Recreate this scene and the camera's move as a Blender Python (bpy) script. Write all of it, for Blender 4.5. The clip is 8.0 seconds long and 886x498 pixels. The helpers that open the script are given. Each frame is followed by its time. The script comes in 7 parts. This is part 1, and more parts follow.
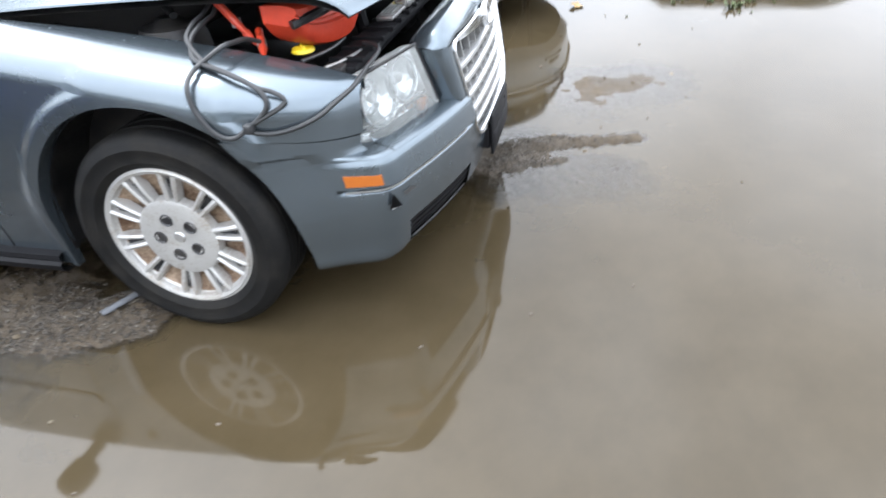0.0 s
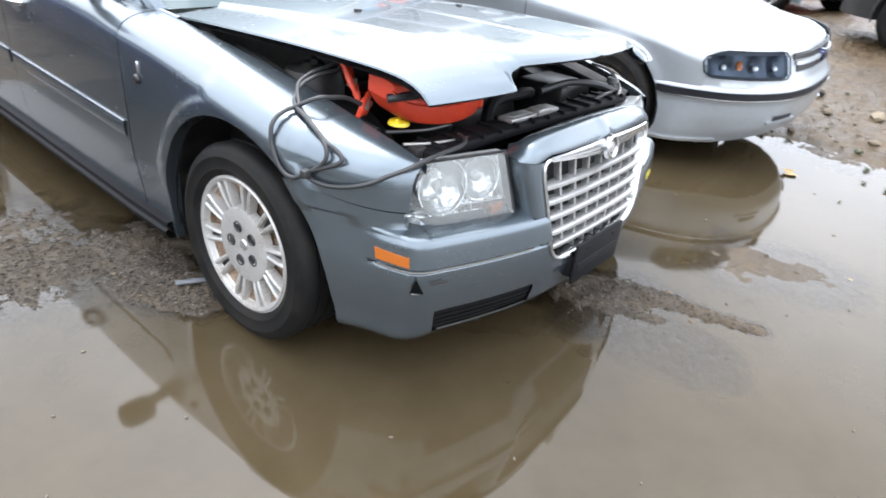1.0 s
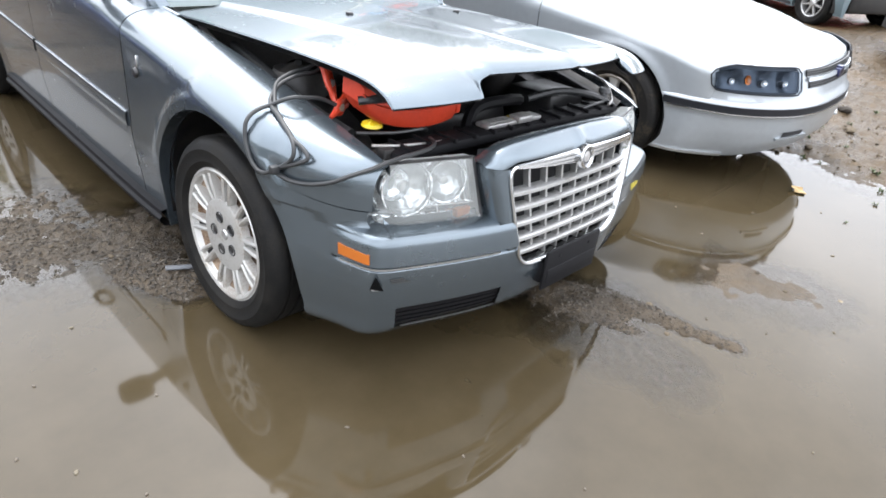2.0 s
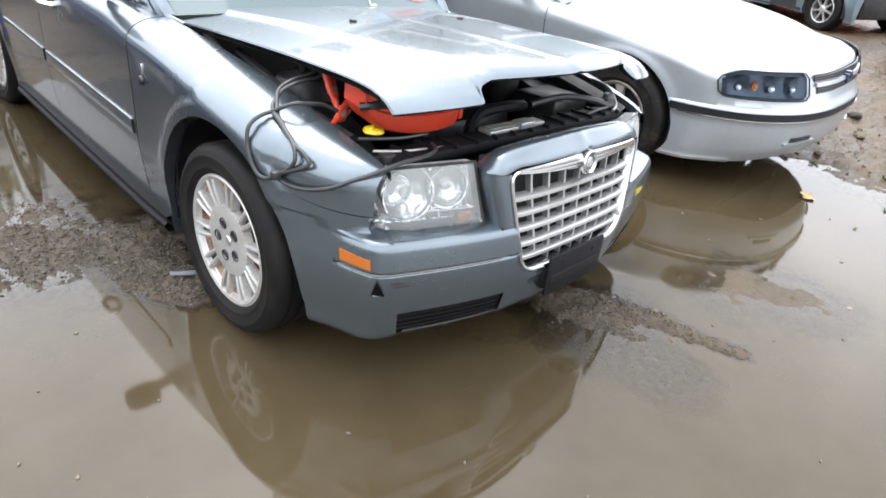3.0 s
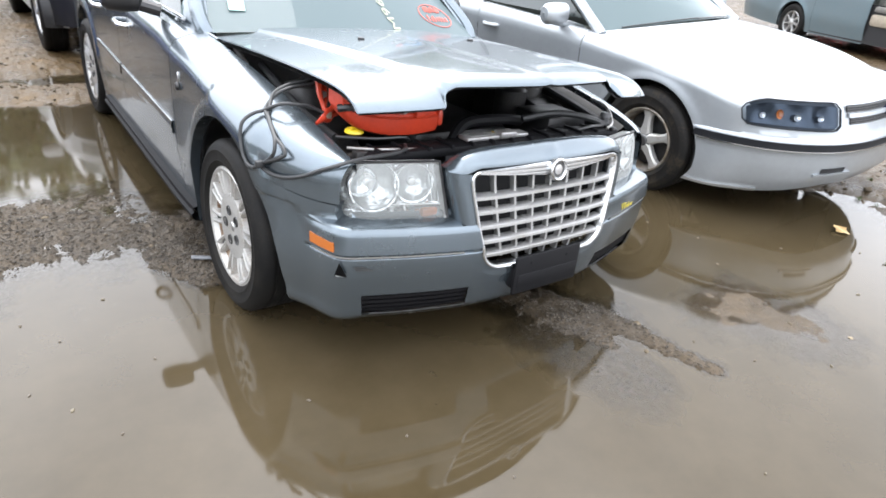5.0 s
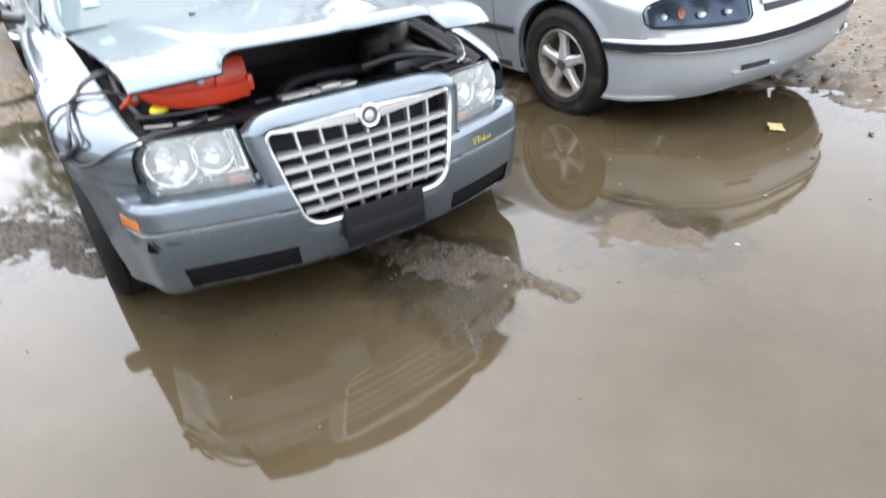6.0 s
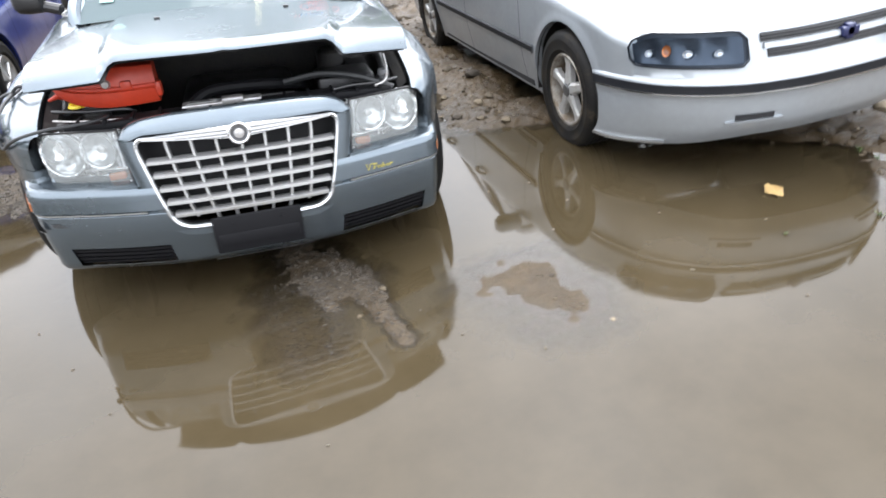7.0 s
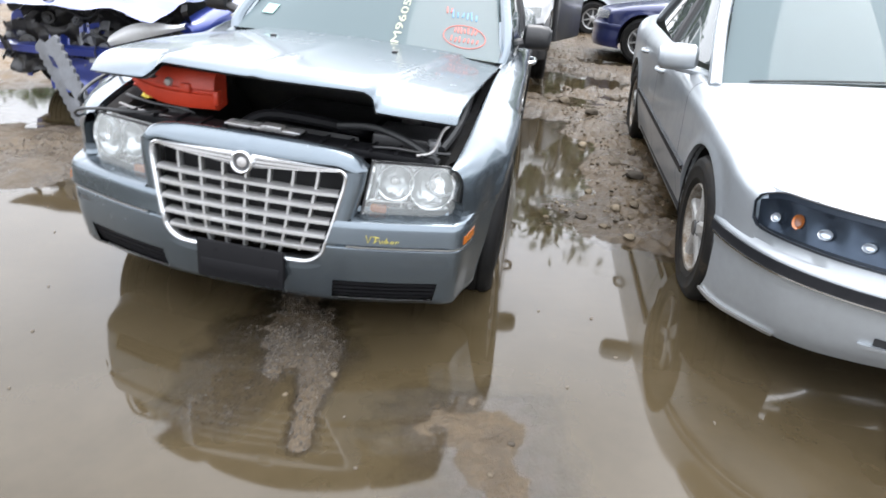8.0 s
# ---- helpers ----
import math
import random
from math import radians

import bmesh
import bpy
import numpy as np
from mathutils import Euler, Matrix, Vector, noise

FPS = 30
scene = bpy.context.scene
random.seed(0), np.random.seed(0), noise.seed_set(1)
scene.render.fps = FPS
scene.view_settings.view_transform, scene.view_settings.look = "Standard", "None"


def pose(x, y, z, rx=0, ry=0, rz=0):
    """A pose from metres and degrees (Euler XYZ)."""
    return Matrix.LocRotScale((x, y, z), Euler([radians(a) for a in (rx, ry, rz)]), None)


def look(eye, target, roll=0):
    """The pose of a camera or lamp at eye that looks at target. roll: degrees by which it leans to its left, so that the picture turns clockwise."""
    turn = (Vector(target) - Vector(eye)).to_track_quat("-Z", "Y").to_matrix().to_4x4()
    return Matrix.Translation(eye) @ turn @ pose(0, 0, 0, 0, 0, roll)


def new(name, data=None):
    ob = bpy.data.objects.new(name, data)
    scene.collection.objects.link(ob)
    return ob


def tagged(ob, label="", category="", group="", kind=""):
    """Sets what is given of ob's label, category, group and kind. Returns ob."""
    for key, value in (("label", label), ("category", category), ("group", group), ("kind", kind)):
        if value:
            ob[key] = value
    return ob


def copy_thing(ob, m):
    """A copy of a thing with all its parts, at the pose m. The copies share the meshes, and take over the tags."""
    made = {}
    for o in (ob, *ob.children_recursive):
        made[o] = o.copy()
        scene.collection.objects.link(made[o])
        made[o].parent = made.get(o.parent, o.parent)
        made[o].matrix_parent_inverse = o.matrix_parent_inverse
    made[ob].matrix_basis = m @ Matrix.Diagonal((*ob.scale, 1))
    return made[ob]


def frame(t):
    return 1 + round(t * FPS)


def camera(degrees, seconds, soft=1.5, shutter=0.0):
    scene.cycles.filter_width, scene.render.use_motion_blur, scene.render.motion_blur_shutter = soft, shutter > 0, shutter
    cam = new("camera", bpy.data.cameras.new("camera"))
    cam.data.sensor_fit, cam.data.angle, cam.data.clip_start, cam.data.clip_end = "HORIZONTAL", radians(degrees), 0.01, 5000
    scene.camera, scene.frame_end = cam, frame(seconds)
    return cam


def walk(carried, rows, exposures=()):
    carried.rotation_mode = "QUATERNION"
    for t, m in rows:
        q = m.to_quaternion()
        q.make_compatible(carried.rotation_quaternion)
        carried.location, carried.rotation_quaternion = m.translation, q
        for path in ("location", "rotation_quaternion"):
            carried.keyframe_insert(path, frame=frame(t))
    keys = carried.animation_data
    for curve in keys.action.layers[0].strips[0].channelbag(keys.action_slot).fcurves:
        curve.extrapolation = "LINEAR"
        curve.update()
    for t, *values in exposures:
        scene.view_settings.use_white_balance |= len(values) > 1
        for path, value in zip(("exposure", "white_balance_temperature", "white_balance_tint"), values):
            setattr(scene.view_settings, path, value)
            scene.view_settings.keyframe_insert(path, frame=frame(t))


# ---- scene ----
cam = camera(70.1, 8.0, soft=1.65, shutter=0.27)
PATH = [
    (0, (-2.119, -0.215, 1.336), (-0.592, 0.242, 0.127), -6.3),
    (0.2, (-2.059, -0.326, 1.305), (-0.472, 0.172, 0.194), -1.1),
    (0.5, (-1.967, -0.474, 1.34), (-0.414, 0.264, 0.318), 3.7),
    (0.8, (-1.878, -0.543, 1.421), (-0.459, 0.35, 0.33), 4.7),
    (1, (-1.843, -0.617, 1.361), (-0.476, 0.449, 0.364), 4.6),
    (1.2, (-1.801, -0.703, 1.351), (-0.507, 0.442, 0.342), 3.0),
    (2.3, (-1.734, -0.808, 1.416), (-0.437, 0.341, 0.415), 6.4),
    (2.5, (-1.727, -0.816, 1.41), (-0.436, 0.353, 0.426), 5.8),
    (3, (-1.724, -0.817, 1.398), (-0.444, 0.362, 0.413), 5.2),
    (3.5, (-1.729, -0.825, 1.398), (-0.48, 0.43, 0.467), 7.8),
    (4, (-1.721, -0.851, 1.389), (-0.49, 0.369, 0.39), 2.6),
    (4.2, (-1.706, -0.881, 1.39), (-0.463, 0.326, 0.391), 3.3),
    (5.3, (-1.402, -1.406, 1.381), (-0.419, 0.067, 0.452), 2.1),
    (5.5, (-1.245, -1.507, 1.336), (-0.375, -0.025, 0.312), -1.0),
    (5.8, (-1.022, -1.599, 1.374), (-0.099, -0.174, 0.316), -1.4),
    (6, (-0.873, -1.717, 1.35), (0.004, -0.24, 0.325), -7.1),
    (6.2, (-0.656, -1.855, 1.359), (0.129, -0.215, 0.525), -11.3),
    (6.5, (-0.34, -1.998, 1.367), (0.419, -0.473, 0.319), -6.9),
    (6.8, (-0.069, -2.079, 1.358), (0.494, -0.454, 0.337), -7.1),
    (7, (0.175, -2.113, 1.37), (0.58, -0.433, 0.365), -6.4),
    (7.2, (0.428, -2.156, 1.335), (0.807, -0.431, 0.395), -3.2),
    (7.5, (0.668, -2.046, 1.362), (0.718, -0.241, 0.503), -1.5),
    (7.8, (0.908, -1.898, 1.367), (0.681, -0.106, 0.508), 7.2),
    (8, (1.023, -1.735, 1.344), (0.758, 0.057, 0.497), 3.9),
]
EXPOSURE = [(0, 2.18, 6120, 9), (0.5, 2.21, 6120, 9), (1.0, 2.09, 6200, 10), (3.0, 2.05, 6400, 10), (4.0, 2.01, 6400, 10), (5.5, 2.23, 6350, 10), (6.0, 2.26, 6250, 10), (6.5, 2.21, 6300, 10), (7.0, 2.12, 6350, 10), (8.0, 2.03, 6350, 10)]
walk(cam, [(t, look(eye, target, roll)) for t, eye, target, roll in PATH], EXPOSURE)

# ---- light ----
world = bpy.data.worlds.new("overcast_sky")
scene.world = world
world.use_nodes = True
wn = world.node_tree
wn.nodes.clear()
SUN_ELEV, SUN_ROT = radians(68), radians(20)
sky = wn.nodes.new("ShaderNodeTexSky")
sky.sky_type = "NISHITA"
sky.sun_disc = False
sky.sun_elevation, sky.sun_rotation = SUN_ELEV, SUN_ROT
sky.dust_density, sky.air_density, sky.ozone_density = 3.0, 1.0, 1.0
hs = wn.nodes.new("ShaderNodeHueSaturation")
hs.inputs["Saturation"].default_value = 0.3
bg = wn.nodes.new("ShaderNodeBackground")
bg.inputs["Strength"].default_value = 0.15
wo = wn.nodes.new("ShaderNodeOutputWorld")
wn.links.new(sky.outputs[0], hs.inputs["Color"])
cloud = wn.nodes.new("ShaderNodeMix")  # an even cloud layer over the clear sky
cloud.data_type = "RGBA"
cloud.inputs[0].default_value = 0.75
# overcast brightness: a thick cloud layer is about three times as bright overhead as at the horizon
wc = wn.nodes.new("ShaderNodeTexCoord")
wz = wn.nodes.new("ShaderNodeSeparateXYZ")
wr = wn.nodes.new("ShaderNodeMapRange")
wr.inputs["From Min"].default_value, wr.inputs["From Max"].default_value = 0.0, 1.0
wr.inputs["To Min"].default_value, wr.inputs["To Max"].default_value = 5.5, 10.4
wm = wn.nodes.new("ShaderNodeMix")
wm.data_type, wm.blend_type = "RGBA", "MULTIPLY"
wm.inputs[0].default_value = 1.0
wm.inputs[7].default_value = (0.98, 1.0, 1.055, 1)
wn.links.new(wc.outputs["Generated"], wz.inputs[0])
wv = wn.nodes.new("ShaderNodeTexNoise")  # uneven cloud base
wv.inputs["Scale"].default_value, wv.inputs["Detail"].default_value = 1.8, 3.0
wq = wn.nodes.new("ShaderNodeMapRange")
wq.inputs["From Min"].default_value, wq.inputs["From Max"].default_value = 0.35, 0.65
wq.inputs["To Min"].default_value, wq.inputs["To Max"].default_value = 0.72, 1.22
wx = wn.nodes.new("ShaderNodeMath")
wx.operation = "MULTIPLY"
wn.links.new(wc.outputs["Generated"], wv.inputs["Vector"])
wn.links.new(wv.outputs["Fac"], wq.inputs["Value"])
wn.links.new(wz.outputs["Z"], wr.inputs["Value"])
wn.links.new(wr.outputs["Result"], wx.inputs[0])
wn.links.new(wq.outputs["Result"], wx.inputs[1])
wn.links.new(wx.outputs[0], wm.inputs[6])
wn.links.new(wm.outputs[2], cloud.inputs[7])
wn.links.new(hs.outputs[0], cloud.inputs[6])
wn.links.new(cloud.outputs[2], bg.inputs["Color"])
wn.links.new(bg.outputs[0], wo.inputs["Surface"])
sun = new("sun", bpy.data.lights.new("sun", "SUN"))
sun.data.energy, sun.data.angle, sun.data.color = 0.5, radians(25), (1.0, 0.97, 0.93)
sun.matrix_world = look((0, 0, 30), (30 * math.sin(SUN_ROT) * -0.404, 30 * math.cos(SUN_ROT) * -0.404, 0))


# ---- materials ----
class Mat:
    """A small node builder round one Principled shader."""

    def __init__(self, name, color=(0.5, 0.5, 0.5), rough=0.5, metal=0.0, **extra):
        self.m = bpy.data.materials.new(name)
        self.m.use_nodes = True
        self.t = self.m.node_tree
        self.b = self.t.nodes["Principled BSDF"]
        self.set("Base Color", (*color, 1))
        self.set("Roughness", rough)
        self.set("Metallic", metal)
        for k, v in extra.items():
            self.set(k.replace("_", " "), v)

    def set(self, key, v):
        self.b.inputs[key].default_value = v

    def node(self, kind, **values):
        n = self.t.nodes.new(kind)
        for k, v in values.items():
            n.inputs[k.replace("_", " ")].default_value = v
        return n

    def link(self, a, b):
        self.t.links.new(a, b)

    def coords(self):
        return self.node("ShaderNodeTexCoord").outputs["Object"]

    def noise(self, scale, detail=4.0, rough=0.55, vec=None):
        n = self.node("ShaderNodeTexNoise", Scale=scale, Detail=detail, Roughness=rough)
        self.link(vec or self.coords(), n.inputs["Vector"])
        return n.outputs["Fac"]

    def ramp(self, fac, stops):
        n = self.t.nodes.new("ShaderNodeValToRGB")
        e = n.color_ramp.elements
        while len(e) < len(stops):
            e.new(0.5)
        for el, (p, c) in zip(e, stops):
            el.position, el.color = p, (*c, 1) if len(c) == 3 else c
        self.link(fac, n.inputs["Fac"])
        return n.outputs["Color"]

    def mix(self, fac, a, b, mode="MIX"):
        n = self.t.nodes.new("ShaderNodeMix")
        n.data_type, n.blend_type = "RGBA", mode
        ins = [i for i in n.inputs if i.enabled]
        for val, sock in zip((fac, a, b), ins):
            if isinstance(val, bpy.types.NodeSocket):
                self.link(val, sock)
            elif isinstance(val, (int, float)):
                sock.default_value = val
            else:
                sock.default_value = (*val, 1)
        return [o for o in n.outputs if o.enabled][0]

    def to(self, out, key):
        self.link(out, self.b.inputs[key])
        return self

    def bump(self, height, strength=0.3, distance=0.01):
        n = self.node("ShaderNodeBump", Strength=strength, Distance=distance)
        self.link(height, n.inputs["Height"])
        self.link(n.outputs["Normal"], self.b.inputs["Normal"])
        return self


def dirty(mat, base, dirt, low=0.45, high=0.75, scale=6.0, r0=None, r1=None):
    """Base colour broken by uneven film of dirt at two scales."""
    f = mat.mix(0.4, mat.noise(scale, 6), mat.noise(scale * 9, 5))
    c = mat.ramp(f, [(low, base), (high, dirt)])
    mat.to(c, "Base Color")
    if r0 is not None:
        mat.to(mat.ramp(f, [(low, (r0,) * 3), (high, (r1,) * 3)]), "Roughness")
    return mat


M = {}
a = Mat("steel_blue_paint", metal=0.8, Coat_Weight=0.5, Coat_Roughness=0.05)
M["paint"] = dirty(a, (0.108, 0.132, 0.152), (0.116, 0.138, 0.153), 0.4, 0.7, 3.0, 0.26, 0.28).m
a = Mat("silver_paint", metal=0.55, Coat_Weight=0.5, Coat_Roughness=0.06)
M["silver"] = dirty(a, (0.325, 0.347, 0.365), (0.29, 0.307, 0.32), 0.4, 0.75, 3.0, 0.36, 0.46).m
a = Mat("white_paint", Coat_Weight=0.6, Coat_Roughness=0.08)
M["white"] = dirty(a, (0.55, 0.56, 0.56), (0.42, 0.41, 0.39), 0.45, 0.8, 3.0, 0.35, 0.5).m
a = Mat("royal_blue_paint", metal=0.3, Coat_Weight=0.8, Coat_Roughness=0.06)
M["blue"] = dirty(a, (0.015, 0.03, 0.19), (0.03, 0.045, 0.17), 0.4, 0.75, 3.0, 0.3, 0.45).m
a = Mat("navy_paint", metal=0.3, Coat_Weight=0.8, Coat_Roughness=0.06)
M["navy"] = dirty(a, (0.012, 0.018, 0.075), (0.025, 0.03, 0.08), 0.4, 0.75, 3.0, 0.3, 0.45).m
a = Mat("slate_paint", metal=0.4, Coat_Weight=0.6, Coat_Roughness=0.1)
M["slate"] = dirty(a, (0.12, 0.17, 0.195), (0.145, 0.18, 0.195), 0.4, 0.75, 3.0, 0.35, 0.5).m
a = Mat("charcoal_paint", metal=0.4, Coat_Weight=0.6, Coat_Roughness=0.1)
M["charcoal"] = dirty(a, (0.05, 0.052, 0.055), (0.09, 0.085, 0.08), 0.4, 0.75, 3.0, 0.35, 0.5).m
a = Mat("faded_red_paint", Coat_Weight=0.5)
M["redpaint"] = dirty(a, (0.5, 0.03, 0.02), (0.4, 0.06, 0.04), 0.4, 0.75, 3.0, 0.35, 0.5).m
a = Mat("tyre_rubber", Specular_IOR_Level=0.13)
M["rubber"] = dirty(a, (0.006, 0.006, 0.006), (0.02, 0.018, 0.015), 0.45, 0.8, 14.0, 0.55, 0.8).bump(a.noise(160, 4), 0.25, 0.004).m
a = Mat("muddy_tyre_rubber", Specular_IOR_Level=0.15)
M["muddyrubber"] = dirty(a, (0.009, 0.0085, 0.008), (0.045, 0.036, 0.024), 0.5, 0.75, 9.0, 0.6, 0.9).m
a = Mat("black_plastic")
M["plastic"] = dirty(a, (0.012, 0.012, 0.013), (0.035, 0.033, 0.03), 0.5, 0.8, 9.0, 0.35, 0.6).bump(a.noise(250, 3), 0.15, 0.002).m
a = Mat("engine_dark")
M["engine"] = dirty(a, (0.008, 0.008, 0.009), (0.045, 0.04, 0.034), 0.45, 0.75, 12.0, 0.45, 0.8).m
M["mangled"] = dirty(Mat("mangled_grey_plastic"), (0.13, 0.135, 0.145), (0.06, 0.058, 0.055), 0.4, 0.7, 10.0, 0.5, 0.7).m
M["chrome"] = Mat("chrome", (0.62, 0.63, 0.64), 0.2, 1.0).m
a = Mat("satin_silver", metal=0.75)
M["satin"] = dirty(a, (0.42, 0.42, 0.415), (0.3, 0.285, 0.26), 0.5, 0.75, 11.0, 0.3, 0.5).m
a = Mat("brake_dusted_silver", metal=0.5)
M["dustwheel"] = dirty(Mat("brown_brake_dust", metal=0.2), (0.26, 0.19, 0.13), (0.07, 0.036, 0.017), 0.40, 0.6, 14.0, 0.5, 0.8).m
M["brownwheel"] = dirty(Mat("road_browned_alloy", metal=0.5), (0.26, 0.245, 0.22), (0.12, 0.088, 0.055), 0.4, 0.62, 12.0, 0.4, 0.65).m
M["smoke"] = Mat("smoked_lamp_back", (0.02, 0.027, 0.038), 0.35, 0.2).m
M["rub"] = dirty(Mat("dark_rub_strip", Specular_IOR_Level=0.2), (0.008, 0.009, 0.011), (0.015, 0.015, 0.017), 0.4, 0.7, 9.0, 0.5, 0.65).m
M["wheel"] = dirty(a, (0.42, 0.415, 0.40), (0.24, 0.2, 0.15), 0.5, 0.75, 16.0, 0.35, 0.6).m
M["amber"] = Mat("amber_plastic", (0.33, 0.085, 0.004), 0.2, Coat_Weight=0.6).m
a = Mat("red_plastic")
M["red"] = dirty(a, (0.46, 0.042, 0.016), (0.34, 0.032, 0.014), 0.4, 0.75, 9.0, 0.35, 0.55).m
M["yellow"] = Mat("yellow_plastic", (0.72, 0.55, 0.02), 0.35).m
M["cable"] = Mat("black_cable", (0.018, 0.019, 0.02), 0.5).m
M["metal"] = dirty(Mat("bare_metal", metal=0.7), (0.45, 0.45, 0.45), (0.25, 0.22, 0.19), 0.4, 0.7, 12.0, 0.35, 0.6).m
M["beige"] = dirty(Mat("beige_cabin_trim"), (0.3, 0.26, 0.2), (0.2, 0.17, 0.13), 0.4, 0.7, 20.0, 0.85, 0.95).m
M["seat"] = dirty(Mat("cabin_fabric"), (0.12, 0.115, 0.105), (0.2, 0.19, 0.17), 0.4, 0.7, 20.0, 0.85, 0.95).m
M["blackplate"] = Mat("black_bracket_plastic", (0.006, 0.006, 0.007), 0.6, Specular_IOR_Level=0.15).m
M["hole"] = Mat("black_hole", (0.003, 0.003, 0.003), 0.9, Specular_IOR_Level=0.05).m
# near-black for insides; also stands for shade in gaps, slots and hollows
M["dark"] = Mat("dark_interior_shade", (0.01, 0.01, 0.011), 0.8).m
M["reflector"] = Mat("reflector_bowl", (0.8, 0.81, 0.82), 0.3, 0.9).m
a = Mat("faceted_lamp_chrome", (0.74, 0.76, 0.77), 0.24, 0.9)
M["lampchrome"] = a.bump(a.noise(26, 1), 0.8, 0.012).m
a = Mat("grey_lamp_reflector", (0.50, 0.52, 0.53), 0.30, 0.9)
M["lampbowl"] = a.bump(a.noise(34, 1), 0.8, 0.010).m
M["slatebowl"] = Mat("grey_lamp_bowl", (0.05, 0.062, 0.08), 0.22, 0.7).m
M["label_white"] = Mat("white_label", (0.26, 0.26, 0.25), 0.5).m
M["greyplastic"] = dirty(Mat("grey_plastic"), (0.125, 0.132, 0.145), (0.08, 0.079, 0.078), 0.4, 0.7, 10.0, 0.45, 0.6).m
M["marker_yellow"] = Mat("yellow_marker_pen", (0.42, 0.34, 0.03), 0.6).m
M["marker_red"] = Mat("red_marker_pen", (0.55, 0.13, 0.1), 0.6).m
M["marker_pale"] = Mat("pale_marker_pen", (0.33, 0.34, 0.24), 0.6).m
M["marker_blue"] = Mat("blue_marker_pen", (0.13, 0.3, 0.5), 0.6).m
M["sticker"] = Mat("pale_green_sticker", (0.22, 0.38, 0.34), 0.5).m


def glass_mat(name, tint, haze, gloss=0.03, ior=1.5):
    """Clear sheet: see-through with a tinted hazy film and a Fresnel gloss."""
    m = bpy.data.materials.new(name)
    m.use_nodes = True
    t = m.node_tree
    b = t.nodes["Principled BSDF"]
    b.inputs["Base Color"].default_value = (*haze[:3], 1)
    b.inputs["Roughness"].default_value = gloss
    tr = t.nodes.new("ShaderNodeBsdfTransparent")
    tr.inputs["Color"].default_value = (*tint, 1)
    mx = t.nodes.new("ShaderNodeMixShader")
    b.inputs["IOR"].default_value = ior
    fr = t.nodes.new("ShaderNodeFresnel")
    fr.inputs["IOR"].default_value = ior
    ad = t.nodes.new("ShaderNodeMath")
    ad.operation, ad.inputs[1].default_value, ad.use_clamp = "ADD", haze[3], True
    t.links.new(fr.outputs[0], ad.inputs[0])
    t.links.new(ad.outputs[0], mx.inputs[0])
    t.links.new(tr.outputs[0], mx.inputs[1])
    t.links.new(b.outputs[0], mx.inputs[2])
    t.links.new(mx.outputs[0], t.nodes["Material Output"].inputs["Surface"])
    return m


M["lens"] = glass_mat("cloudy_lens_plastic", (0.93, 0.95, 0.95), (0.62, 0.635, 0.615, 0.19), 0.08)
M["clearlens"] = glass_mat("clear_lens_plastic", (0.86, 0.9, 0.94), (0.05, 0.06, 0.08, 0.03), 0.05, 1.38)
M["glass"] = glass_mat("window_glass", (0.13, 0.17, 0.17), (0.16, 0.205, 0.215, 0.5), 0.03, 1.22)
M["sideglass"] = glass_mat("dark_side_glass", (0.35, 0.42, 0.4), (0.05, 0.06, 0.06, 0.1), 0.03)

# wet mud, sand and gravel
a = Mat("wet_mud", Specular_IOR_Level=0.32)
co = a.coords()
big, mid, fine = a.noise(0.9, 6, 0.6, co), a.noise(6, 8, 0.65, co), a.noise(60, 6, 0.7, co)
tone = a.mix(0.5, a.ramp(big, [(0.35, (0.05, 0.042, 0.032)), (0.5, (0.085, 0.066, 0.043)), (0.68, (0.14, 0.105, 0.062))]),
             a.ramp(mid, [(0.3, (0.035, 0.03, 0.023)), (0.55, (0.08, 0.066, 0.049)), (0.75, (0.15, 0.12, 0.082))]))
tone = a.mix(0.55, tone, a.ramp(fine, [(0.3, (0.35, 0.35, 0.35)), (0.62, (1.25, 1.22, 1.18))]), "MULTIPLY")
sep = a.node("ShaderNodeSeparateXYZ")
a.link(co, sep.inputs[0])


def mth(op, p, q, clamp=False):
    n_ = a.t.nodes.new("ShaderNodeMath")
    n_.operation, n_.use_clamp = op, clamp
    for s_, v_ in zip(n_.inputs, (p, q)):
        if isinstance(v_, (int, float)):
            s_.default_value = v_
        else:
            a.link(v_, s_)
    return n_.outputs[0]


# the silt by the wrecked row is grey, the bank to the east and north sandy
wav = mth("MULTIPLY", mth("SUBTRACT", big, 0.5), 2.0)
deep = mth("MULTIPLY", mth("MULTIPLY", mth("SUBTRACT", sep.outputs[1], 0.7), 2.0, True), 1.0)
east = mth("MULTIPLY", mth("ADD", mth("ADD", mth("SUBTRACT", sep.outputs[0], 1.85), deep), wav), 1.6, True)
north = mth("MULTIPLY", mth("ADD", mth("SUBTRACT", sep.outputs[1], 2.7), wav), 0.8, True)
corner = mth("MULTIPLY", mth("MULTIPLY", mth("SUBTRACT", sep.outputs[0], 0.8), 4.0, True), mth("MULTIPLY", mth("SUBTRACT", 0.1, sep.outputs[1]), 4.0, True))
sandy = mth("MAXIMUM", mth("MAXIMUM", east, north, True), mth("MULTIPLY", corner, 0.26), True)
tan = mth("MULTIPLY", north, mth("MULTIPLY", mth("SUBTRACT", -0.2, sep.outputs[0]), 2.0, True), True)
tone = a.mix(sandy, a.mix(1.0, tone, (0.64, 0.585, 0.50), "MULTIPLY"), a.mix(1.0, tone, a.mix(tan, (0.70, 0.585, 0.40), (1.12, 0.92, 0.6)), "MULTIPLY"))
a.to(tone, "Base Color")
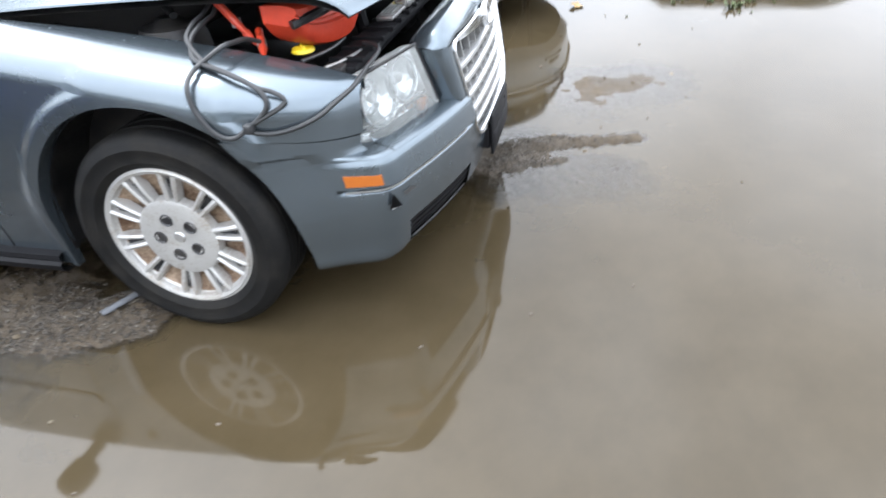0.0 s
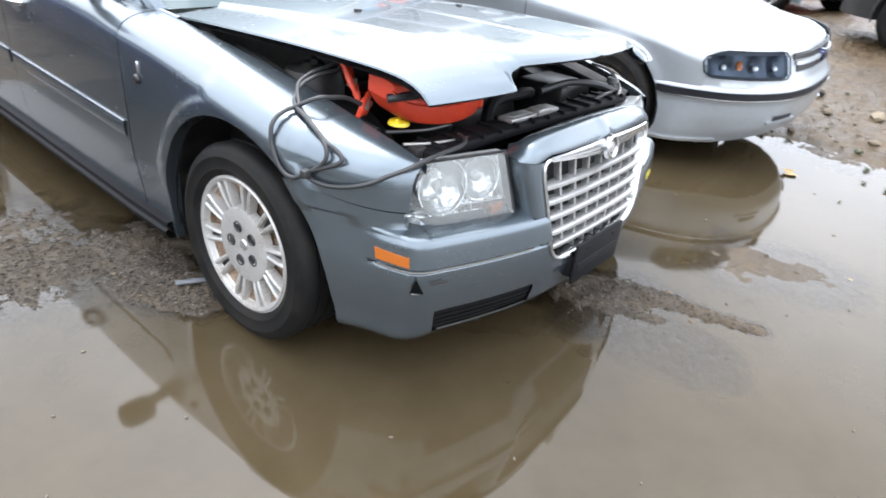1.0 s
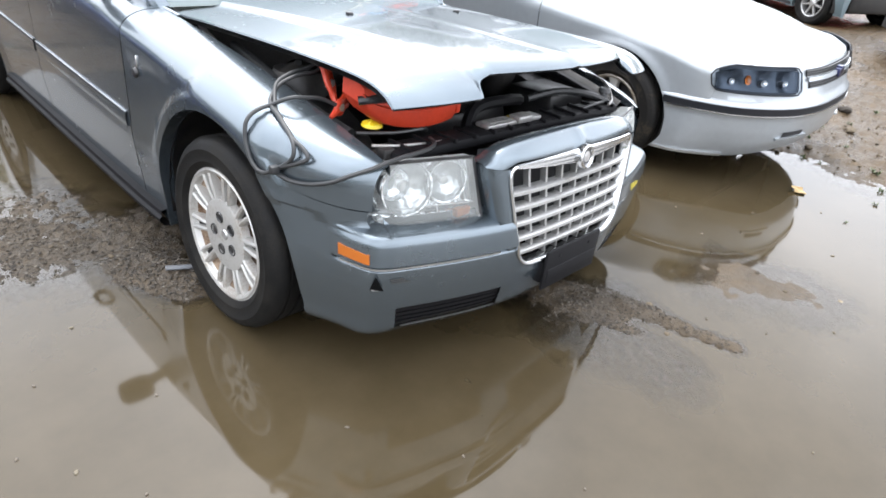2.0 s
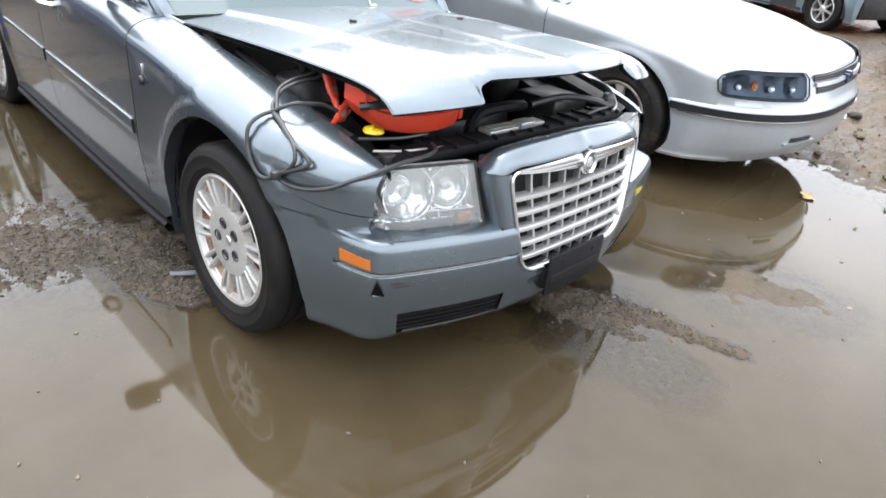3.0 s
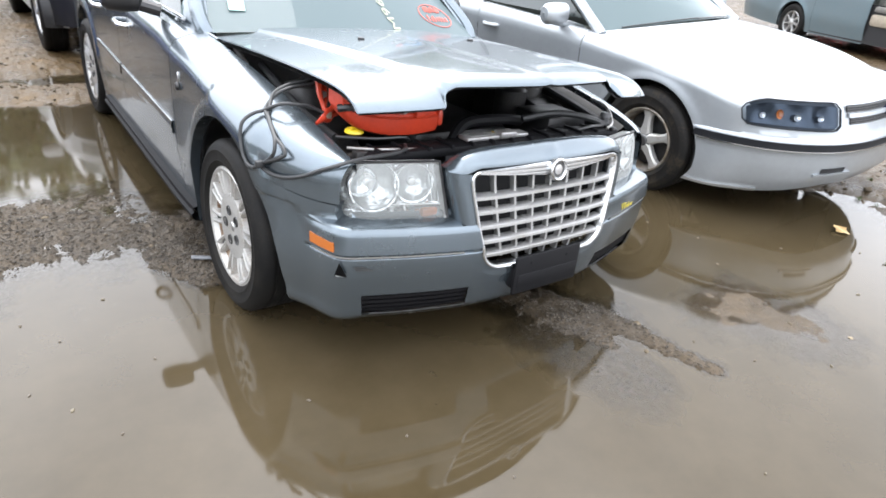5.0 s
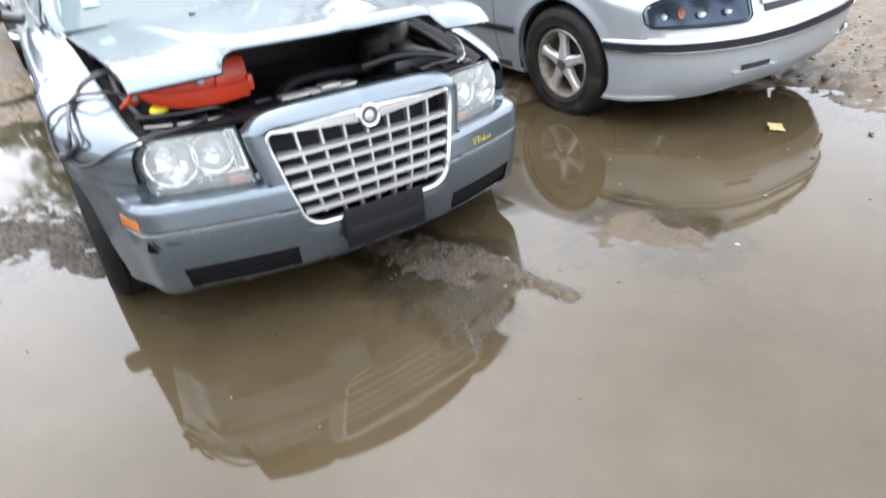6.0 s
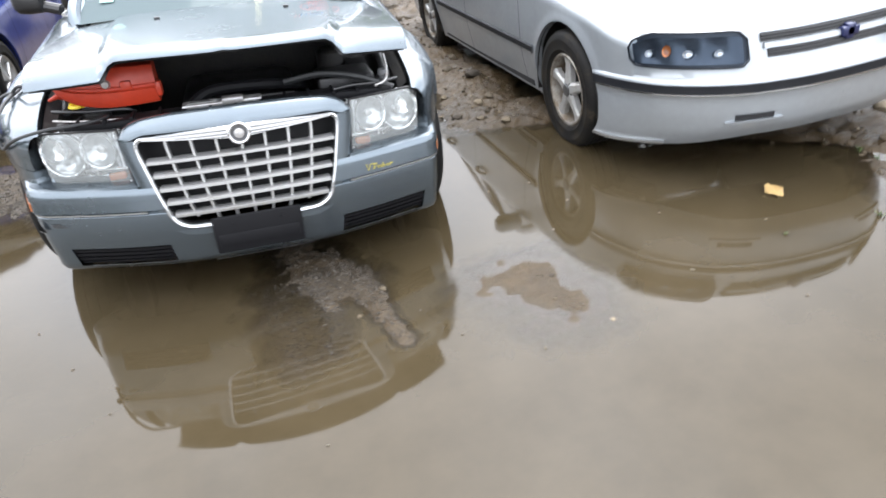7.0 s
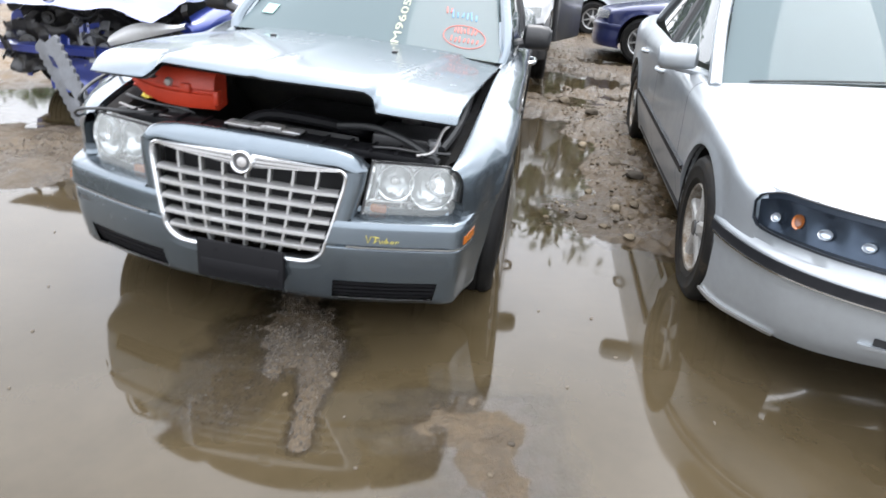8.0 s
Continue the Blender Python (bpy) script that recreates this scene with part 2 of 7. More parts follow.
a.to(a.ramp(mid, [(0.35, (0.22,) * 3), (0.65, (0.6,) * 3)]), "Roughness")
M["mud"] = a.bump(a.mix(0.5, mid, fine), 0.8, 0.02).m
a = Mat("dark_gravelly_mud")
co = a.coords()
mid, fine = a.noise(9, 8, 0.65, co), a.noise(85, 6, 0.7, co)
M["gravel"] = a.to(a.mix(0.5, a.ramp(mid, [(0.3, (0.06, 0.052, 0.042)), (0.7, (0.13, 0.115, 0.095))]),
                         a.ramp(fine, [(0.3, (0.04, 0.036, 0.032)), (0.7, (0.2, 0.18, 0.155))])), "Base Color").bump(fine, 0.8, 0.01).m
a = Mat("pebble_stone", rough=0.8, Specular_IOR_Level=0.25)
M["stone"] = a.to(a.ramp(a.node("ShaderNodeObjectInfo").outputs["Random"], [(0.0, (0.03, 0.025, 0.02)), (0.6, (0.095, 0.075, 0.05)), (1.0, (0.22, 0.18, 0.125))]), "Base Color").m
# murky puddle water: the silt in it hides the bed the more, the deeper it is
a = Mat("murky_water")
co = a.coords()
silt = a.ramp(a.mix(0.35, a.noise(0.9, 6, 0.6, co), a.noise(5.5, 6, 0.65, co)), [(0.36, (0.0325, 0.0243, 0.0122)), (0.64, (0.0505, 0.0385, 0.0218))])
ripple = a.node("ShaderNodeBump", Strength=0.015, Distance=0.02)
a.link(a.noise(3.0, 2, 0.5, co), ripple.inputs["Height"])
depth = a.t.nodes.new("ShaderNodeAttribute")
depth.attribute_name = "depth"
hide = a.t.nodes.new("ShaderNodeMapRange")
hide.interpolation_type = "SMOOTHSTEP"
hide.inputs["From Min"].default_value, hide.inputs["From Max"].default_value = -0.004, 0.026
hide.inputs["To Min"].default_value, hide.inputs["To Max"].default_value = 0.12, 0.97
a.link(depth.outputs["Fac"], hide.inputs["Value"])
murk = a.t.nodes.new("ShaderNodeBsdfDiffuse")
a.link(silt, murk.inputs["Color"])
clear = a.t.nodes.new("ShaderNodeBsdfTransparent")
body = a.t.nodes.new("ShaderNodeMixShader")
for k_, out in enumerate((hide.outputs["Result"], clear.outputs[0], murk.outputs[0])):
    a.link(out, body.inputs[k_])
gloss = a.t.nodes.new("ShaderNodeBsdfGlossy")
a.link(a.ramp(a.noise(2.2, 6, 0.65, co), [(0.4, (0.034,) * 3), (0.72, (0.085,) * 3)]), gloss.inputs["Roughness"])
a.link(ripple.outputs["Normal"], gloss.inputs["Normal"])
fres = a.node("ShaderNodeFresnel", IOR=1.47)
sheet = a.t.nodes.new("ShaderNodeMixShader")
for k_, out in enumerate((fres.outputs[0], body.outputs[0], gloss.outputs[0])):
    a.link(out, sheet.inputs[k_])
a.link(sheet.outputs[0], a.t.nodes["Material Output"].inputs["Surface"])
a.t.nodes.remove(a.b)
M["water"] = a.m
a = Mat("grit", rough=0.7, Specular_IOR_Level=0.25)
M["grit"] = a.to(a.ramp(a.node("ShaderNodeNewGeometry").outputs["Random Per Island"], [(0.0, (0.018, 0.016, 0.014)), (0.55, (0.055, 0.047, 0.038)), (0.9, (0.075, 0.064, 0.051)), (1.0, (0.13, 0.118, 0.1))]), "Base Color").m
a = Mat("tan_grit", rough=0.8, Specular_IOR_Level=0.25)
M["tangrit"] = a.to(a.ramp(a.node("ShaderNodeNewGeometry").outputs["Random Per Island"], [(0.0, (0.035, 0.027, 0.017)), (0.55, (0.085, 0.065, 0.041)), (0.9, (0.13, 0.104, 0.072)), (1.0, (0.22, 0.185, 0.135))]), "Base Color").m
M["straw"] = dirty(Mat("pale_leaf_scrap", rough=0.6), (0.11, 0.092, 0.058), (0.06, 0.046, 0.028), 0.4, 0.7, 60.0).m
M["leaf_y"] = dirty(Mat("yellow_fallen_leaf", rough=0.5), (0.36, 0.25, 0.1), (0.24, 0.14, 0.045), 0.4, 0.7, 40.0).m
a = Mat("weed_green", (0.1, 0.2, 0.03), 0.55)
M["weed"] = a.to(a.ramp(a.noise(12, 3), [(0.35, (0.03, 0.048, 0.012)), (0.65, (0.075, 0.1, 0.028))]), "Base Color").m
a = Mat("tree_leaves", (0.06, 0.1, 0.03), 0.6)
M["leaves"] = a.to(a.ramp(a.node("ShaderNodeNewGeometry").outputs["Random Per Island"], [(0.0, (0.035, 0.07, 0.018)), (1.0, (0.1, 0.15, 0.04))]), "Base Color").m
a = Mat("bark")
M["bark"] = dirty(a, (0.08, 0.065, 0.05), (0.15, 0.13, 0.1), 0.4, 0.7, 12.0, 0.85, 0.95).m


# ---- building helpers ----
def mesh_of(name, bm, mat, sharp=35.0):
    me = bpy.data.meshes.new(name)
    bm.to_mesh(me)
    bm.free()
    me.materials.append(mat)
    me.polygons.foreach_set("use_smooth", [True] * len(me.polygons))
    me.set_sharp_from_angle(angle=radians(sharp))
    return me


def part(name, bm, mat, parent, label="", sharp=35.0):
    """Links a bmesh as one mesh object under a thing or a part."""
    ob = new(name, mesh_of(name, bm, mat, sharp))
    ob.parent = parent
    if label:
        ob["label"] = label
    return ob


def thing(name, label, category, m=None, group="", kind=""):
    ob = new(name)
    ob.matrix_basis = m or Matrix()
    return tagged(ob, label, category, group, kind)


def solo(name, bm, mat, label, category, m=None, group="", kind="", sharp=35.0):
    ob = new(name, mesh_of(name, bm, mat, sharp))
    ob.matrix_basis = m or Matrix()
    return tagged(ob, label, category, group, kind)


def curve(*pts):
    """Smooth monotone curve through (t, v) pairs; holds its ends."""
    xs = [p[0] for p in pts]
    ys = [p[1] for p in pts]
    n = len(pts)
    d = [(ys[i + 1] - ys[i]) / (xs[i + 1] - xs[i]) for i in range(n - 1)]
    m = [d[0]] + [0 if d[i - 1] * d[i] <= 0 else 2 * d[i - 1] * d[i] / (d[i - 1] + d[i]) for i in range(1, n - 1)] + [d[-1]]

    def f(t):
        if t <= xs[0]:
            return ys[0]
        if t >= xs[-1]:
            return ys[-1]
        i = max(k for k in range(n - 1) if xs[k] <= t)
        h = xs[i + 1] - xs[i]
        u = (t - xs[i]) / h
        return (ys[i] * (1 + 2 * u) * (1 - u) ** 2 + m[i] * h * u * (1 - u) ** 2
                + ys[i + 1] * u * u * (3 - 2 * u) + m[i + 1] * h * u * u * (u - 1))
    return f


def smooth(a, b, x):
    u = min(max((x - a) / (b - a), 0.0), 1.0)
    return u * u * (3 - 2 * u)


def span(a, b, n):
    return [a + (b - a) * i / n for i in range(n + 1)]


def grid(bm, rows, keep=None, flip=False):
    """Quads over rows of points; keep(i, j) leaves cells out."""
    vs = [[bm.verts.new(p) for p in r] for r in rows]
    for i in range(len(vs) - 1):
        for j in range(len(vs[0]) - 1):
            if keep and not keep(i, j):
                continue
            q = (vs[i][j], vs[i][j + 1], vs[i + 1][j + 1], vs[i + 1][j])
            try:
                bm.faces.new(q[::-1] if flip else q)
            except ValueError:
                pass
    bmesh.ops.remove_doubles(bm, verts=[v for r in vs for v in r], dist=1e-5)
    return bm


def mirror_x(bm):
    """Adds the mirror image at -x."""
    geo = bm.verts[:] + bm.edges[:] + bm.faces[:]
    made = bmesh.ops.duplicate(bm, geom=geo)["geom"]
    vs = [g for g in made if isinstance(g, bmesh.types.BMVert)]
    fs = [g for g in made if isinstance(g, bmesh.types.BMFace)]
    for v in vs:
        v.co.x = -v.co.x
    bmesh.ops.reverse_faces(bm, faces=fs)
    bmesh.ops.remove_doubles(bm, verts=bm.verts[:], dist=2e-4)
    return bm


def box(bm, x0, x1, y0, y1, z0, z1, bevel=0.0, m=None):
    made = bmesh.ops.create_cube(bm, size=1.0)["verts"]
    for v in made:
        v.co = Vector(((x0 + x1) / 2 + v.co.x * (x1 - x0), (y0 + y1) / 2 + v.co.y * (y1 - y0), (z0 + z1) / 2 + v.co.z * (z1 - z0)))
    if bevel:
        es = {e for v in made for e in v.link_edges}
        made = bmesh.ops.bevel(bm, geom=list(es), offset=bevel, segments=2, affect="EDGES", profile=0.5)["verts"]
    if m is not None:
        bmesh.ops.transform(bm, matrix=m, verts=made)
    return bm


def lathe(bm, prof, n=48, axis="x", m=None, a0=0.0, a1=360.0):
    """Turns (radius, along) pairs round an axis."""
    rows = []
    for k in range(n + 1):
        a = radians(a0 + (a1 - a0) * k / n)
        c, s = math.cos(a), math.sin(a)
        rows.append([{"x": (h, r * c, r * s), "y": (r * c, h, r * s), "z": (r * c, r * s, h)}[axis] for r, h in prof])
    if m is not None:
        rows = [[m @ Vector(p) for p in r] for r in rows]
    return grid(bm, rows)


def tube(bm, pts, r, n=8, close=False, taper=None):
    """A round pipe along points."""
    pts = [Vector(p) for p in pts]
    rings, up = [], Vector((0.01, 0.02, 1)).normalized()
    for i, p in enumerate(pts):
        d = (pts[min(i + 1, len(pts) - 1)] - pts[max(i - 1, 0)]).normalized()
        a = d.cross(up)
        a = a.normalized() if a.length > 1e-4 else d.orthogonal().normalized()
        b = a.cross(d)
        up = b
        rr = r if taper is None else r * taper(i / (len(pts) - 1))
        rings.append([p + (a * math.cos(2 * math.pi * k / n) + b * math.sin(2 * math.pi * k / n)) * rr for k in range(n + 1)])
    grid(bm, rings)
    for ring in (rings[0], rings[-1]):
        bm.faces.new([bm.verts.new(p) for p in ring[:-1]])
    return bm


def bend(pts, n=10):
    """Catmull-Rom curve through points."""
    P = [Vector(p) for p in pts]
    out = []
    for i in range(len(P) - 1):
        a, b, c, d = P[max(i - 1, 0)], P[i], P[i + 1], P[min(i + 2, len(P) - 1)]
        for k in range(n):
            u = k / n
            out.append(0.5 * ((2 * b) + (c - a) * u + (2 * a - 5 * b + 4 * c - d) * u * u + (3 * b - a - 3 * c + d) * u ** 3))
    return out + [P[-1]]


class Plan:
    """A curve on the ground plan of one half of a car's nose, by its own length from the centre line."""

    def __init__(self, pts):
        P = bend([(x, y, 0) for x, y in pts], 24)
        self.p, self.s = P, [0.0]
        for a, b in zip(P, P[1:]):
            self.s.append(self.s[-1] + (b - a).length)
        self.length = self.s[-1]

    def at(self, s):
        s = min(max(s, 0.0), self.length)
        i = min(max(int(np.searchsorted(self.s, s)) - 1, 0), len(self.s) - 2)
        u = (s - self.s[i]) / (self.s[i + 1] - self.s[i])
        p, d = self.p[i].lerp(self.p[i + 1], u), (self.p[i + 1] - self.p[i]).normalized()
        return p.x, p.y, d.y, -d.x  # place and outward normal

    def s_of(self, key, v):
        i = 0 if key == "x" else 1
        for k in range(len(self.p) - 1):
            if self.p[k + 1][i] >= v:
                a, b = self.p[k][i], self.p[k + 1][i]
                return self.s[k] + (self.s[k + 1] - self.s[k]) * (max(v - a, 0) / max(b - a, 1e-9))
        return self.length

    def point(self, s, z, off=0.0, lean=None):
        x, y, nx, ny = self.at(s)
        return (max(x + nx * off, 0.0), y + ny * off + (lean(z) if lean else 0.0), z)


def patch(bm, plan, s0, s1, z0, z1, ns, nz, off, lean=None, depth=0.0):
    """A panel lying on a nose: s0, s1 are lengths or functions of z, z0, z1 heights or functions of s share; depth closes its rim inward."""
    f0 = s0 if callable(s0) else (lambda z: s0)
    f1 = s1 if callable(s1) else (lambda z: s1)
    g0 = z0 if callable(z0) else (lambda u: z0)
    g1 = z1 if callable(z1) else (lambda u: z1)
    rows = []
    for j in range(nz + 1):
        v, r = j / nz, []
        for i in range(ns + 1):
            u = i / ns
            z = g0(u) + (g1(u) - g0(u)) * v
            r.append(plan.point(f0(z) + (f1(z) - f0(z)) * u, z, off, lean))
        rows.append(r)
    if depth:
        def back(p):
            s = plan.s_of("x", p[0]) if p[0] < plan.p[-1].x - 1e-4 else plan.s_of("y", p[1])
            _, _, nx, ny = plan.at(s)
            return (max(p[0] - nx * depth, 0), p[1] - ny * depth, p[2])
        rows = [[back(r[0])] + r + [back(r[-1])] for r in rows]
        rows = [[back(p) for p in rows[0]]] + rows + [[back(p) for p in rows[-1]]]
    return grid(bm, rows)


# ---- wheels ----
def tyre_mesh(R=0.355, rim=0.222, w=0.11, tread=True):
    bm = bmesh.new()
    prof = [(rim - 0.008, -w * 0.72), (rim + 0.006, -w * 0.86), (rim + 0.022, -w * 0.95), (rim + 0.026, -w * 0.975), (rim + 0.030, -w * 0.965), (rim + 0.55 * (R - rim), -w), (rim + 0.6 * (R - rim), -w * 1.012), (rim + 0.63 * (R - rim), -w * 1.012), (rim + 0.66 * (R - rim), -w * 0.99), (R - 0.024, -w * 0.955), (R - 0.02, -w * 0.925),
            (R - 0.01, -w * 0.86), (R, -w * 0.7)]
    if tread:
        for c in (-0.42, 0.0, 0.42):
            prof += [(R, (c - 0.06) * w), (R - 0.008, (c - 0.05) * w), (R - 0.008, (c + 0.05) * w), (R, (c + 0.06) * w)]
    prof += [(R, w * 0.7), (R - 0.01, w * 0.86), (R - 0.03, w * 0.95), (rim + 0.55 * (R - rim), w), (rim, w * 0.85)]
    return lathe(bm, prof, 64)


def wheel(parent, x, y, z, side, style="cover", R=0.355, rim=0.225, w=0.11, mat="wheel", rubber="rubber"):
    """side -1: the outer face looks to -x."""
    m = Matrix.Translation((x, y, z)) @ (Matrix() if side < 0 else pose(0, 0, 0, 0, 0, 180))
    ob = new("wheel")
    ob.parent = parent
    ob.matrix_basis = m
    part("tyre", tyre_mesh(R, rim, w), M[rubber], ob)
    bm = bmesh.new()
    lathe(bm, [(rim + 0.004, -w * 0.8), (rim - 0.004, -w * 0.88), (rim - 0.014, -w * 0.84), (rim - 0.022, -w * 0.6), (rim - 0.035, 0.02), (rim - 0.02, w * 0.8)], 64)
    part("rim", bm, M[mat], ob)
    bm = bmesh.new()
    lathe(bm, [(0.0, -0.02), (rim * 0.55, -0.015), (rim * 0.95, 0.0)], 40)
    part("brake_disc", bm, M["engine"], ob)
    face = -w * 0.82
    if style == "cover":
        bm = bmesh.new()  # bowl behind the ribs
        n = 10
        lathe(bm, [(0.0, face + 0.010), (0.03, face + 0.005), (0.112, face + 0.001), (0.124, face + 0.005), (0.130, face + 0.03)], 60)
        part("hub_cap", bm, M[mat], ob)
        bm = bmesh.new()
        lathe(bm, [(0.112, face + 0.040), (0.15, face + 0.038), (0.185, face + 0.027), (0.204, face + 0.017)], 60)
        part("dust_recess", bm, M["dustwheel"], ob, "brown dusty recess behind the ribs")
        bm = bmesh.new()
        lathe(bm, [(0.203, face + 0.018), (0.206, face + 0.013), (rim - 0.012, face + 0.008), (rim - 0.004, face - 0.004), (rim + 0.006, face - 0.002)], 60)
        part("wheel_cover", bm, M[mat], ob, "silver wheel cover browned by brake dust")
        for k in range(n):
            a0 = 360 / n * k + 9
            for da in (-5.6, 5.6):
                bm = bmesh.new()
                rows = []
                for r, half, top in ((0.116, 0.0062, 0.004), (0.145, 0.0068, 0.0), (0.18, 0.0072, -0.003), (rim - 0.012, 0.008, -0.003), (rim + 0.002, 0.007, 0.0)):
                    rows.append([Vector((face + 0.03, -half * 1.5, r)), Vector((face + top + 0.004, -half, r)), Vector((face + top, 0, r)), Vector((face + top + 0.004, half, r)), Vector((face + 0.03, half * 1.5, r))])
                R1 = Matrix.Rotation(radians(a0 + da), 3, "X")
                grid(bm, [[R1 @ p for p in r] for r in rows])
                part("spoke", bm, M[mat], ob)
            bm = bmesh.new()
            R1 = Matrix.Rotation(radians(a0), 3, "X")
            pts = [(0.131, -0.007), (0.131, 0.007), (0.192, 0.011), (0.192, -0.011)]
            bm.faces.new([bm.verts.new(R1 @ Vector((face + 0.0235 - (r - 0.122) * 0.16, h, r))) for r, h in pts])
            part("slot", bm, M["dark"], ob)
        for k in range(5):
            bm = bmesh.new()
            a = radians(72 * k + 20)
            lathe(bm, [(0.0, 0.003), (0.014, 0.003), (0.0185, -0.001), (0.0205, 0.003)], 18, "x", Matrix.Translation((face + 0.0, 0.062 * math.sin(a), 0.062 * math.cos(a))))
            part("lug_recess", bm, M["engine"], ob)
        bm = bmesh.new()
        lathe(bm, [(0.0, -0.003), (0.015, -0.002), (0.019, 0.003)], 24, "x", Matrix.Translation((face + 0.0045, 0, 0)))
        part("centre_emblem", bm, M["satin"], ob)
    else:
        n = 5 if style == "star" else 7
        for k in range(n):
            bm = bmesh.new()
            rows = []
            wide = ((0.03, 0.032, 0.0), (0.06, 0.034, 0.003), (0.10, 0.025, 0.006), (0.145, 0.024, 0.008), (rim - 0.03, 0.034, 0.006), (rim - 0.010, 0.042, 0.005)) if n == 5 else ((0.03, 0.02, 0.0), (0.1, 0.014, 0.005), (0.16, 0.014, 0.006), (rim - 0.012, 0.024, 0.004))
            for r, half, d in wide:
                rows.append([Vector((face + d + 0.04, -half, r)), Vector((face + d + 0.01, -half, r)), Vector((face + d, -half * 0.6, r)), Vector((face + d, half * 0.6, r)), Vector((face + d + 0.01, half, r)), Vector((face + d + 0.04, half, r))])
            R1 = Matrix.Rotation(radians(360 / n * k), 3, "X")
            grid(bm, [[R1 @ p for p in r] for r in rows])
            part("spoke", bm, M["wheel" if n == 5 else mat], ob)
        bm = bmesh.new()
        lathe(bm, [(0.0, face - 0.008), (0.03, face - 0.006), (0.036, face + 0.0), (0.055, face + 0.008)], 30)
        part("hub_cap", bm, M["charcoal" if n == 5 else "satin"], ob)
    return ob


# ---- ground and water ----
# banks and ridges of mud: x0, y0, x1, y1, radius, height over the water line
BANKS = [
    (-3.2, 2.0, -1.25, 1.93, 0.42, 0.035), (-1.35, 1.9, -0.8, 1.72, 0.30, 0.035), (-1.0, 1.5, -0.86, 1.22, 0.13, 0.03), (-2.9, 1.55, -2.0, 1.5, 0.36, 0.033), (-1.98, 2.2, -2.15, 3.2, 0.36, 0.03),
    (0.22, 0.34, 0.36, -0.05, 0.085, 0.015), (0.35, -0.03, 0.39, -0.2, 0.055, 0.009), (0.39, -0.2, 0.425, -0.36, 0.045, 0.005), (0.14, 0.42, 0.24, 0.10, 0.21, 0.008), (0.03, 0.18, 0.05, -0.30, 0.16, -0.0055), (0.2, 0.12, 0.19, -0.02, 0.14, 0.001), (0.19, -0.02, 0.15, -0.3, 0.12, -0.008),
    (0.96, -0.14, 1.06, -0.42, 0.25, 0.0026),
    (1.42, 1.72, 1.72, 2.6, 0.30, 0.045), (1.62, 2.4, 1.72, 4.2, 0.30, 0.05), (1.35, 3.75, 1.6, 4.2, 0.28, 0.045), (0.6, 4.6, 2.0, 4.6, 0.45, 0.05), (1.2, 1.95, 1.5, 1.75, 0.16, 0.03),
    (1.5, 1.7, 2.6, 1.5, 0.28, 0.03), (3.42, 0.8, 3.42, 1.5, 0.4, 0.05), (3.42, 3.6, 3.42, 4.2, 0.4, 0.05), (3.35, 0.9, 3.35, -0.6, 0.62, 0.03), (2.75, 0.75, 3.2, 0.1, 0.26, 0.02), (4.2, -1.2, 3.7, -0.4, 0.75, 0.03),
    (-0.9, 4.55, -2.4, 4.9, 0.35, 0.05), (-3.2, 4.4, -6, 3.2, 0.7, 0.05),
]


def seg_dist(x, y, x0, y0, x1, y1):
    dx, dy = x1 - x0, y1 - y0
    u = min(max(((x - x0) * dx + (y - y0) * dy) / (dx * dx + dy * dy), 0), 1)
    return math.hypot(x - x0 - u * dx, y - y0 - u * dy)


def height(x, y):
    h = -0.035
    wob = 0.5 * noise.noise((x * 2.3, y * 2.3, 0.0)) + 0.35 * noise.noise((x * 7, y * 7, 3.0)) + 0.3 * noise.noise((x * 17, y * 17, 7.0))
    for x0, y0, x1, y1, r, top in BANKS:
        d = seg_dist(x, y, x0, y0, x1, y1) / r + wob * 0.55
        if d < 2:
            h = max(h, top - (top + 0.035) * smooth(0.1, 1.7, d))
    # solid ground beyond the flooded stretch
    edge = 2.2 * noise.noise((x * 0.33, y * 0.33, 9.0)) * smooth(1.5, 0.2, y)
    far = max(smooth(4.7, 6.0, y + 0.5 * wob), smooth(3.0, 4.3, x + 0.5 * wob), smooth(3.2, 5.0, -x + 0.6 * wob + edge), smooth(3.9, 5.6, -y + 0.8 * wob + edge))
    h = h + far * (0.052 - min(h, 0.045))
    for px, py, rx, ry in ((1.35, 6.5, 0.75, 0.75), (0.9, 5.75, 0.4, 0.3), (1.9, 8.4, 0.7, 0.5), (1.75, 5.6, 0.3, 0.3)):
        d = math.hypot((x - px) / rx, (y - py) / ry) + wob * 0.6
        if d < 1.5:
            h = min(h, -0.012 + 0.09 * smooth(0.7, 1.4, d))
    rough = 0.007 * noise.noise((x * 11, y * 11, 1.0)) + 0.006 * noise.noise((x * 27, y * 27, 2.0)) + 0.004 * noise.noise((x * 60, y * 60, 4.0)) + 0.02 * noise.noise((x * 1.3, y * 1.3, 5.0))
    fade = 1.0 if max(abs(x), abs(y)) < 14 else 0.3
    calm = 1 - 0.45 * smooth(0.8, 0.95, x) * (1 - smooth(1.7, 1.9, x)) * smooth(0.1, -0.05, y)  # settled silt off the corner
    return h + rough * fade * calm * (1.0 + 1.2 * smooth(-0.01, 0.03, h))


def axis_steps(fine0, fine1, step, far):
    a = list(np.arange(fine0, fine1, step))
    g, out, p = step, [], fine1
    while p < far:
        out.append(p)
        g = min(g * 1.05, 0.045) if abs(p) < 8 else g * 1.22
        p += g
    low, g, p = [], step, fine0 - step
    while p > -far:
        low.append(p)
        g = min(g * 1.05, 0.045) if abs(p) < 8 else g * 1.22
        p -= g
    return low[::-1] + a + out


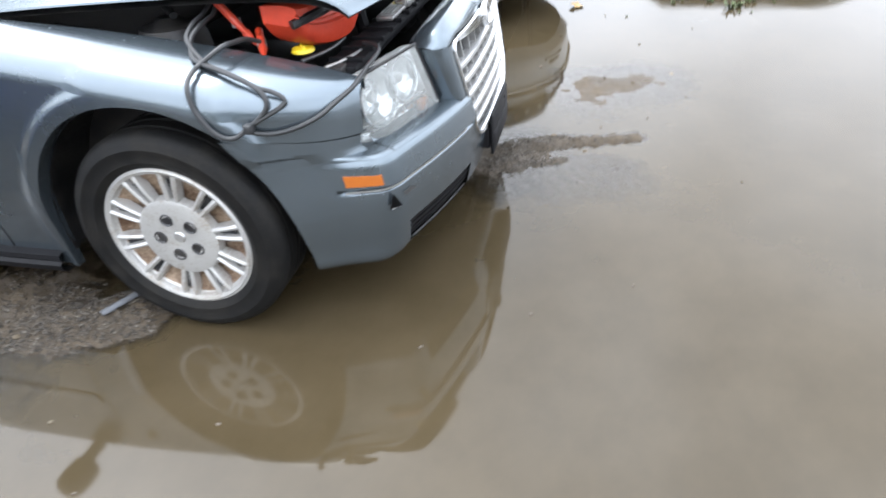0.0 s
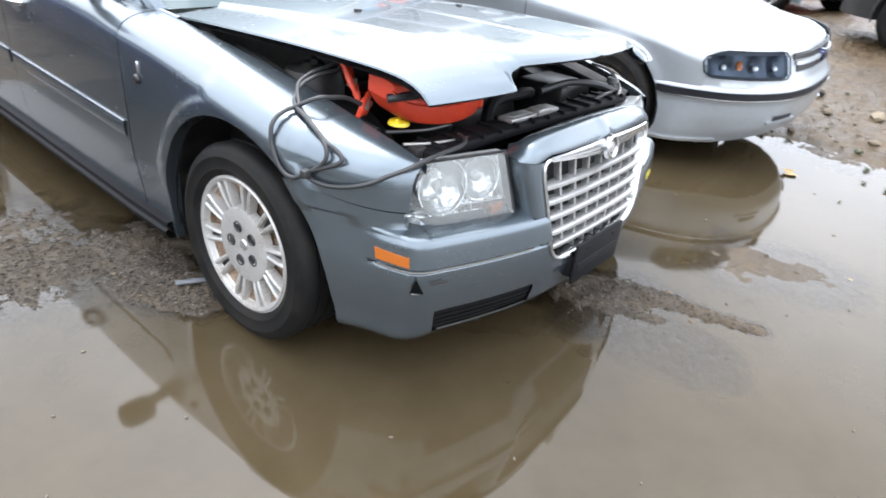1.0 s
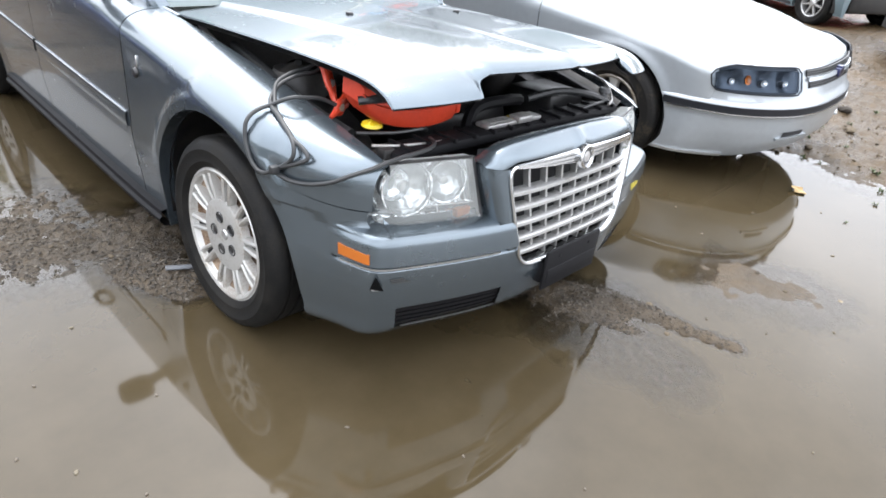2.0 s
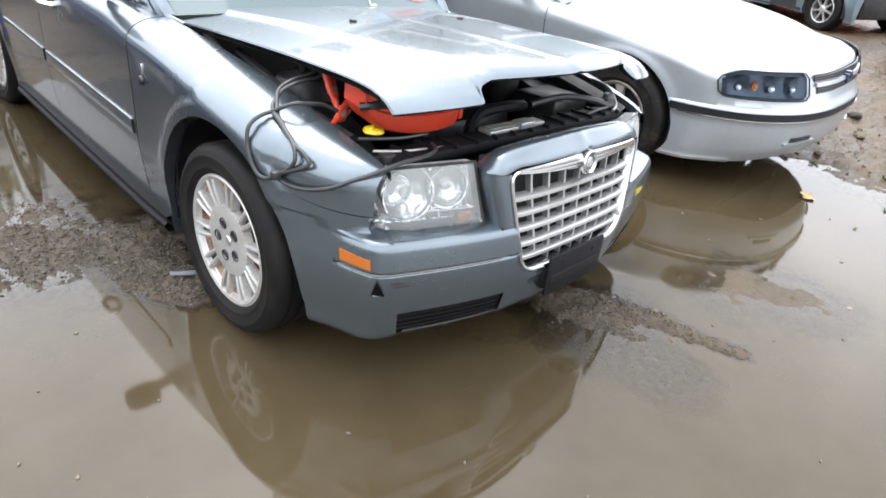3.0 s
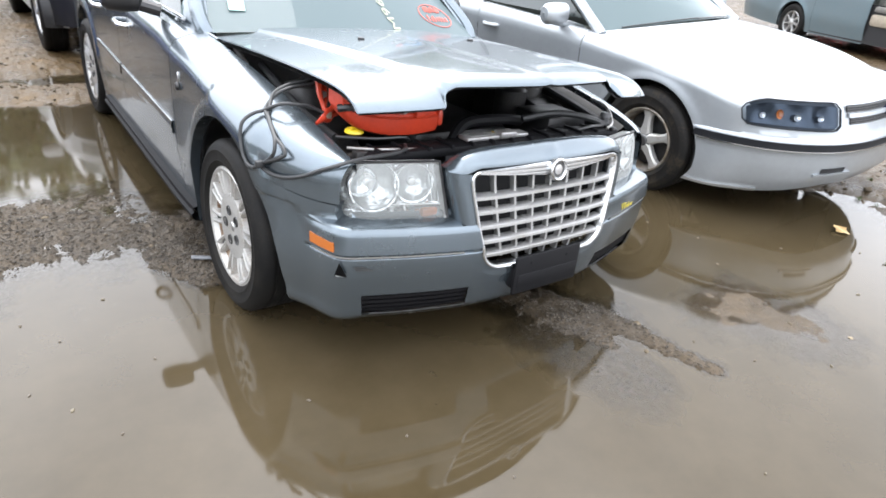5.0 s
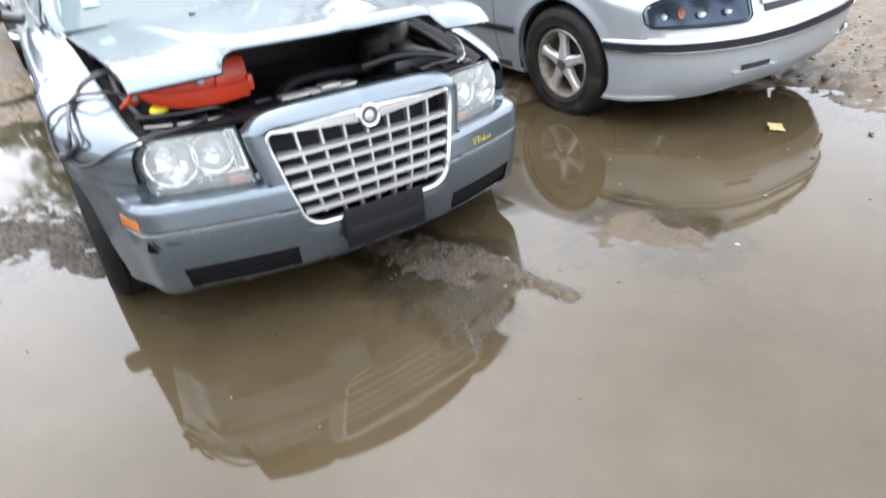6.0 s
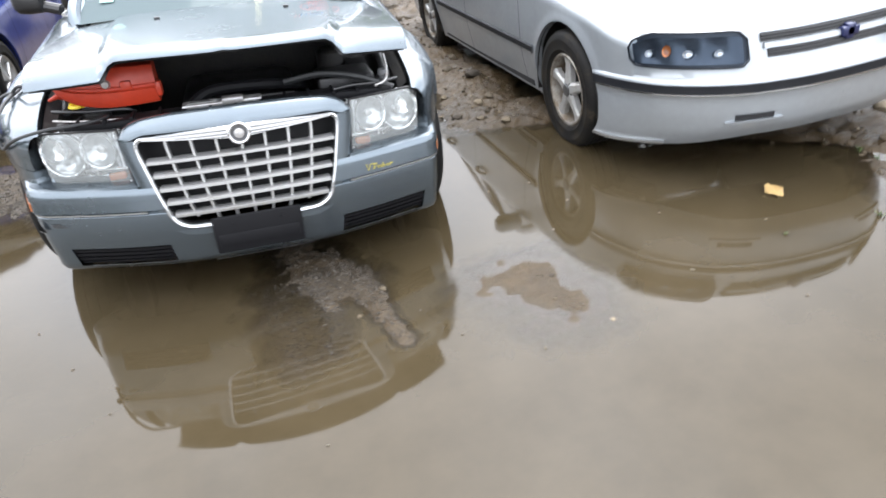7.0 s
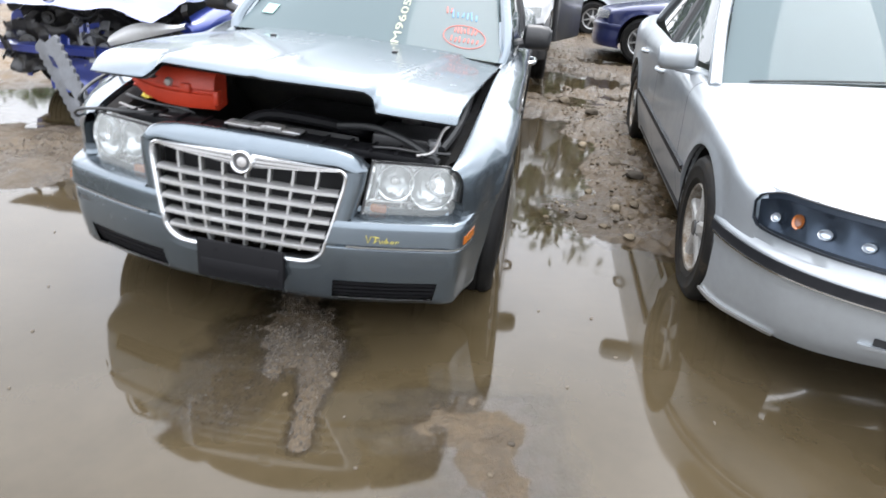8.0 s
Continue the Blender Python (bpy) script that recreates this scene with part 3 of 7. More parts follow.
xs = axis_steps(-1.75, 1.65, 0.014, 900)
ys = axis_steps(-0.75, 2.6, 0.014, 900)
nx, ny = len(xs), len(ys)
me = bpy.data.meshes.new("ground")
bed = [height(x, y) for y in ys for x in xs]
me.from_pydata([(x, y, bed[j * nx + i]) for j, y in enumerate(ys) for i, x in enumerate(xs)], [], [(j * nx + i, j * nx + i + 1, (j + 1) * nx + i + 1, (j + 1) * nx + i) for j in range(ny - 1) for i in range(nx - 1)])
me.polygons.foreach_set("use_smooth", [True] * len(me.polygons))
me.materials.append(M["mud"])
tagged(new("ground", me), "wet brown mud and sand of a car yard", "ground", kind="structure")
# the water's sheet knows how deep it stands over the bed
wi = [i for i in range(0, nx, 2) if abs(xs[i]) < 9]
wj = [j for j in range(0, ny, 2) if abs(ys[j]) < 9]
nw = len(wi)
deep_at = [-bed[j * nx + i] for j in wj for i in wi]
cells = [(b * nw + a_, b * nw + a_ + 1, (b + 1) * nw + a_ + 1, (b + 1) * nw + a_) for b in range(len(wj) - 1) for a_ in range(nw - 1)]
wet = bpy.data.meshes.new("water")
wet.from_pydata([(xs[i], ys[j], 0.0) for j in wj for i in wi], [], [c for c in cells if max(deep_at[k] for k in c) > -0.012])
wet.attributes.new("depth", "FLOAT", "POINT").data.foreach_set("value", deep_at)
wet.materials.append(M["water"])
tagged(new("water", wet), "still murky brown puddle water mirroring the sky", "puddle", kind="structure")


# ---- the steel-blue sedan ----
CAR = pose(0, 0, 0, 0, math.degrees(math.atan(0.047)), 0)
car = thing("sedan", "steel-blue sedan with its hood ajar, standing in a puddle", "car", CAR)
HUB_Y, HUB_Z, REAR_Y = 0.945, 0.283, 3.96
ARCH_Y, ARCH_R = 0.95, 0.413
plan = Plan([(0, 0.166), (0.15, 0.168), (0.28, 0.176), (0.40, 0.198), (0.55, 0.240), (0.68, 0.285), (0.74, 0.308), (0.774, 0.335), (0.792, 0.38), (0.811, 0.44), (0.838, 0.50), (0.866, 0.57), (0.890, 0.66), (0.9, 0.75)])


def lean(z):
    return 0.05 * max(0, (0.22 - z) / 0.09) ** 2 + 0.14 * max(0, z - 0.42) + 0.9 * max(0, z - 0.70) ** 1.3


gx = curve((0.30, 0.250), (0.335, 0.266), (0.40, 0.300), (0.55, 0.338), (0.66, 0.357), (0.70, 0.354))


arch_y = curve((0.12, 0.470), (0.135, 0.497), (0.155, 0.520), (0.185, 0.540), (0.226, 0.551), (0.328, 0.572), (0.42, 0.600), (0.471, 0.617), (0.526, 0.642), (0.604, 0.690))
xs_side = curve((0.385, 0.742), (0.42, 0.782), (0.47, 0.820), (0.54, 0.856), (0.63, 0.886), (0.75, 0.904), (0.95, 0.909), (1.2, 0.905), (1.5, 0.9), (2.5, 0.903), (3.6, 0.905), (3.96, 0.907), (4.5, 0.88), (4.85, 0.83), (5.02, 0.74))
S_AMBER = plan.s_of("y", 0.338)


def s_end(z):
    return plan.s_of("y", arch_y(z))


def groove(z):
    return -0.010 * math.exp(-((z - 0.412) / 0.006) ** 2)


# cover: lower fascia with bar, cut for the grille and two vents
bm = bmesh.new()
zr = [0.114, 0.116, 0.12, 0.126, 0.134, 0.146, 0.164, 0.185, 0.2, 0.225, 0.25, 0.268, 0.30, 0.335, 0.345, 0.37, 0.395, 0.402, 0.407, 0.412, 0.417, 0.424, 0.44, 0.46, 0.48, 0.493, 0.5, 0.503]
SV0, SV1 = plan.s_of("x", 0.335), plan.s_of("x", 0.705)


def fascia_s(k, z):
    """Columns: 8 over the grille, then to the vent, over the vent, round to the wheel arch."""
    a, b = plan.s_of("x", gx(z)), s_end(z)
    v0, v1 = max(SV0, a + 0.01), SV1
    if k <= 8:
        return a * k / 8
    if k <= 11:
        return a + (v0 - a) * (k - 8) / 3
    if k <= 23:
        return v0 + (v1 - v0) * (k - 11) / 12
    return v1 + (b - v1) * (k - 23) / 12


def bar_off(z, s):
    """The bar stands proud over the groove; the chin swells a little."""
    o = 0.010 * smooth(0.412, 0.425, z) * (1 - smooth(0.49, 0.503, z) * 0.8) + groove(z) + 0.012 * math.exp(-((z - 0.17) / 0.03) ** 2)
    o -= 0.052 * (1 - math.sqrt(max(0.0, 1 - (max(0.166 - z, 0.0) / 0.0525) ** 2)))
    return o * (1 - smooth(S_AMBER + 0.095, S_AMBER + 0.125, s) * (z > 0.3))


def arch_lip(s, z):
    """The skin swells out towards the wheel arch."""
    return (0.001 + 0.014 * smooth(0.44, 0.59, z)) * math.exp(-((s_end(z) - s) / 0.05) ** 2)


def chin(s, z):
    """The lower edge rises towards the wheel arch."""
    return max(z, 0.114 + (z - 0.114) * 0.5 + 0.022 * smooth(plan.length - 0.42, plan.length - 0.14, s))


rows = []
for z in zr:
    r = []
    for k in range(36):
        s_ = fascia_s(k, z)
        r.append(plan.point(s_, chin(s_, z), bar_off(z, s_) + arch_lip(s_, z), lean))
    p = r[-1]
    rows.append(r + [(p[0] - 0.008, p[1] + 0.006, p[2]), (p[0] - 0.06, p[1] + 0.004, p[2])])
grid(bm, rows, lambda i, j: not (zr[i] >= 0.344 and j < 8) and not (0.184 < zr[i] < 0.26 and 11 <= j < 23))
mirror_x(bm)
bumper = part("bumper_cover", bm, M["paint"], car)


def both(rows, name, parent):
    """The same panel on either side, as two parts."""
    for sx in (1, -1):
        bm_ = bmesh.new()
        grid(bm_, [[(p[0] * sx, p[1], p[2]) for p in r] for r in rows])
        if sx < 0:
            bmesh.ops.reverse_faces(bm_, faces=bm_.faces[:])
        part(name, bm_, M["paint"], parent)


# top of the bar, back to the lamps
LEDGE = ((0.0, 0.5035), (0.12, 0.509), (0.4, 0.512), (0.88, 0.515), (1.0, 0.53))
s0, su0 = plan.s_of("x", 0.385), plan.s_of("x", 0.725)
rows = []
for f, z in LEDGE:
    rows.append([plan.point(s_, z, 0.002 - 0.082 * f, lean) for s_ in span(s0, su0, 16)])
both(rows, "bumper_ledge", bumper)
# flank above the bar, up to the fender seam
seam = curve((0.0, 0.562), (0.35, 0.573), (0.7, 0.590), (1.0, 0.604))
SEAM_Y = 0.69


def flank_up(u, z):
    y = 0.392 + (arch_y(z) - 0.392) * u
    return Vector((xs_side(y) + (0.001 + 0.014 * smooth(0.44, 0.59, z)) * math.exp(-((arch_y(z) - y) / 0.05) ** 2), y, z))


def on_flank(b_):
    """Where the upper flank stands over a place on the bar: set back at the lamp, flush from the marker on."""
    y0 = 0.312
    y = b_.y if b_.y >= 0.47 else 0.392 + 0.078 * max(b_.y - y0, 0) / (0.47 - y0)
    x = xs_side(y) + (b_.x - xs_side(y)) * smooth(0.46, 0.54, b_.y)
    return Vector((x, y, b_.z))


rows, share = [], []
for f, z in LEDGE:
    r = []
    for u in span(0, 1, 28):
        s_ = su0 + (s_end(z) - su0) * u
        b_ = Vector(plan.point(s_, z, 0.002 * (1 - u) + arch_lip(s_, z), lean))
        r.append(b_.lerp(on_flank(b_), f))
        if f == 1.0:
            share.append((r[-1].y - 0.392) / (arch_y(z) - 0.392))
    rows.append(r)
for v in span(0, 1, 6)[1:]:
    rows.append([flank_up(w_, 0.53 + (seam(min(w_, 1)) - 0.003 - 0.53) * v) for w_ in share])
rows.append([p - Vector((0.02, 0, 0.001)) for p in rows[-1]])
for r in rows:
    r += [r[-1] + Vector((-0.008, 0.006, 0)), r[-1] + Vector((-0.06, 0.004, 0))]
for k, r in enumerate(rows):
    r.insert(0, r[0] + Vector((-0.04, 0.03, 0)) * (0.2 if k == 0 else 1.0))
both(rows, "bumper_flank", bumper)
bm = bmesh.new()
# nose round the grille
nose_top = curve((0.0, 0.746), (0.2, 0.742), (0.31, 0.734), (0.375, 0.718), (0.405, 0.695), (0.425, 0.668))
rows = []
for v in span(0, 1, 16):
    z0 = 0.503 + (0.672 - 0.503) * v
    r = []
    a = plan.s_of("x", gx(z0))
    for k, (e, d) in enumerate(((0.0, 0.0), (0.02, 0.003), (0.042, 0.001), (0.058, -0.010), (0.068, -0.03), (0.070, -0.08))):
        r.append(plan.point(a + e, z0, d, lean))
    rows.append(r)
grid(bm, rows)
rows = []
for u in span(0, 1, 24):
    x = 0.425 * u
    s = plan.s_of("x", x)
    zb = 0.690 - 0.018 * smooth(0.75, 0.9, u)
    zt = nose_top(x)
    drop = -0.03 * smooth(0.90, 1.0, u) ** 2 + 0.006 * max(0, 1 - x / 0.036)
    r = [plan.point(s, zb + (max(zt, zb + 0.004) - zb) * v, drop + (-0.02 * v * v if u < 2 else 0), lean) for v in span(0, 1, 6)]
    p = r[-1]
    r += [(p[0], p[1] + 0.02, p[2] + 0.002), (p[0], p[1] + 0.06, p[2] - 0.012), (p[0], p[1] + 0.1, p[2] - 0.05)]
    rows.append(r)
grid(bm, rows)
mirror_x(bm)
part("nose_panel", bm, M["paint"], bumper)

# chrome strip lines above the groove, side markers, chin strip
for sx in (-1, 1):
    def put(name, bmx, mat, parent=car, label=""):
        if sx < 0:
            for v in bmx.verts:
                v.co.x = -v.co.x
            bmesh.ops.reverse_faces(bmx, faces=bmx.faces[:])
        return part(name, bmx, mat, parent, label)
    bm = bmesh.new()
    patch(bm, plan, plan.s_of("x", 0.375), S_AMBER + 0.105, 0.4095, 0.4145, 30, 2, 0.002, lean, 0.004)
    put("trim_strip", bm, M["satin"], bumper, "thin bright trim strip")
    bm = bmesh.new()
    sa = S_AMBER
    patch(bm, plan, sa, sa + 0.098, lambda u: 0.4305 + 0.004 * u, lambda u: 0.460 + 0.007 * u, 8, 4, 0.012, lean, 0.012)
    put("side_marker", bm, M["amber"], car, "amber side marker lamp")
    # lower vent: dark recess and slats
    bm = bmesh.new()
    patch(bm, plan, SV0 - 0.004, SV1 + 0.004, 0.182, 0.268, 12, 1, -0.02, lean)
    put("vent_recess", bm, M["engine"], bumper)
    for z in (0.195, 0.214, 0.234, 0.253):
        bm = bmesh.new()
        patch(bm, plan, SV0, SV1, z - 0.006, z + 0.006, 12, 1, -0.007, lean, 0.02)
        put("vent_slat", bm, M["blackplate"], bumper)
    bm = bmesh.new()
    patch(bm, plan, SV0 - 0.01, SV1 - 0.03, 0.174, 0.179, 14, 1, 0.006, lean, 0.006)
    put("lip_strip", bm, M["satin"], bumper)
    # headlamp: housing, two bowls, indicator, lens
    lamp = new("headlamp")
    lamp.parent = car
    LI = [Vector((0.403, 0.266, 0.508)), Vector((0.724, 0.370, 0.508)), Vector((0.733, 0.405, 0.692)), Vector((0.420, 0.320, 0.692))]

    def lp(u, v, d):
        """A place on the lamp's face: u outward, v up, d out of it."""
        b = LI[0].lerp(LI[1], u)
        t = LI[3].lerp(LI[2], u)
        p = b.lerp(t, v)
        p.y += 0.06 * max(0, u - 0.72) ** 2 / 0.08 + 0.035 * max(0, u - 0.9) ** 2 / 0.01 * 0.6
        p.z -= 0.055 * (max(0, u - 0.76) / 0.24) ** 2.2 * max(0, v) ** 3
        return p + Vector((0.28, -0.95, 0.2)).normalized() * d
    bm = bmesh.new()
    rows = [[lp(u, v, 0.014 * (1 - (2 * u - 1) ** 4) * (1 - (2 * v - 1) ** 4)) for u in span(0, 1, 16)] for v in span(0, 1, 8)]
    rim_r = [[lp(u, v, -0.05) for u in span(0, 1, 16)] for v in (0, 1)]
    grid(bm, [rim_r[0]] + rows + [rim_r[1]])
    put("lens", bm, M["lens"], lamp, "clouded clear plastic lens")
    bm = bmesh.new()
    edge = [lp(u, 0, 0) for u in span(0, 1, 16)] + [lp(1, v, 0) for v in span(0, 1, 8)[1:]] + [lp(u, 1, 0) for u in span(1, 0, 16)[1:]] + [lp(0, v, 0) for v in span(1, 0, 8)[1:]]
    tube(bm, edge, 0.0048, 6)
    put("gasket", bm, M["plastic"], lamp)
    bm = bmesh.new()
    rows = [[lp(u, v, -0.085 if 0.02 < u < 0.98 and 0.02 < v < 0.98 else 0.002) for u in span(0, 1, 20)] for v in span(0, 1, 12)]
    grid(bm, rows)
    put("lamp_housing", bm, M["satin"], lamp)
    bm = bmesh.new()  # painted return between the lamp and the fender
    rows = []
    for v in span(0.26, 1, 12):
        e = lp(1, v, -0.004)
        xo = 0.748 if e.z < 0.615 else 0.69 + 0.055 * math.sqrt(max(0.0, 1 - ((e.z - 0.615) / 0.08) ** 2))
        rows.append([e + Vector((-0.004, 0.012, 0)), e + Vector((0.003, 0.0, 0)), Vector(((e.x + max(xo, e.x + 0.004)) / 2, e.y * 0.5 + 0.198, e.z)), Vector((max(xo, e.x + 0.006), 0.396, e.z))])
    grid(bm, rows)
    put("lamp_surround", bm, M["paint"], car)
    bm = bmesh.new()  # bright inner panel, open where the bowls sit, stepped down over the lower lamps

    def panel_d(u, v):
        rr = [math.hypot((u - cu) * 0.32, (v - cv) * 0.18) / r_ for cu, cv, r_ in ((0.29, 0.63, 0.064), (0.69, 0.58, 0.080))]
        d = -0.026 - 0.012 * math.sin(3.1 * u + 2.2 * v) - 0.05 * (1 - smooth(0.90, 1.0, min(rr)))
        d += 0.010 * math.exp(-((min(rr) - 1.12) / 0.07) ** 2)
        return d if v > 0.26 else -0.024 - 0.022 * math.sin(math.pi * v / 0.26) + 0.003 * math.sin(70 * u)
    grid(bm, [[lp(u, v, panel_d(u, v)) for u in span(0.02, 0.98, 64)] for v in span(0.02, 0.985, 36)])
    put("inner_panel", bm, M["lampchrome"], lamp)
    for cu, cv, r in ((0.29, 0.63, 0.064), (0.69, 0.58, 0.080)):
        c = lp(cu, cv, -0.012)
        q = Vector((0.28, -0.95, 0.12)).normalized().to_track_quat("Z", "Y").to_matrix().to_4x4()
        bm = bmesh.new()
        lathe(bm, [(r, 0.0), (r * 0.97, -0.008), (r * 0.84, -0.014), (r * 0.6, -0.027), (r * 0.25, -0.035), (0.0, -0.036)], 28, "z", Matrix.Translation(c) @ q)
        put("reflector_bowl", bm, M["lampbowl"], lamp)
        bm = bmesh.new()
        lathe(bm, [(r + 0.004, -0.002), (r + 0.002, 0.004), (r - 0.003, 0.003), (r - 0.005, -0.008)], 28, "z", Matrix.Translation(c) @ q)
        put("bezel_ring", bm, M["lampchrome"], lamp)
        bm = bmesh.new()  # shroud before the bulb
        lathe(bm, [(0.0, -0.012), (r * 0.20, -0.014), (r * 0.24, -0.022), (r * 0.22, -0.034)], 18, "z", Matrix.Translation(c) @ q)
        put("bulb_shroud", bm, M["satin"], lamp)
    # round beam tube standing in the outer bowl
    c = lp(0.80, 0.65, -0.012)
    bm = bmesh.new()
    lathe(bm, [(0.036, -0.026), (0.048, -0.022), (0.050, -0.002), (0.047, 0.004), (0.043, 0.000), (0.038, -0.016), (0.022, -0.022), (0.0, -0.018)], 28, "z", Matrix.Translation(c) @ q)
    put("beam_tube", bm, M["lampchrome"], lamp)
    # upright facets between the bowls and the inner edge
    for k, (u_, w_) in enumerate(((0.045, 0.05), (0.105, 0.04), (0.47, 0.035))):
        bm = bmesh.new()
        grid(bm, [[lp(u_ + w_ * e, v, -0.022 + 0.010 * (1 - (2 * e - 1) ** 2) - 0.006 * k * e) for e in span(0, 1, 6)] for v in span(0.30, 0.94, 8)])
        put("facet", bm, M["lampbowl"], lamp)
    bm = bmesh.new()
    box(bm, -0.03, 0.03, -0.012, 0.012, -0.014, 0.014, 0.006, Matrix.Translation(lp(0.17, 0.13, -0.016)))
    put("indicator_bulb", bm, M["amber"], lamp, "amber indicator bulb")
    bm = bmesh.new()
    grid(bm, [[lp(u, v, -0.02) for u in span(0.03, 0.97, 10)] for v in (0.245, 0.262)])
    put("divider", bm, M["satin"], lamp)
    bm = bmesh.new()
    grid(bm, [[lp(u, v, -0.022) for u in (0.395, 0.41)] for v in span(0.03, 0.245, 4)])
    put("divider", bm, M["satin"], lamp)
    for u0, u1 in ((0.44, 0.66), (0.69, 0.92)):
        bm = bmesh.new()
        grid(bm, [[lp(u, v, -0.03 - 0.02 * math.sin(math.pi * (v - 0.04) / 0.18) + 0.004 * math.sin(40 * u)) for u in span(u0, u1, 14)] for v in span(0.04, 0.22, 6)])
        put("lower_reflector", bm, M["reflector"], lamp)

# grille
grille = new("grille")
grille.parent = car
bm = bmesh.new()  # near-black sheet behind the bars, the hollow's shade put into its colour
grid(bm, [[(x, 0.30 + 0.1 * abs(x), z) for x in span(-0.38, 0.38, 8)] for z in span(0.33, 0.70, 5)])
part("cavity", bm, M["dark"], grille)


def ring_pts(grow, off):
    """Outline of the grille opening, right half from the bottom centre to the top centre."""
    pts = []
    for x in span(0, 0.215, 5):
        pts.append((x, 0.331 - grow + 0.004 * (x / 0.215) ** 2))
    for a in span(0, 90, 8)[1:]:
        c = radians(a)
        pts.append((0.215 + 0.089 * math.sin(c) + grow * math.sin(c), 0.415 - 0.080 * math.cos(c) - grow * math.cos(c)))
    for z in span(0.43, 0.645, 7):
        pts.append((gx(z) + grow, z))
    for a in span(0, 90, 4)[1:]:
        c = radians(a)
        pts.append((0.327 + (0.029 + grow) * math.cos(c), 0.652 + (0.026 + grow) * math.sin(c)))
    for x in span(0.30, 0.0, 6):
        pts.append((x, 0.678 + grow + 0.008 * (1 - x / 0.3)))
    return [Vector(plan.point(plan.s_of("x", x), z, off, lean)) for x, z in pts]


bm = bmesh.new()
grid(bm, [ring_pts(g, o) for g, o in ((-0.010, -0.03), (-0.0095, 0.001), (-0.006, 0.006), (0.0, 0.008), (0.004, 0.005), (0.006, -0.012))])
mirror_x(bm)
part("chrome_surround", bm, M["chrome"], grille, "bright chrome grille surround")
bm = bmesh.new()  # painted rim of the opening round the lower corners
grid(bm, [ring_pts(g, o)[:16] for g, o in ((0.003, -0.014), (0.006, -0.004), (0.035, -0.0035))])
mirror_x(bm)
part("opening_rim", bm, M["paint"], bumper)
for k, z in enumerate((0.386, 0.436, 0.487, 0.538, 0.588)):
    bm = bmesh.new()
    w = gx(z) - 0.012 if z > 0.4 else 0.284
    rows = []
    for z1, o in ((-0.0095, -0.03), (-0.0095, -0.004), (-0.006, 0.003), (0.004, 0.003), (0.0095, -0.006), (0.0095, -0.03)):
        r = []
        for x in span(-w, w, 22):
            p = plan.point(plan.s_of("x", abs(x)), z + z1, o - 0.006, lean)
            r.append((math.copysign(p[0], x), p[1], p[2]))
        rows.append(r)
    grid(bm, rows)
    part("bar", bm, M["satin"], grille)
for k in range(-3, 4):
    bm = bmesh.new()
    rows = []
    x = k * 0.0885
    for x1, o in ((-0.0052, -0.035), (-0.0045, -0.012), (0.0045, -0.012), (0.0052, -0.035)):
        r = []
        for z in span(0.345 if abs(k) < 3 else 0.368, 0.668, 14):
            xx = x * (gx(z) / 0.366) + x1
            p = plan.point(plan.s_of("x", abs(xx)), z, o - 0.004, lean)
            r.append((math.copysign(p[0], xx), p[1], p[2]))
        rows.append(r)
    grid(bm, rows)
    part("upright", bm, M["satin"], grille)
# winged badge: a ring and two ribbed wings
badge = new("winged_badge")
badge.parent = car
bc = Vector(plan.point(0, 0.662, 0.012, lean))
q = Matrix.Translation(bc) @ pose(0, 0, 0, 82, 0, 0)
bm = bmesh.new()
lathe(bm, [(0.028, 0.006), (0.030, 0.011), (0.035, 0.0125), (0.040, 0.009), (0.041, -0.004)], 40, "z", q)
part("roundel", bm, M["chrome"], badge)
bm = bmesh.new()
lathe(bm, [(0.0, 0.006), (0.029, 0.006)], 32, "z", q)
part("roundel_field", bm, M["charcoal"], badge)
bm = bmesh.new()
lathe(bm, [(0.0, 0.0095), (0.012, 0.009), (0.017, 0.0075), (0.0185, 0.005)], 24, "z", q)
part("seal", bm, M["metal"], badge)
for sx in (-1, 1):
    bm = bmesh.new()
    rows = []
    for f, o in ((0, 0.002), (0.08, 0.0085), (0.92, 0.0085), (1, 0.002)):
        r = []
        for u in span(0, 1, 14):
            x = 0.03 + 0.30 * u
            z0, z1 = 0.643 + 0.028 * u, 0.690 - 0.006 * u
            p = plan.point(plan.s_of("x", x), z0 + (z1 - z0) * f, o, lean)
            r.append((sx * p[0], p[1], p[2]))
        rows.append(r)
    grid(bm, rows)
    part("badge_band", bm, M["chrome"], badge)
    for zc, L in ((0.6755, 0.29), (0.6625, 0.22), (0.6525, 0.15)):  # dark lines between the wing ribs
        bm = bmesh.new()
        rows = []
        for h_ in (-1, 1):
            r = []
            for u in span(0, 1, 14):
                x = 0.042 + (L - 0.042) * u
                z = zc + 0.0045 * u + h_ * 0.0017 * (1 - 0.7 * u)
                p = plan.point(plan.s_of("x", x), z, 0.0093, lean)
                r.append((sx * p[0], p[1], p[2]))
            rows.append(r)
        grid(bm, rows)
        part("wing_line", bm, M["charcoal"], badge)
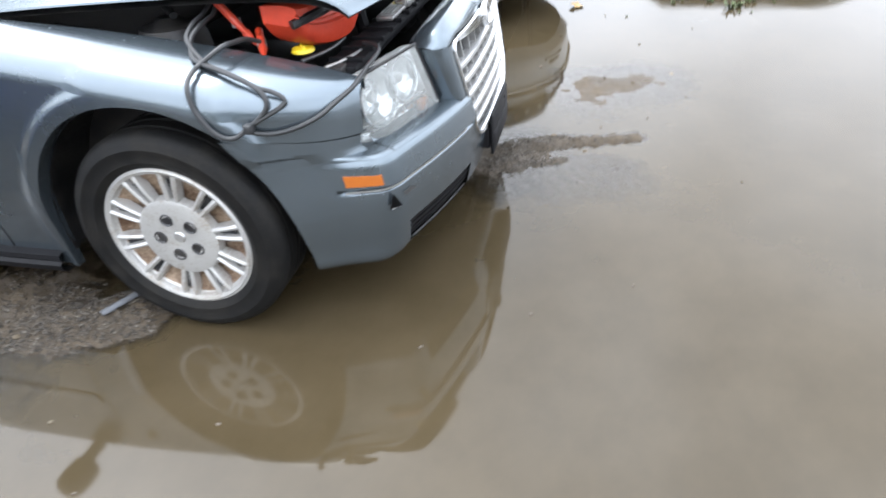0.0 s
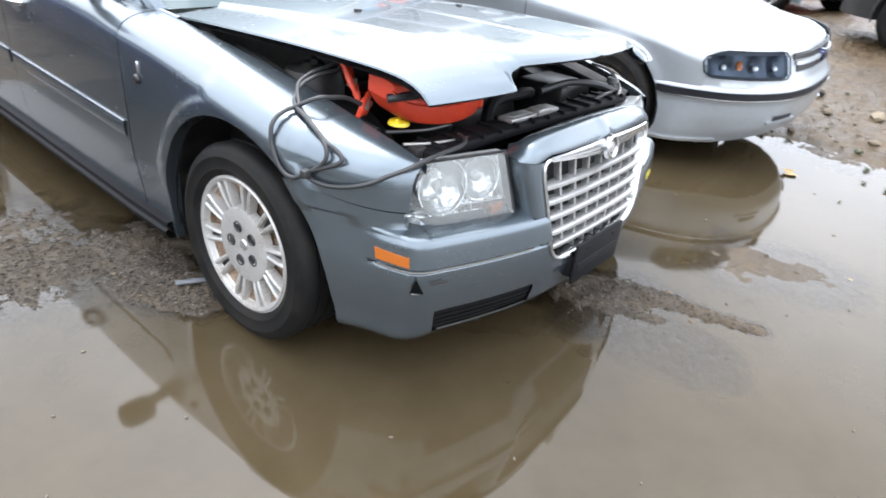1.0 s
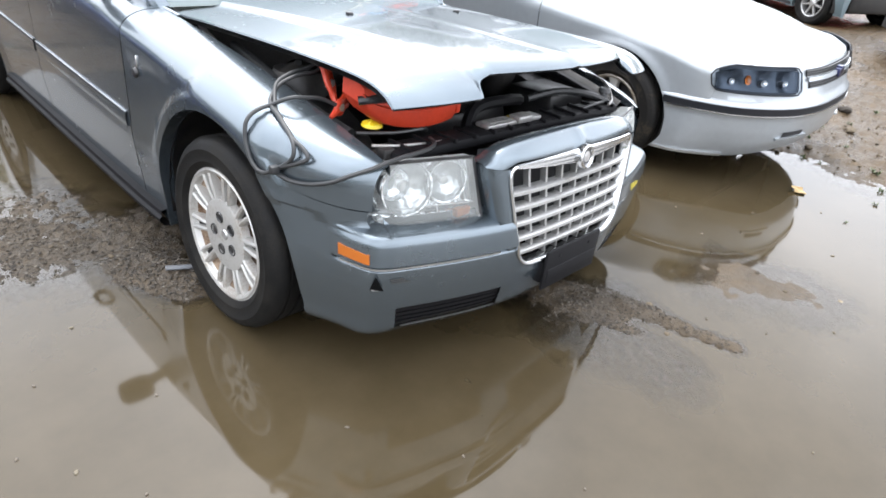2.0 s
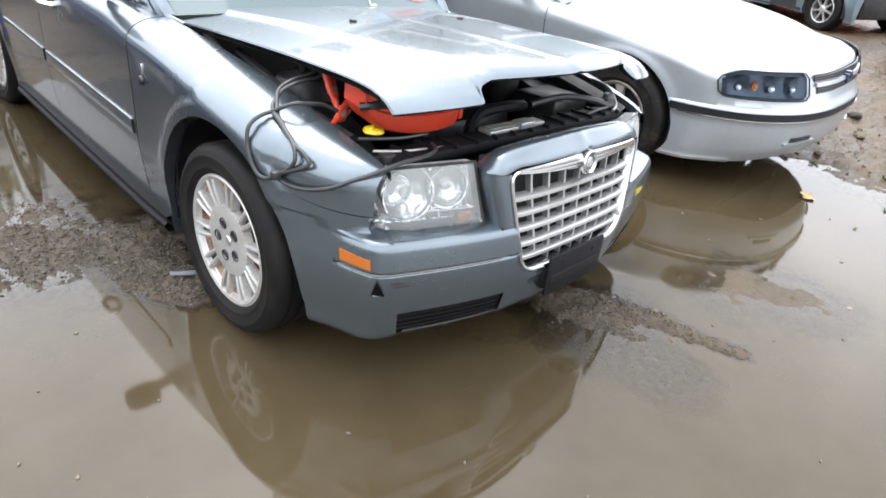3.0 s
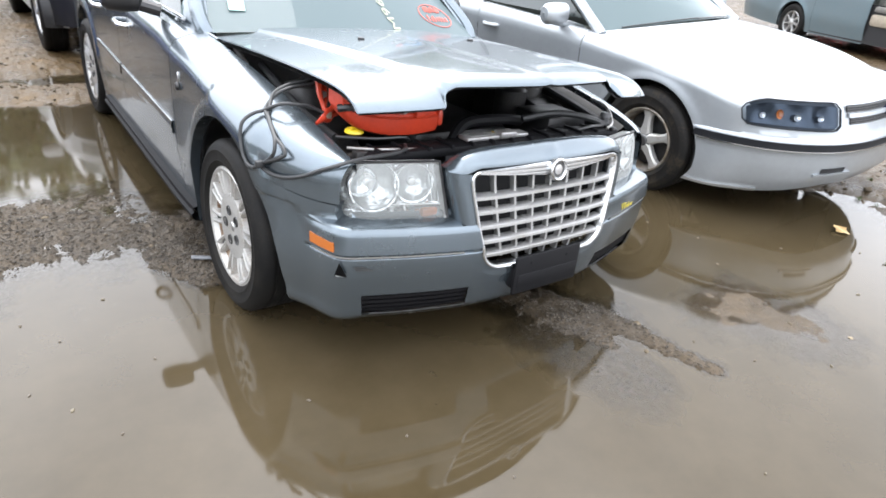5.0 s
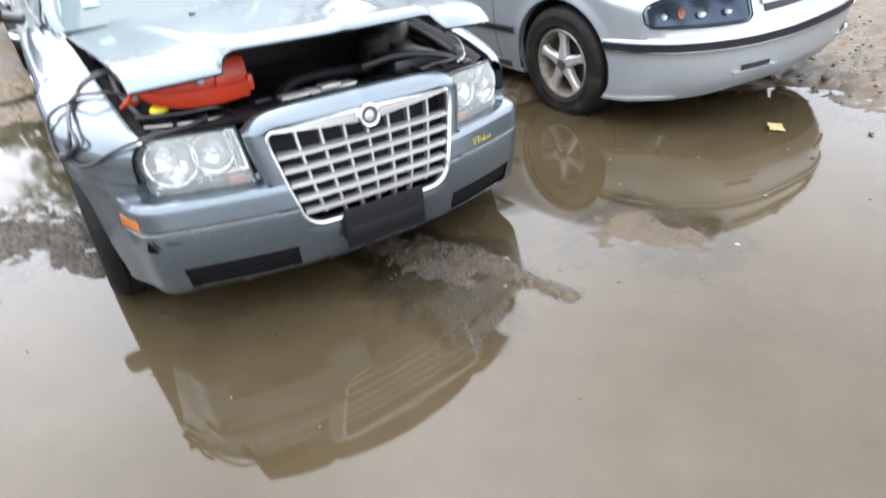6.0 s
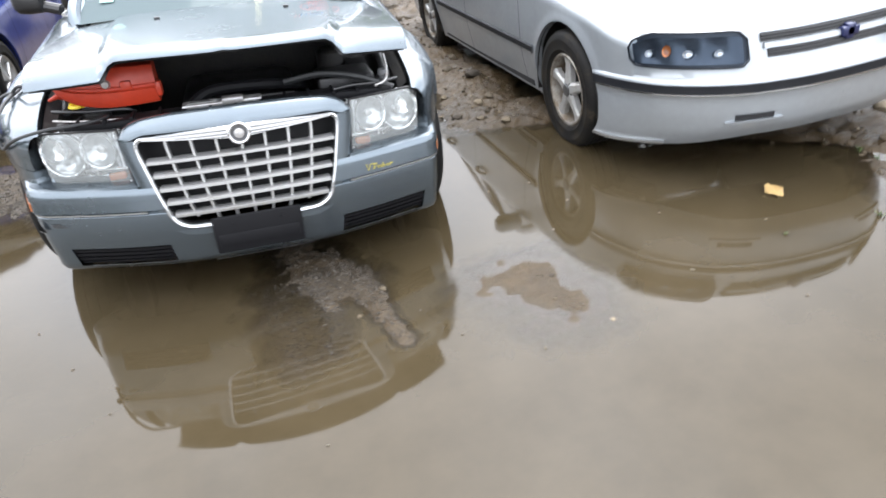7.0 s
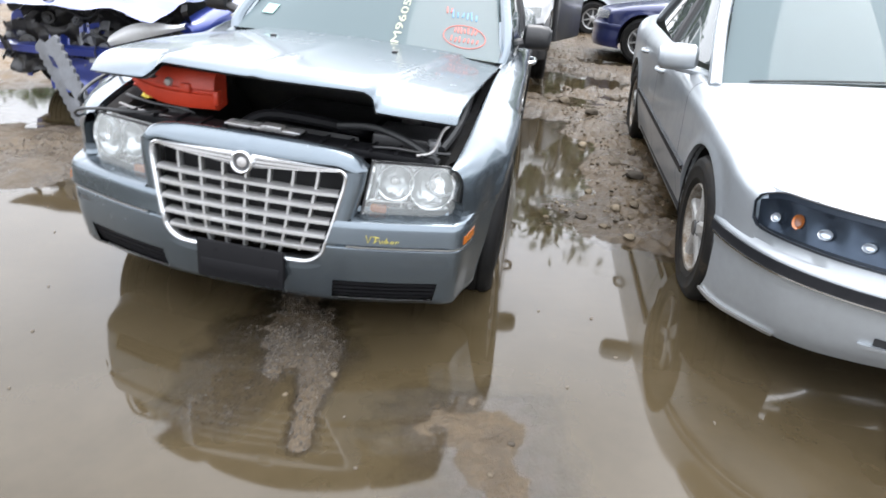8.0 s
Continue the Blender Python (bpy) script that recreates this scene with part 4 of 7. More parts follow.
# plate bracket
bm = bmesh.new()
box(bm, -0.165, 0.165, 0.144, 0.158, 0.216, 0.366, 0.008)
box(bm, -0.150, 0.150, 0.141, 0.148, 0.245, 0.295, 0.004)
for x in (-0.09, 0.09):
    lathe(bm, [(0.0, -0.004), (0.006, -0.003), (0.007, 0.004)], 12, "y", Matrix.Translation((x, 0.145, 0.335)))
plate = part("plate_bracket", bm, M["blackplate"], car, "empty black plate bracket")
bm = bmesh.new()
box(bm, -0.16, 0.16, 0.158, 0.24, 0.235, 0.32, 0.01)
part("bracket_backing", bm, M["blackplate"], plate)
bm = bmesh.new()
patch(bm, plan, 0.0, plan.s_of("x", 0.21), 0.124, 0.1305, 10, 1, 0.006, lean, 0.008)
mirror_x(bm)
part("chin_strip", bm, M["satin"], car)
# torn hole and scuff on the cover
# flat black triangle on the uncut skin, painting the hole's shaded inside
bm = bmesh.new()
s = plan.s_of("x", 0.762)
t3 = [plan.point(s - 0.019, 0.350, 0.0125, lean), plan.point(s + 0.017, 0.352, 0.0125, lean), plan.point(s + 0.004, 0.398, 0.0125, lean)]
bm.faces.new([bm.verts.new((-p[0], p[1], p[2])) for p in t3])
part("torn_hole", bm, M["hole"], car)
bm = bmesh.new()
t3 = [plan.point(s - 0.013, 0.350, 0.0135, lean), plan.point(s + 0.012, 0.350, 0.0135, lean), plan.point(s + 0.013, 0.354, 0.0135, lean), plan.point(s - 0.002, 0.353, 0.016, lean)]
bm.faces.new([bm.verts.new((-p[0], p[1], p[2])) for p in t3])
part("torn_edge", bm, M["white"], car)
bm = bmesh.new()
for k in range(3):
    patch(bm, plan, s - 0.10 + 0.012 * k, s - 0.045 + 0.004 * k, 0.366 + 0.006 * k, 0.369 + 0.006 * k, 5, 1, 0.002 + 0.0005 * k, lean)
for v in bm.verts:
    v.co.x = -v.co.x
part("scuff", bm, M["charcoal"], car)

# fenders, doors and rear quarters: one skin a side
xi_top = curve((0.385, 0.69), (0.45, 0.70), (0.7, 0.715), (1.2, 0.722), (1.55, 0.735), (1.8, 0.80), (2.2, 0.805), (3.8, 0.80), (4.3, 0.74), (5.02, 0.66))
zi_top = curve((0.385, 0.688), (0.45, 0.712), (0.7, 0.768), (1.0, 0.815), (1.5, 0.872), (1.8, 0.90), (2.5, 0.925), (3.6, 0.96), (4.2, 0.975), (5.02, 0.93))
z_sh = curve((0.385, 0.605), (0.5, 0.63), (0.7, 0.658), (0.85, 0.692), (1.0, 0.717), (1.5, 0.787), (2.2, 0.83), (3.6, 0.87), (4.5, 0.87), (5.02, 0.82))
z_sill = curve((0.3, 0.15), (1.4, 0.14), (3.4, 0.15), (4.5, 0.19), (5.1, 0.24))


def z_bot(y):
    z = z_sill(y)
    for c, r in ((ARCH_Y, ARCH_R), (REAR_Y, ARCH_R)):
        if abs(y - c) < r:
            z = max(z, HUB_Z + math.sqrt(r * r - (y - c) ** 2))
    if y <= SEAM_Y:
        z = seam((y - 0.385) / (SEAM_Y - 0.385))
    return z


def flare(y, z):
    f = 0.0
    for c in (ARCH_Y, REAR_Y):
        d = math.hypot(y - c, z - HUB_Z) - ARCH_R
        f += 0.004 * math.exp(-(d / 0.1) ** 2) + 0.012 * (1 - smooth(0.034, 0.066, d))
    return f


def side_x(y, z):
    base = xs_side(y) + flare(y, z) * smooth(0.45, 0.62, y)
    low = 0.03 * smooth(0.45, 0.15, z) if y > 1.35 else 0.0
    return base - low - 0.012 * smooth(z_sh(y) - 0.02, z_sh(y) - 0.35, z) * 0.3


def side_skin(y0, y1, n):
    """Skin between two stations, from its lower edge over the shoulder to the inner edge."""
    bm = bmesh.new()
    ys_ = set(span(y0, y1, n))
    for c in (ARCH_Y, REAR_Y):
        ys_ |= {c + s_ * ARCH_R * math.cos(radians(a_)) for a_ in range(0, 91, 9) for s_ in (-1, 1)} | {c - ARCH_R - 0.002, c + ARCH_R + 0.002}
    ys_ |= {SEAM_Y - 0.001, SEAM_Y + 0.001}
    ys_ = sorted(y for y in ys_ if y0 <= y <= y1)
    rows = []
    for y in ys_:
        zb, zs, xi, zi = z_bot(y), z_sh(y), xi_top(y), zi_top(y)
        zb = min(zb, zs - 0.002)
        r = []
        inner = any(abs(y - c) < ARCH_R for c in (ARCH_Y, REAR_Y)) and y > SEAM_Y
        if inner:
            r.append((side_x(y, zb) - 0.05, y, zb - 0.004))
        else:
            r.append((side_x(y, zb) - 0.03, y, zb - 0.002))
        for v in span(0, 1, 30):
            z = zb + (zs - zb) * v
            r.append((side_x(y, z), y, z))
        xs0 = side_x(y, zs)
        for a_ in span(0, 90, 9)[1:]:
            c, s_ = math.cos(radians(a_)), math.sin(radians(a_))
            r.append((xi + (xs0 - xi) * c ** 0.85, y, zs + (zi - zs) * s_ ** 0.95))
        r.append((xi - 0.004, y, zi - 0.03))
        rows.append(r)
    return grid(bm, rows)


GAP = 0.003
for sx in (-1, 1):
    panels = [("fender", 0.385, 1.60 - GAP, 70), ("front_door", 1.60 + GAP, 2.74 - GAP, 24), ("rear_door", 2.74 + GAP, 3.62 - GAP, 20), ("rear_quarter", 3.62 + GAP, 5.02, 24)]
    made = {}
    for nm, y0, y1, n in panels:
        bm = side_skin(y0, y1, n)
        if sx < 0:
            for v in bm.verts:
                v.co.x = -v.co.x
            bmesh.ops.reverse_faces(bm, faces=bm.faces[:])
        made[nm] = part(nm, bm, M["paint"], car)

    def sb(x0, x1, y0, y1, z0, z1, bev, name, mat, parent, label=""):
        bmx = bmesh.new()
        a_, b_ = sorted((sx * x0, sx * x1))
        box(bmx, a_, b_, y0, y1, z0, z1, bev)
        return part(name, bmx, M[mat], parent, label)
    # dark backing inside the gaps, sill, mouldings, handles
    sb(0.80, 0.862, 1.45, 3.55, 0.17, 0.77, 0.0, "door_backing", "dark", car)
    bm = bmesh.new()
    grid(bm, [[(sx * (0.885 + dx), y, z) for y in span(1.41, 3.52, 20)] for dx, z in ((-0.03, 0.115), (0.004, 0.118), (0.018, 0.135), (0.020, 0.15), (0.008, 0.160), (0.012, 0.166), (0.010, 0.182), (-0.02, 0.188))])
    part("sill", bm, M["blackplate"], car, "black plastic sill skirt")
    for nm, y0, y1 in (("front_door", 1.63, 2.72), ("rear_door", 2.76, 3.5)):
        bm = bmesh.new()
        rows = []
        for dx, dz in ((0.0, 0.448), (0.005, 0.451), (0.007, 0.46), (0.007, 0.504), (0.005, 0.5085), (0.0, 0.5105)):
            rows.append([(sx * (side_x(y, 0.48) + dx), y, dz + 0.025 * (y - 1.6)) for y in span(y0, y1, 12)])
        grid(bm, rows)
        part("side_moulding", bm, M["paint"], made[nm])
        bm = bmesh.new()
        grid(bm, [[(sx * (side_x(y, 0.48) + dx), y, dz + 0.025 * (y - 1.6)) for y in span(y0, y1, 12)] for dx, dz in ((0.005, 0.5058), (0.0074, 0.5062), (0.0074, 0.5074), (0.003, 0.508))])
        part("moulding_strip", bm, M["satin"], made[nm])
        hy = y1 - 0.17
        bm = bmesh.new()
        tube(bm, bend([(sx * 0.898, hy - 0.08, 0.78), (sx * 0.935, hy - 0.05, 0.785), (sx * 0.938, hy + 0.05, 0.79), (sx * 0.9, hy + 0.08, 0.79)], 6), 0.014, 10)
        part("door_handle", bm, M["chrome"], made[nm])
    # marker badge on the fender
    bm = bmesh.new()
    box(bm, sx * 0.9 - 0.006, sx * 0.9 + 0.006, 1.472, 1.482, 0.71, 0.75, 0.003)
    part("fender_badge", bm, M["chrome"], made["fender"])
    bm = bmesh.new()
    lathe(bm, [(0.0, -0.008), (0.014, -0.006), (0.018, 0.004)], 18, "x", Matrix.Translation((sx * 0.906, 1.487, 0.69)) @ (Matrix() if sx < 0 else pose(0, 0, 0, 0, 0, 180)))
    part("fender_badge", bm, M["plastic"], made["fender"])
    # wheel wells
    for c in (ARCH_Y, REAR_Y):
        bm = bmesh.new()
        lathe(bm, [(ARCH_R - 0.004, sx * 0.875), (ARCH_R + 0.03, sx * 0.80), (ARCH_R + 0.03, sx * 0.5), (0.05, sx * 0.48)], 24, "x", Matrix.Translation((0, c, HUB_Z)), -12, 192)
        for v in bm.verts:  # the liner tucks in behind the bumper
            if v.co.y < 0.68:
                v.co.x = math.copysign(min(abs(v.co.x), 0.79), v.co.x)
        part("wheel_well", bm, M["engine"], car)
    # mirror
    mir = new("side_mirror")
    mir.parent = car
    bm = bmesh.new()
    rows = []
    for k, (dx, ry_, rz_) in enumerate(((0.0, 0.03, 0.045), (0.02, 0.05, 0.066), (0.1, 0.055, 0.07), (0.16, 0.05, 0.064), (0.185, 0.03, 0.045), (0.19, 0.004, 0.006))):
        rows.append([(sx * (0.915 + dx * 0.84), 1.93 + ry_ * math.cos(a_) + 0.02 * dx / 0.19, 0.985 + rz_ * math.copysign(abs(math.sin(a_)) ** 0.7, math.sin(a_))) for a_ in [2 * math.pi * i / 24 for i in range(25)]])
    grid(bm, rows)
    part("mirror_shell", bm, M["plastic"], mir)
    bm = bmesh.new()
    tube(bm, [(sx * 0.84, 1.9, 0.93), (sx * 0.9, 1.92, 0.945), (sx * 0.96, 1.93, 0.96)], 0.028, 10)
    part("mirror_arm", bm, M["plastic"], mir)
for y in (HUB_Y, REAR_Y):
    for sx in (-1, 1):
        wheel(car, sx * 0.802, y, HUB_Z, sx, "cover", 0.329)

# hood, hinged at the cowl and standing ajar
hood = new("hood")
hood.parent = car
hz = curve((0.25, 0.946), (0.6, 0.945), (1.1, 0.937), (1.62, 0.910))
he = curve((0.25, 0.905), (0.5, 0.910), (0.77, 0.909), (1.2, 0.897), (1.6, 0.877))
HW = curve((0.3, 0.685), (0.39, 0.687), (0.55, 0.700), (1.0, 0.712), (1.6, 0.722))


def hood_front(x):
    """Plan of the front edge: the wings reach further forward than the middle."""
    ax = abs(x)
    wing = 0.309 + 0.085 * (max(ax - 0.42, 0) / 0.27) ** 1.6
    mid = 0.288 + 0.055 * (min(ax, 0.42) / 0.36) ** 2
    return mid + (wing - mid) * smooth(0.395, 0.43, ax)


def hood_z(x, y):
    ax = abs(x)
    z = hz(y) - (hz(y) - he(y)) * (ax / HW(y)) ** 2.6
    z += 0.016 * (1 - smooth(0.388, 0.428, ax - 0.10 * (y - 0.33))) - 0.004 + 0.004 * (1 - smooth(0.0, 0.035, ax))
    d = max(y - hood_front(min(ax, 0.69)), 0)
    wing = smooth(0.36, 0.43, ax)
    return z - wing * 0.060 * math.exp(-d / 0.055) - (1 - wing) * 0.026 * math.exp(-d / 0.022)


bm = bmesh.new()
us = sorted(set([round(v, 4) for v in span(-1, 1, 56)] + [k * v for k in (-1, 1) for v in (0.56, 0.567, 0.575, 0.582, 0.59, 0.597, 0.605, 0.612, 0.62, 0.627, 0.635, 0.642, 0.65, 0.66, 0.67, 0.68, 0.69, 0.7, 0.71, 0.72, 0.73)]))
rows = []
for v in [0, 0.004, 0.009, 0.016, 0.025, 0.036, 0.05, 0.07, 0.095] + span(0.13, 1, 22):
    r = []
    for u in us:
        yf = hood_front(u * 0.69)
        yr = 1.60 - 0.05 * u * u
        y = yf + (yr - yf) * v
        x = u * HW(y)
        r.append((x, y, hood_z(x, y)))
    rows.append(r)
lip = [[(x, y + 0.010, z - 0.004) for x, y, z in rows[0]], [(x, y + 0.003, z - 0.0045) for x, y, z in rows[0]], [(x, y - 0.001, z - 0.002) for x, y, z in rows[0]]]
grid(bm, lip + rows)
part("hood_skin", bm, M["paint"], hood)
bm = bmesh.new()
rows2 = [[(x * 0.985, y + 0.012, z - 0.012 - 0.012 * smooth(0.0, 0.06, y - hood_front(x))) for x, y, z in r] for r in rows]
grid(bm, rows2)
part("hood_liner", bm, M["engine"], hood)
for sx in (-1, 1):
    bm = bmesh.new()
    rr = [[(sx * HW(y), y, hood_z(HW(y), y)), (sx * (HW(y) + 0.002), y, hood_z(HW(y), y) - 0.005), (sx * (HW(y) - 0.010), y, hood_z(HW(y), y) - 0.008)] for y in span(0.395, 1.55, 40)]
    grid(bm, rr)
    part("hood_edge", bm, M["paint"], hood)
    bm = bmesh.new()
    box(bm, sx * 0.284 - 0.012, sx * 0.284 + 0.012, 1.085, 1.105, hood_z(0.284, 1.095) - 0.002, hood_z(0.284, 1.095) + 0.009, 0.004)
    part("washer_nozzle", bm, M["plastic"], hood)

# cabin
cab = new("cabin")
cab.parent = car


def glass_quad(name, c4, mat, bow=0.03, n=8, parent=cab, axis=(0, -1, 0.3)):
    """A pane between four corners (low left, low right, high right, high left), bowed outward."""
    A, B, C, D = [Vector(p) for p in c4]
    o = Vector(axis).normalized()
    bm = bmesh.new()
    grid(bm, [[A.lerp(B, u).lerp(D.lerp(C, u), v) + o * bow * (1 - (2 * u - 1) ** 2) for u in span(0, 1, n)] for v in span(0, 1, n)])
    return part(name, bm, mat, parent)


ws = glass_quad("windshield", [(-0.72, 1.60, 0.885), (0.72, 1.60, 0.885), (0.585, 2.38, 1.345), (-0.585, 2.38, 1.345)], M["glass"], 0.10, 12)
glass_quad("rear_window", [(-0.62, 4.35, 0.97), (0.62, 4.35, 0.97), (0.56, 3.72, 1.33), (-0.56, 3.72, 1.33)], M["sideglass"], 0.06, 10, cab, (0, 1, 0.3))
bm = bmesh.new()
rows = []
for y, z, w in ((2.36, 1.345, 0.60), (2.42, 1.37, 0.60), (2.7, 1.405, 0.61), (3.1, 1.41, 0.61), (3.5, 1.385, 0.59), (3.74, 1.335, 0.57)):
    rows.append([(w * u, y - 0.09 * (1 - u * u) * (1 if y < 2.6 else -0.6 if y > 3.4 else 0), z - 0.055 * abs(u) ** 4) for u in span(-1, 1, 20)])
grid(bm, rows)
part("roof", bm, M["paint"], cab)
bm = bmesh.new()
grid(bm, [[(x, y - 0.06 * (1 - (x / 0.74) ** 2), z) for x in span(-0.74, 0.74, 14)] for y, z in ((1.50, 0.86), (1.56, 0.868), (1.62, 0.875))])
part("cowl", bm, M["plastic"], cab)
for sx in (-1, 1):
    def pillar(name, pts, r, mat="paint"):
        bmx = bmesh.new()
        tube(bmx, bend([(sx * x, y, z) for x, y, z in pts], 8), r, 10)
        return part(name, bmx, M[mat], cab)
    pillar("front_pillar", [(0.725, 1.62, 0.865), (0.738, 1.72, 0.952), (0.675, 2.05, 1.17), (0.61, 2.38, 1.34), (0.60, 2.7, 1.375)], 0.034)
    bm = bmesh.new()
    rows = []
    for y in span(1.50, 1.86, 10):
        k = (y - 1.6) / 0.78
        rows.append([(sx * (xi_top(y) + 0.004), y, zi_top(y) - 0.004), (sx * xi_top(y), y, zi_top(y) + 0.004), (sx * min(xi_top(y) - 0.01, 0.745 - 0.10 * k), y, max(zi_top(y) + 0.006, 0.885 + 0.56 * k)), (sx * min(xi_top(y) - 0.03, 0.715 - 0.135 * k), y, max(zi_top(y), 0.880 + 0.57 * k) - 0.012)])
    grid(bm, rows)
    part("pillar_foot", bm, M["paint"], cab)
    pillar("roof_rail", [(0.60, 2.7, 1.375), (0.60, 3.2, 1.375), (0.585, 3.6, 1.345), (0.60, 4.0, 1.17), (0.68, 4.35, 0.98)], 0.036)
    pillar("centre_pillar", [(0.795, 2.74, 0.93), (0.70, 2.76, 1.18), (0.61, 2.78, 1.37)], 0.036, "plastic")
    pillar("belt_trim", [(0.80, 1.72, 0.925), (0.808, 2.3, 0.935), (0.803, 3.3, 0.968), (0.78, 4.0, 0.985)], 0.010, "chrome")
    glass_quad("front_side_window", [(sx * 0.795, 1.78, 0.92), (sx * 0.795, 2.72, 0.935), (sx * 0.62, 2.72, 1.36), (sx * 0.64, 2.33, 1.30)], M["sideglass"], 0.02, 6, cab, (sx, 0, 0))
    glass_quad("rear_side_window", [(sx * 0.795, 2.78, 0.94), (sx * 0.785, 3.75, 0.97), (sx * 0.60, 3.55, 1.33), (sx * 0.61, 2.78, 1.37)], M["sideglass"], 0.02, 6, cab, (sx, 0, 0))
    bm = bmesh.new()
    box(bm, sx * 0.37 - 0.25, sx * 0.37 + 0.25, 2.55, 3.05, 0.45, 0.62, 0.06)
    box(bm, sx * 0.37 - 0.24, sx * 0.37 + 0.24, 3.0, 3.14, 0.5, 1.08, 0.05)
    box(bm, sx * 0.37 - 0.12, sx * 0.37 + 0.12, 3.04, 3.12, 1.1, 1.26, 0.03)
    part("front_seat", bm, M["seat"], cab)
bm = bmesh.new()
grid(bm, [[(x, y, z - 0.03 * (x / 0.7) ** 2) for x in span(-0.70, 0.70, 10)] for y, z in ((1.66, 0.87), (1.85, 0.905), (2.1, 0.90), (2.16, 0.84), (2.18, 0.6))])
part("dashboard", bm, M["seat"], cab)
bm = bmesh.new()
box(bm, -0.82, 0.82, 1.45, 4.4, 0.16, 0.40, 0.02)
box(bm, -0.6, 0.6, 3.5, 4.35, 0.40, 0.9, 0.05)
part("cabin_floor", bm, M["dark"], cab)
bm = bmesh.new()
lathe(bm, [(0.165, 0.0), (0.178, -0.013), (0.19, 0.0), (0.178, 0.013), (0.165, 0.0)], 30, "y", Matrix.Translation((0.37, 2.28, 0.93)) @ pose(0, 0, 0, -25, 0, 0))
part("steering_wheel", bm, M["plastic"], cab)
bm = bmesh.new()
grid(bm, [[(x, y, z - 0.03 * (x / 0.72) ** 2) for x in span(-0.72, 0.72, 12)] for y, z in ((4.3, 0.975), (4.5, 0.98), (4.9, 0.965), (5.02, 0.93), (5.06, 0.8), (5.08, 0.5), (5.06, 0.3))])
part("trunk_lid", bm, M["paint"], car)

# sticker behind the glass
bm = bmesh.new()
box(bm, -0.035, 0.035, -0.001, 0.001, -0.04, 0.04)
st = part("sticker", bm, M["sticker"], ws)
st.matrix_basis = pose(-0.568, 1.715, 0.990, -58, 0, -12)


# the left flank stands a little closer to the middle, its mirror folded in
def tuck(y):
    """The body narrows towards the tail."""
    return 1 - 0.09 * min(max((y - 1.6) / 2.4, 0), 1)


ROLLED = (bumper.name.split(".")[0], "vent_recess", "vent_slat", "lip_strip", "torn_hole", "torn_edge", "scuff", "chin_strip")


def squeeze(ob):
    """Rolls the bumper cover under, narrows the tail and one flank."""
    for ch in ob.children:
        if ch.name.startswith("wheel") and "well" not in ch.name:
            if ch.matrix_basis.translation.x > 0:
                ch.matrix_basis.translation.x -= 0.03
            ch.matrix_basis.translation.x *= tuck(ch.matrix_basis.translation.y)
            continue
        if ch.data and not ch.name.startswith("sticker"):
            for v in ch.data.vertices:
                if ch.name.split(".")[0] in ROLLED and v.co.z < 0.40 and v.co.y < 0.8:
                    w_ = Vector((-v.co.x, 0.95 - v.co.y, 0)).normalized() * 0.062 * ((0.40 - v.co.z) / 0.27) ** 2.2 * (1 - 0.3 * smooth(0.66, 0.80, abs(v.co.x)))
                    v.co += w_
                v.co.x *= tuck(v.co.y)
                if v.co.x > 0.74:
                    v.co.x -= 0.036 * min(1, (v.co.x - 0.74) / 0.12)
        if ch.name.startswith("side_mirror"):
            for q_ in ch.children:
                for v in q_.data.vertices:
                    if v.co.x > 0:
                        v.co.x -= 0.12
                        v.co.y += 0.12
            continue
        squeeze(ch)


squeeze(car)


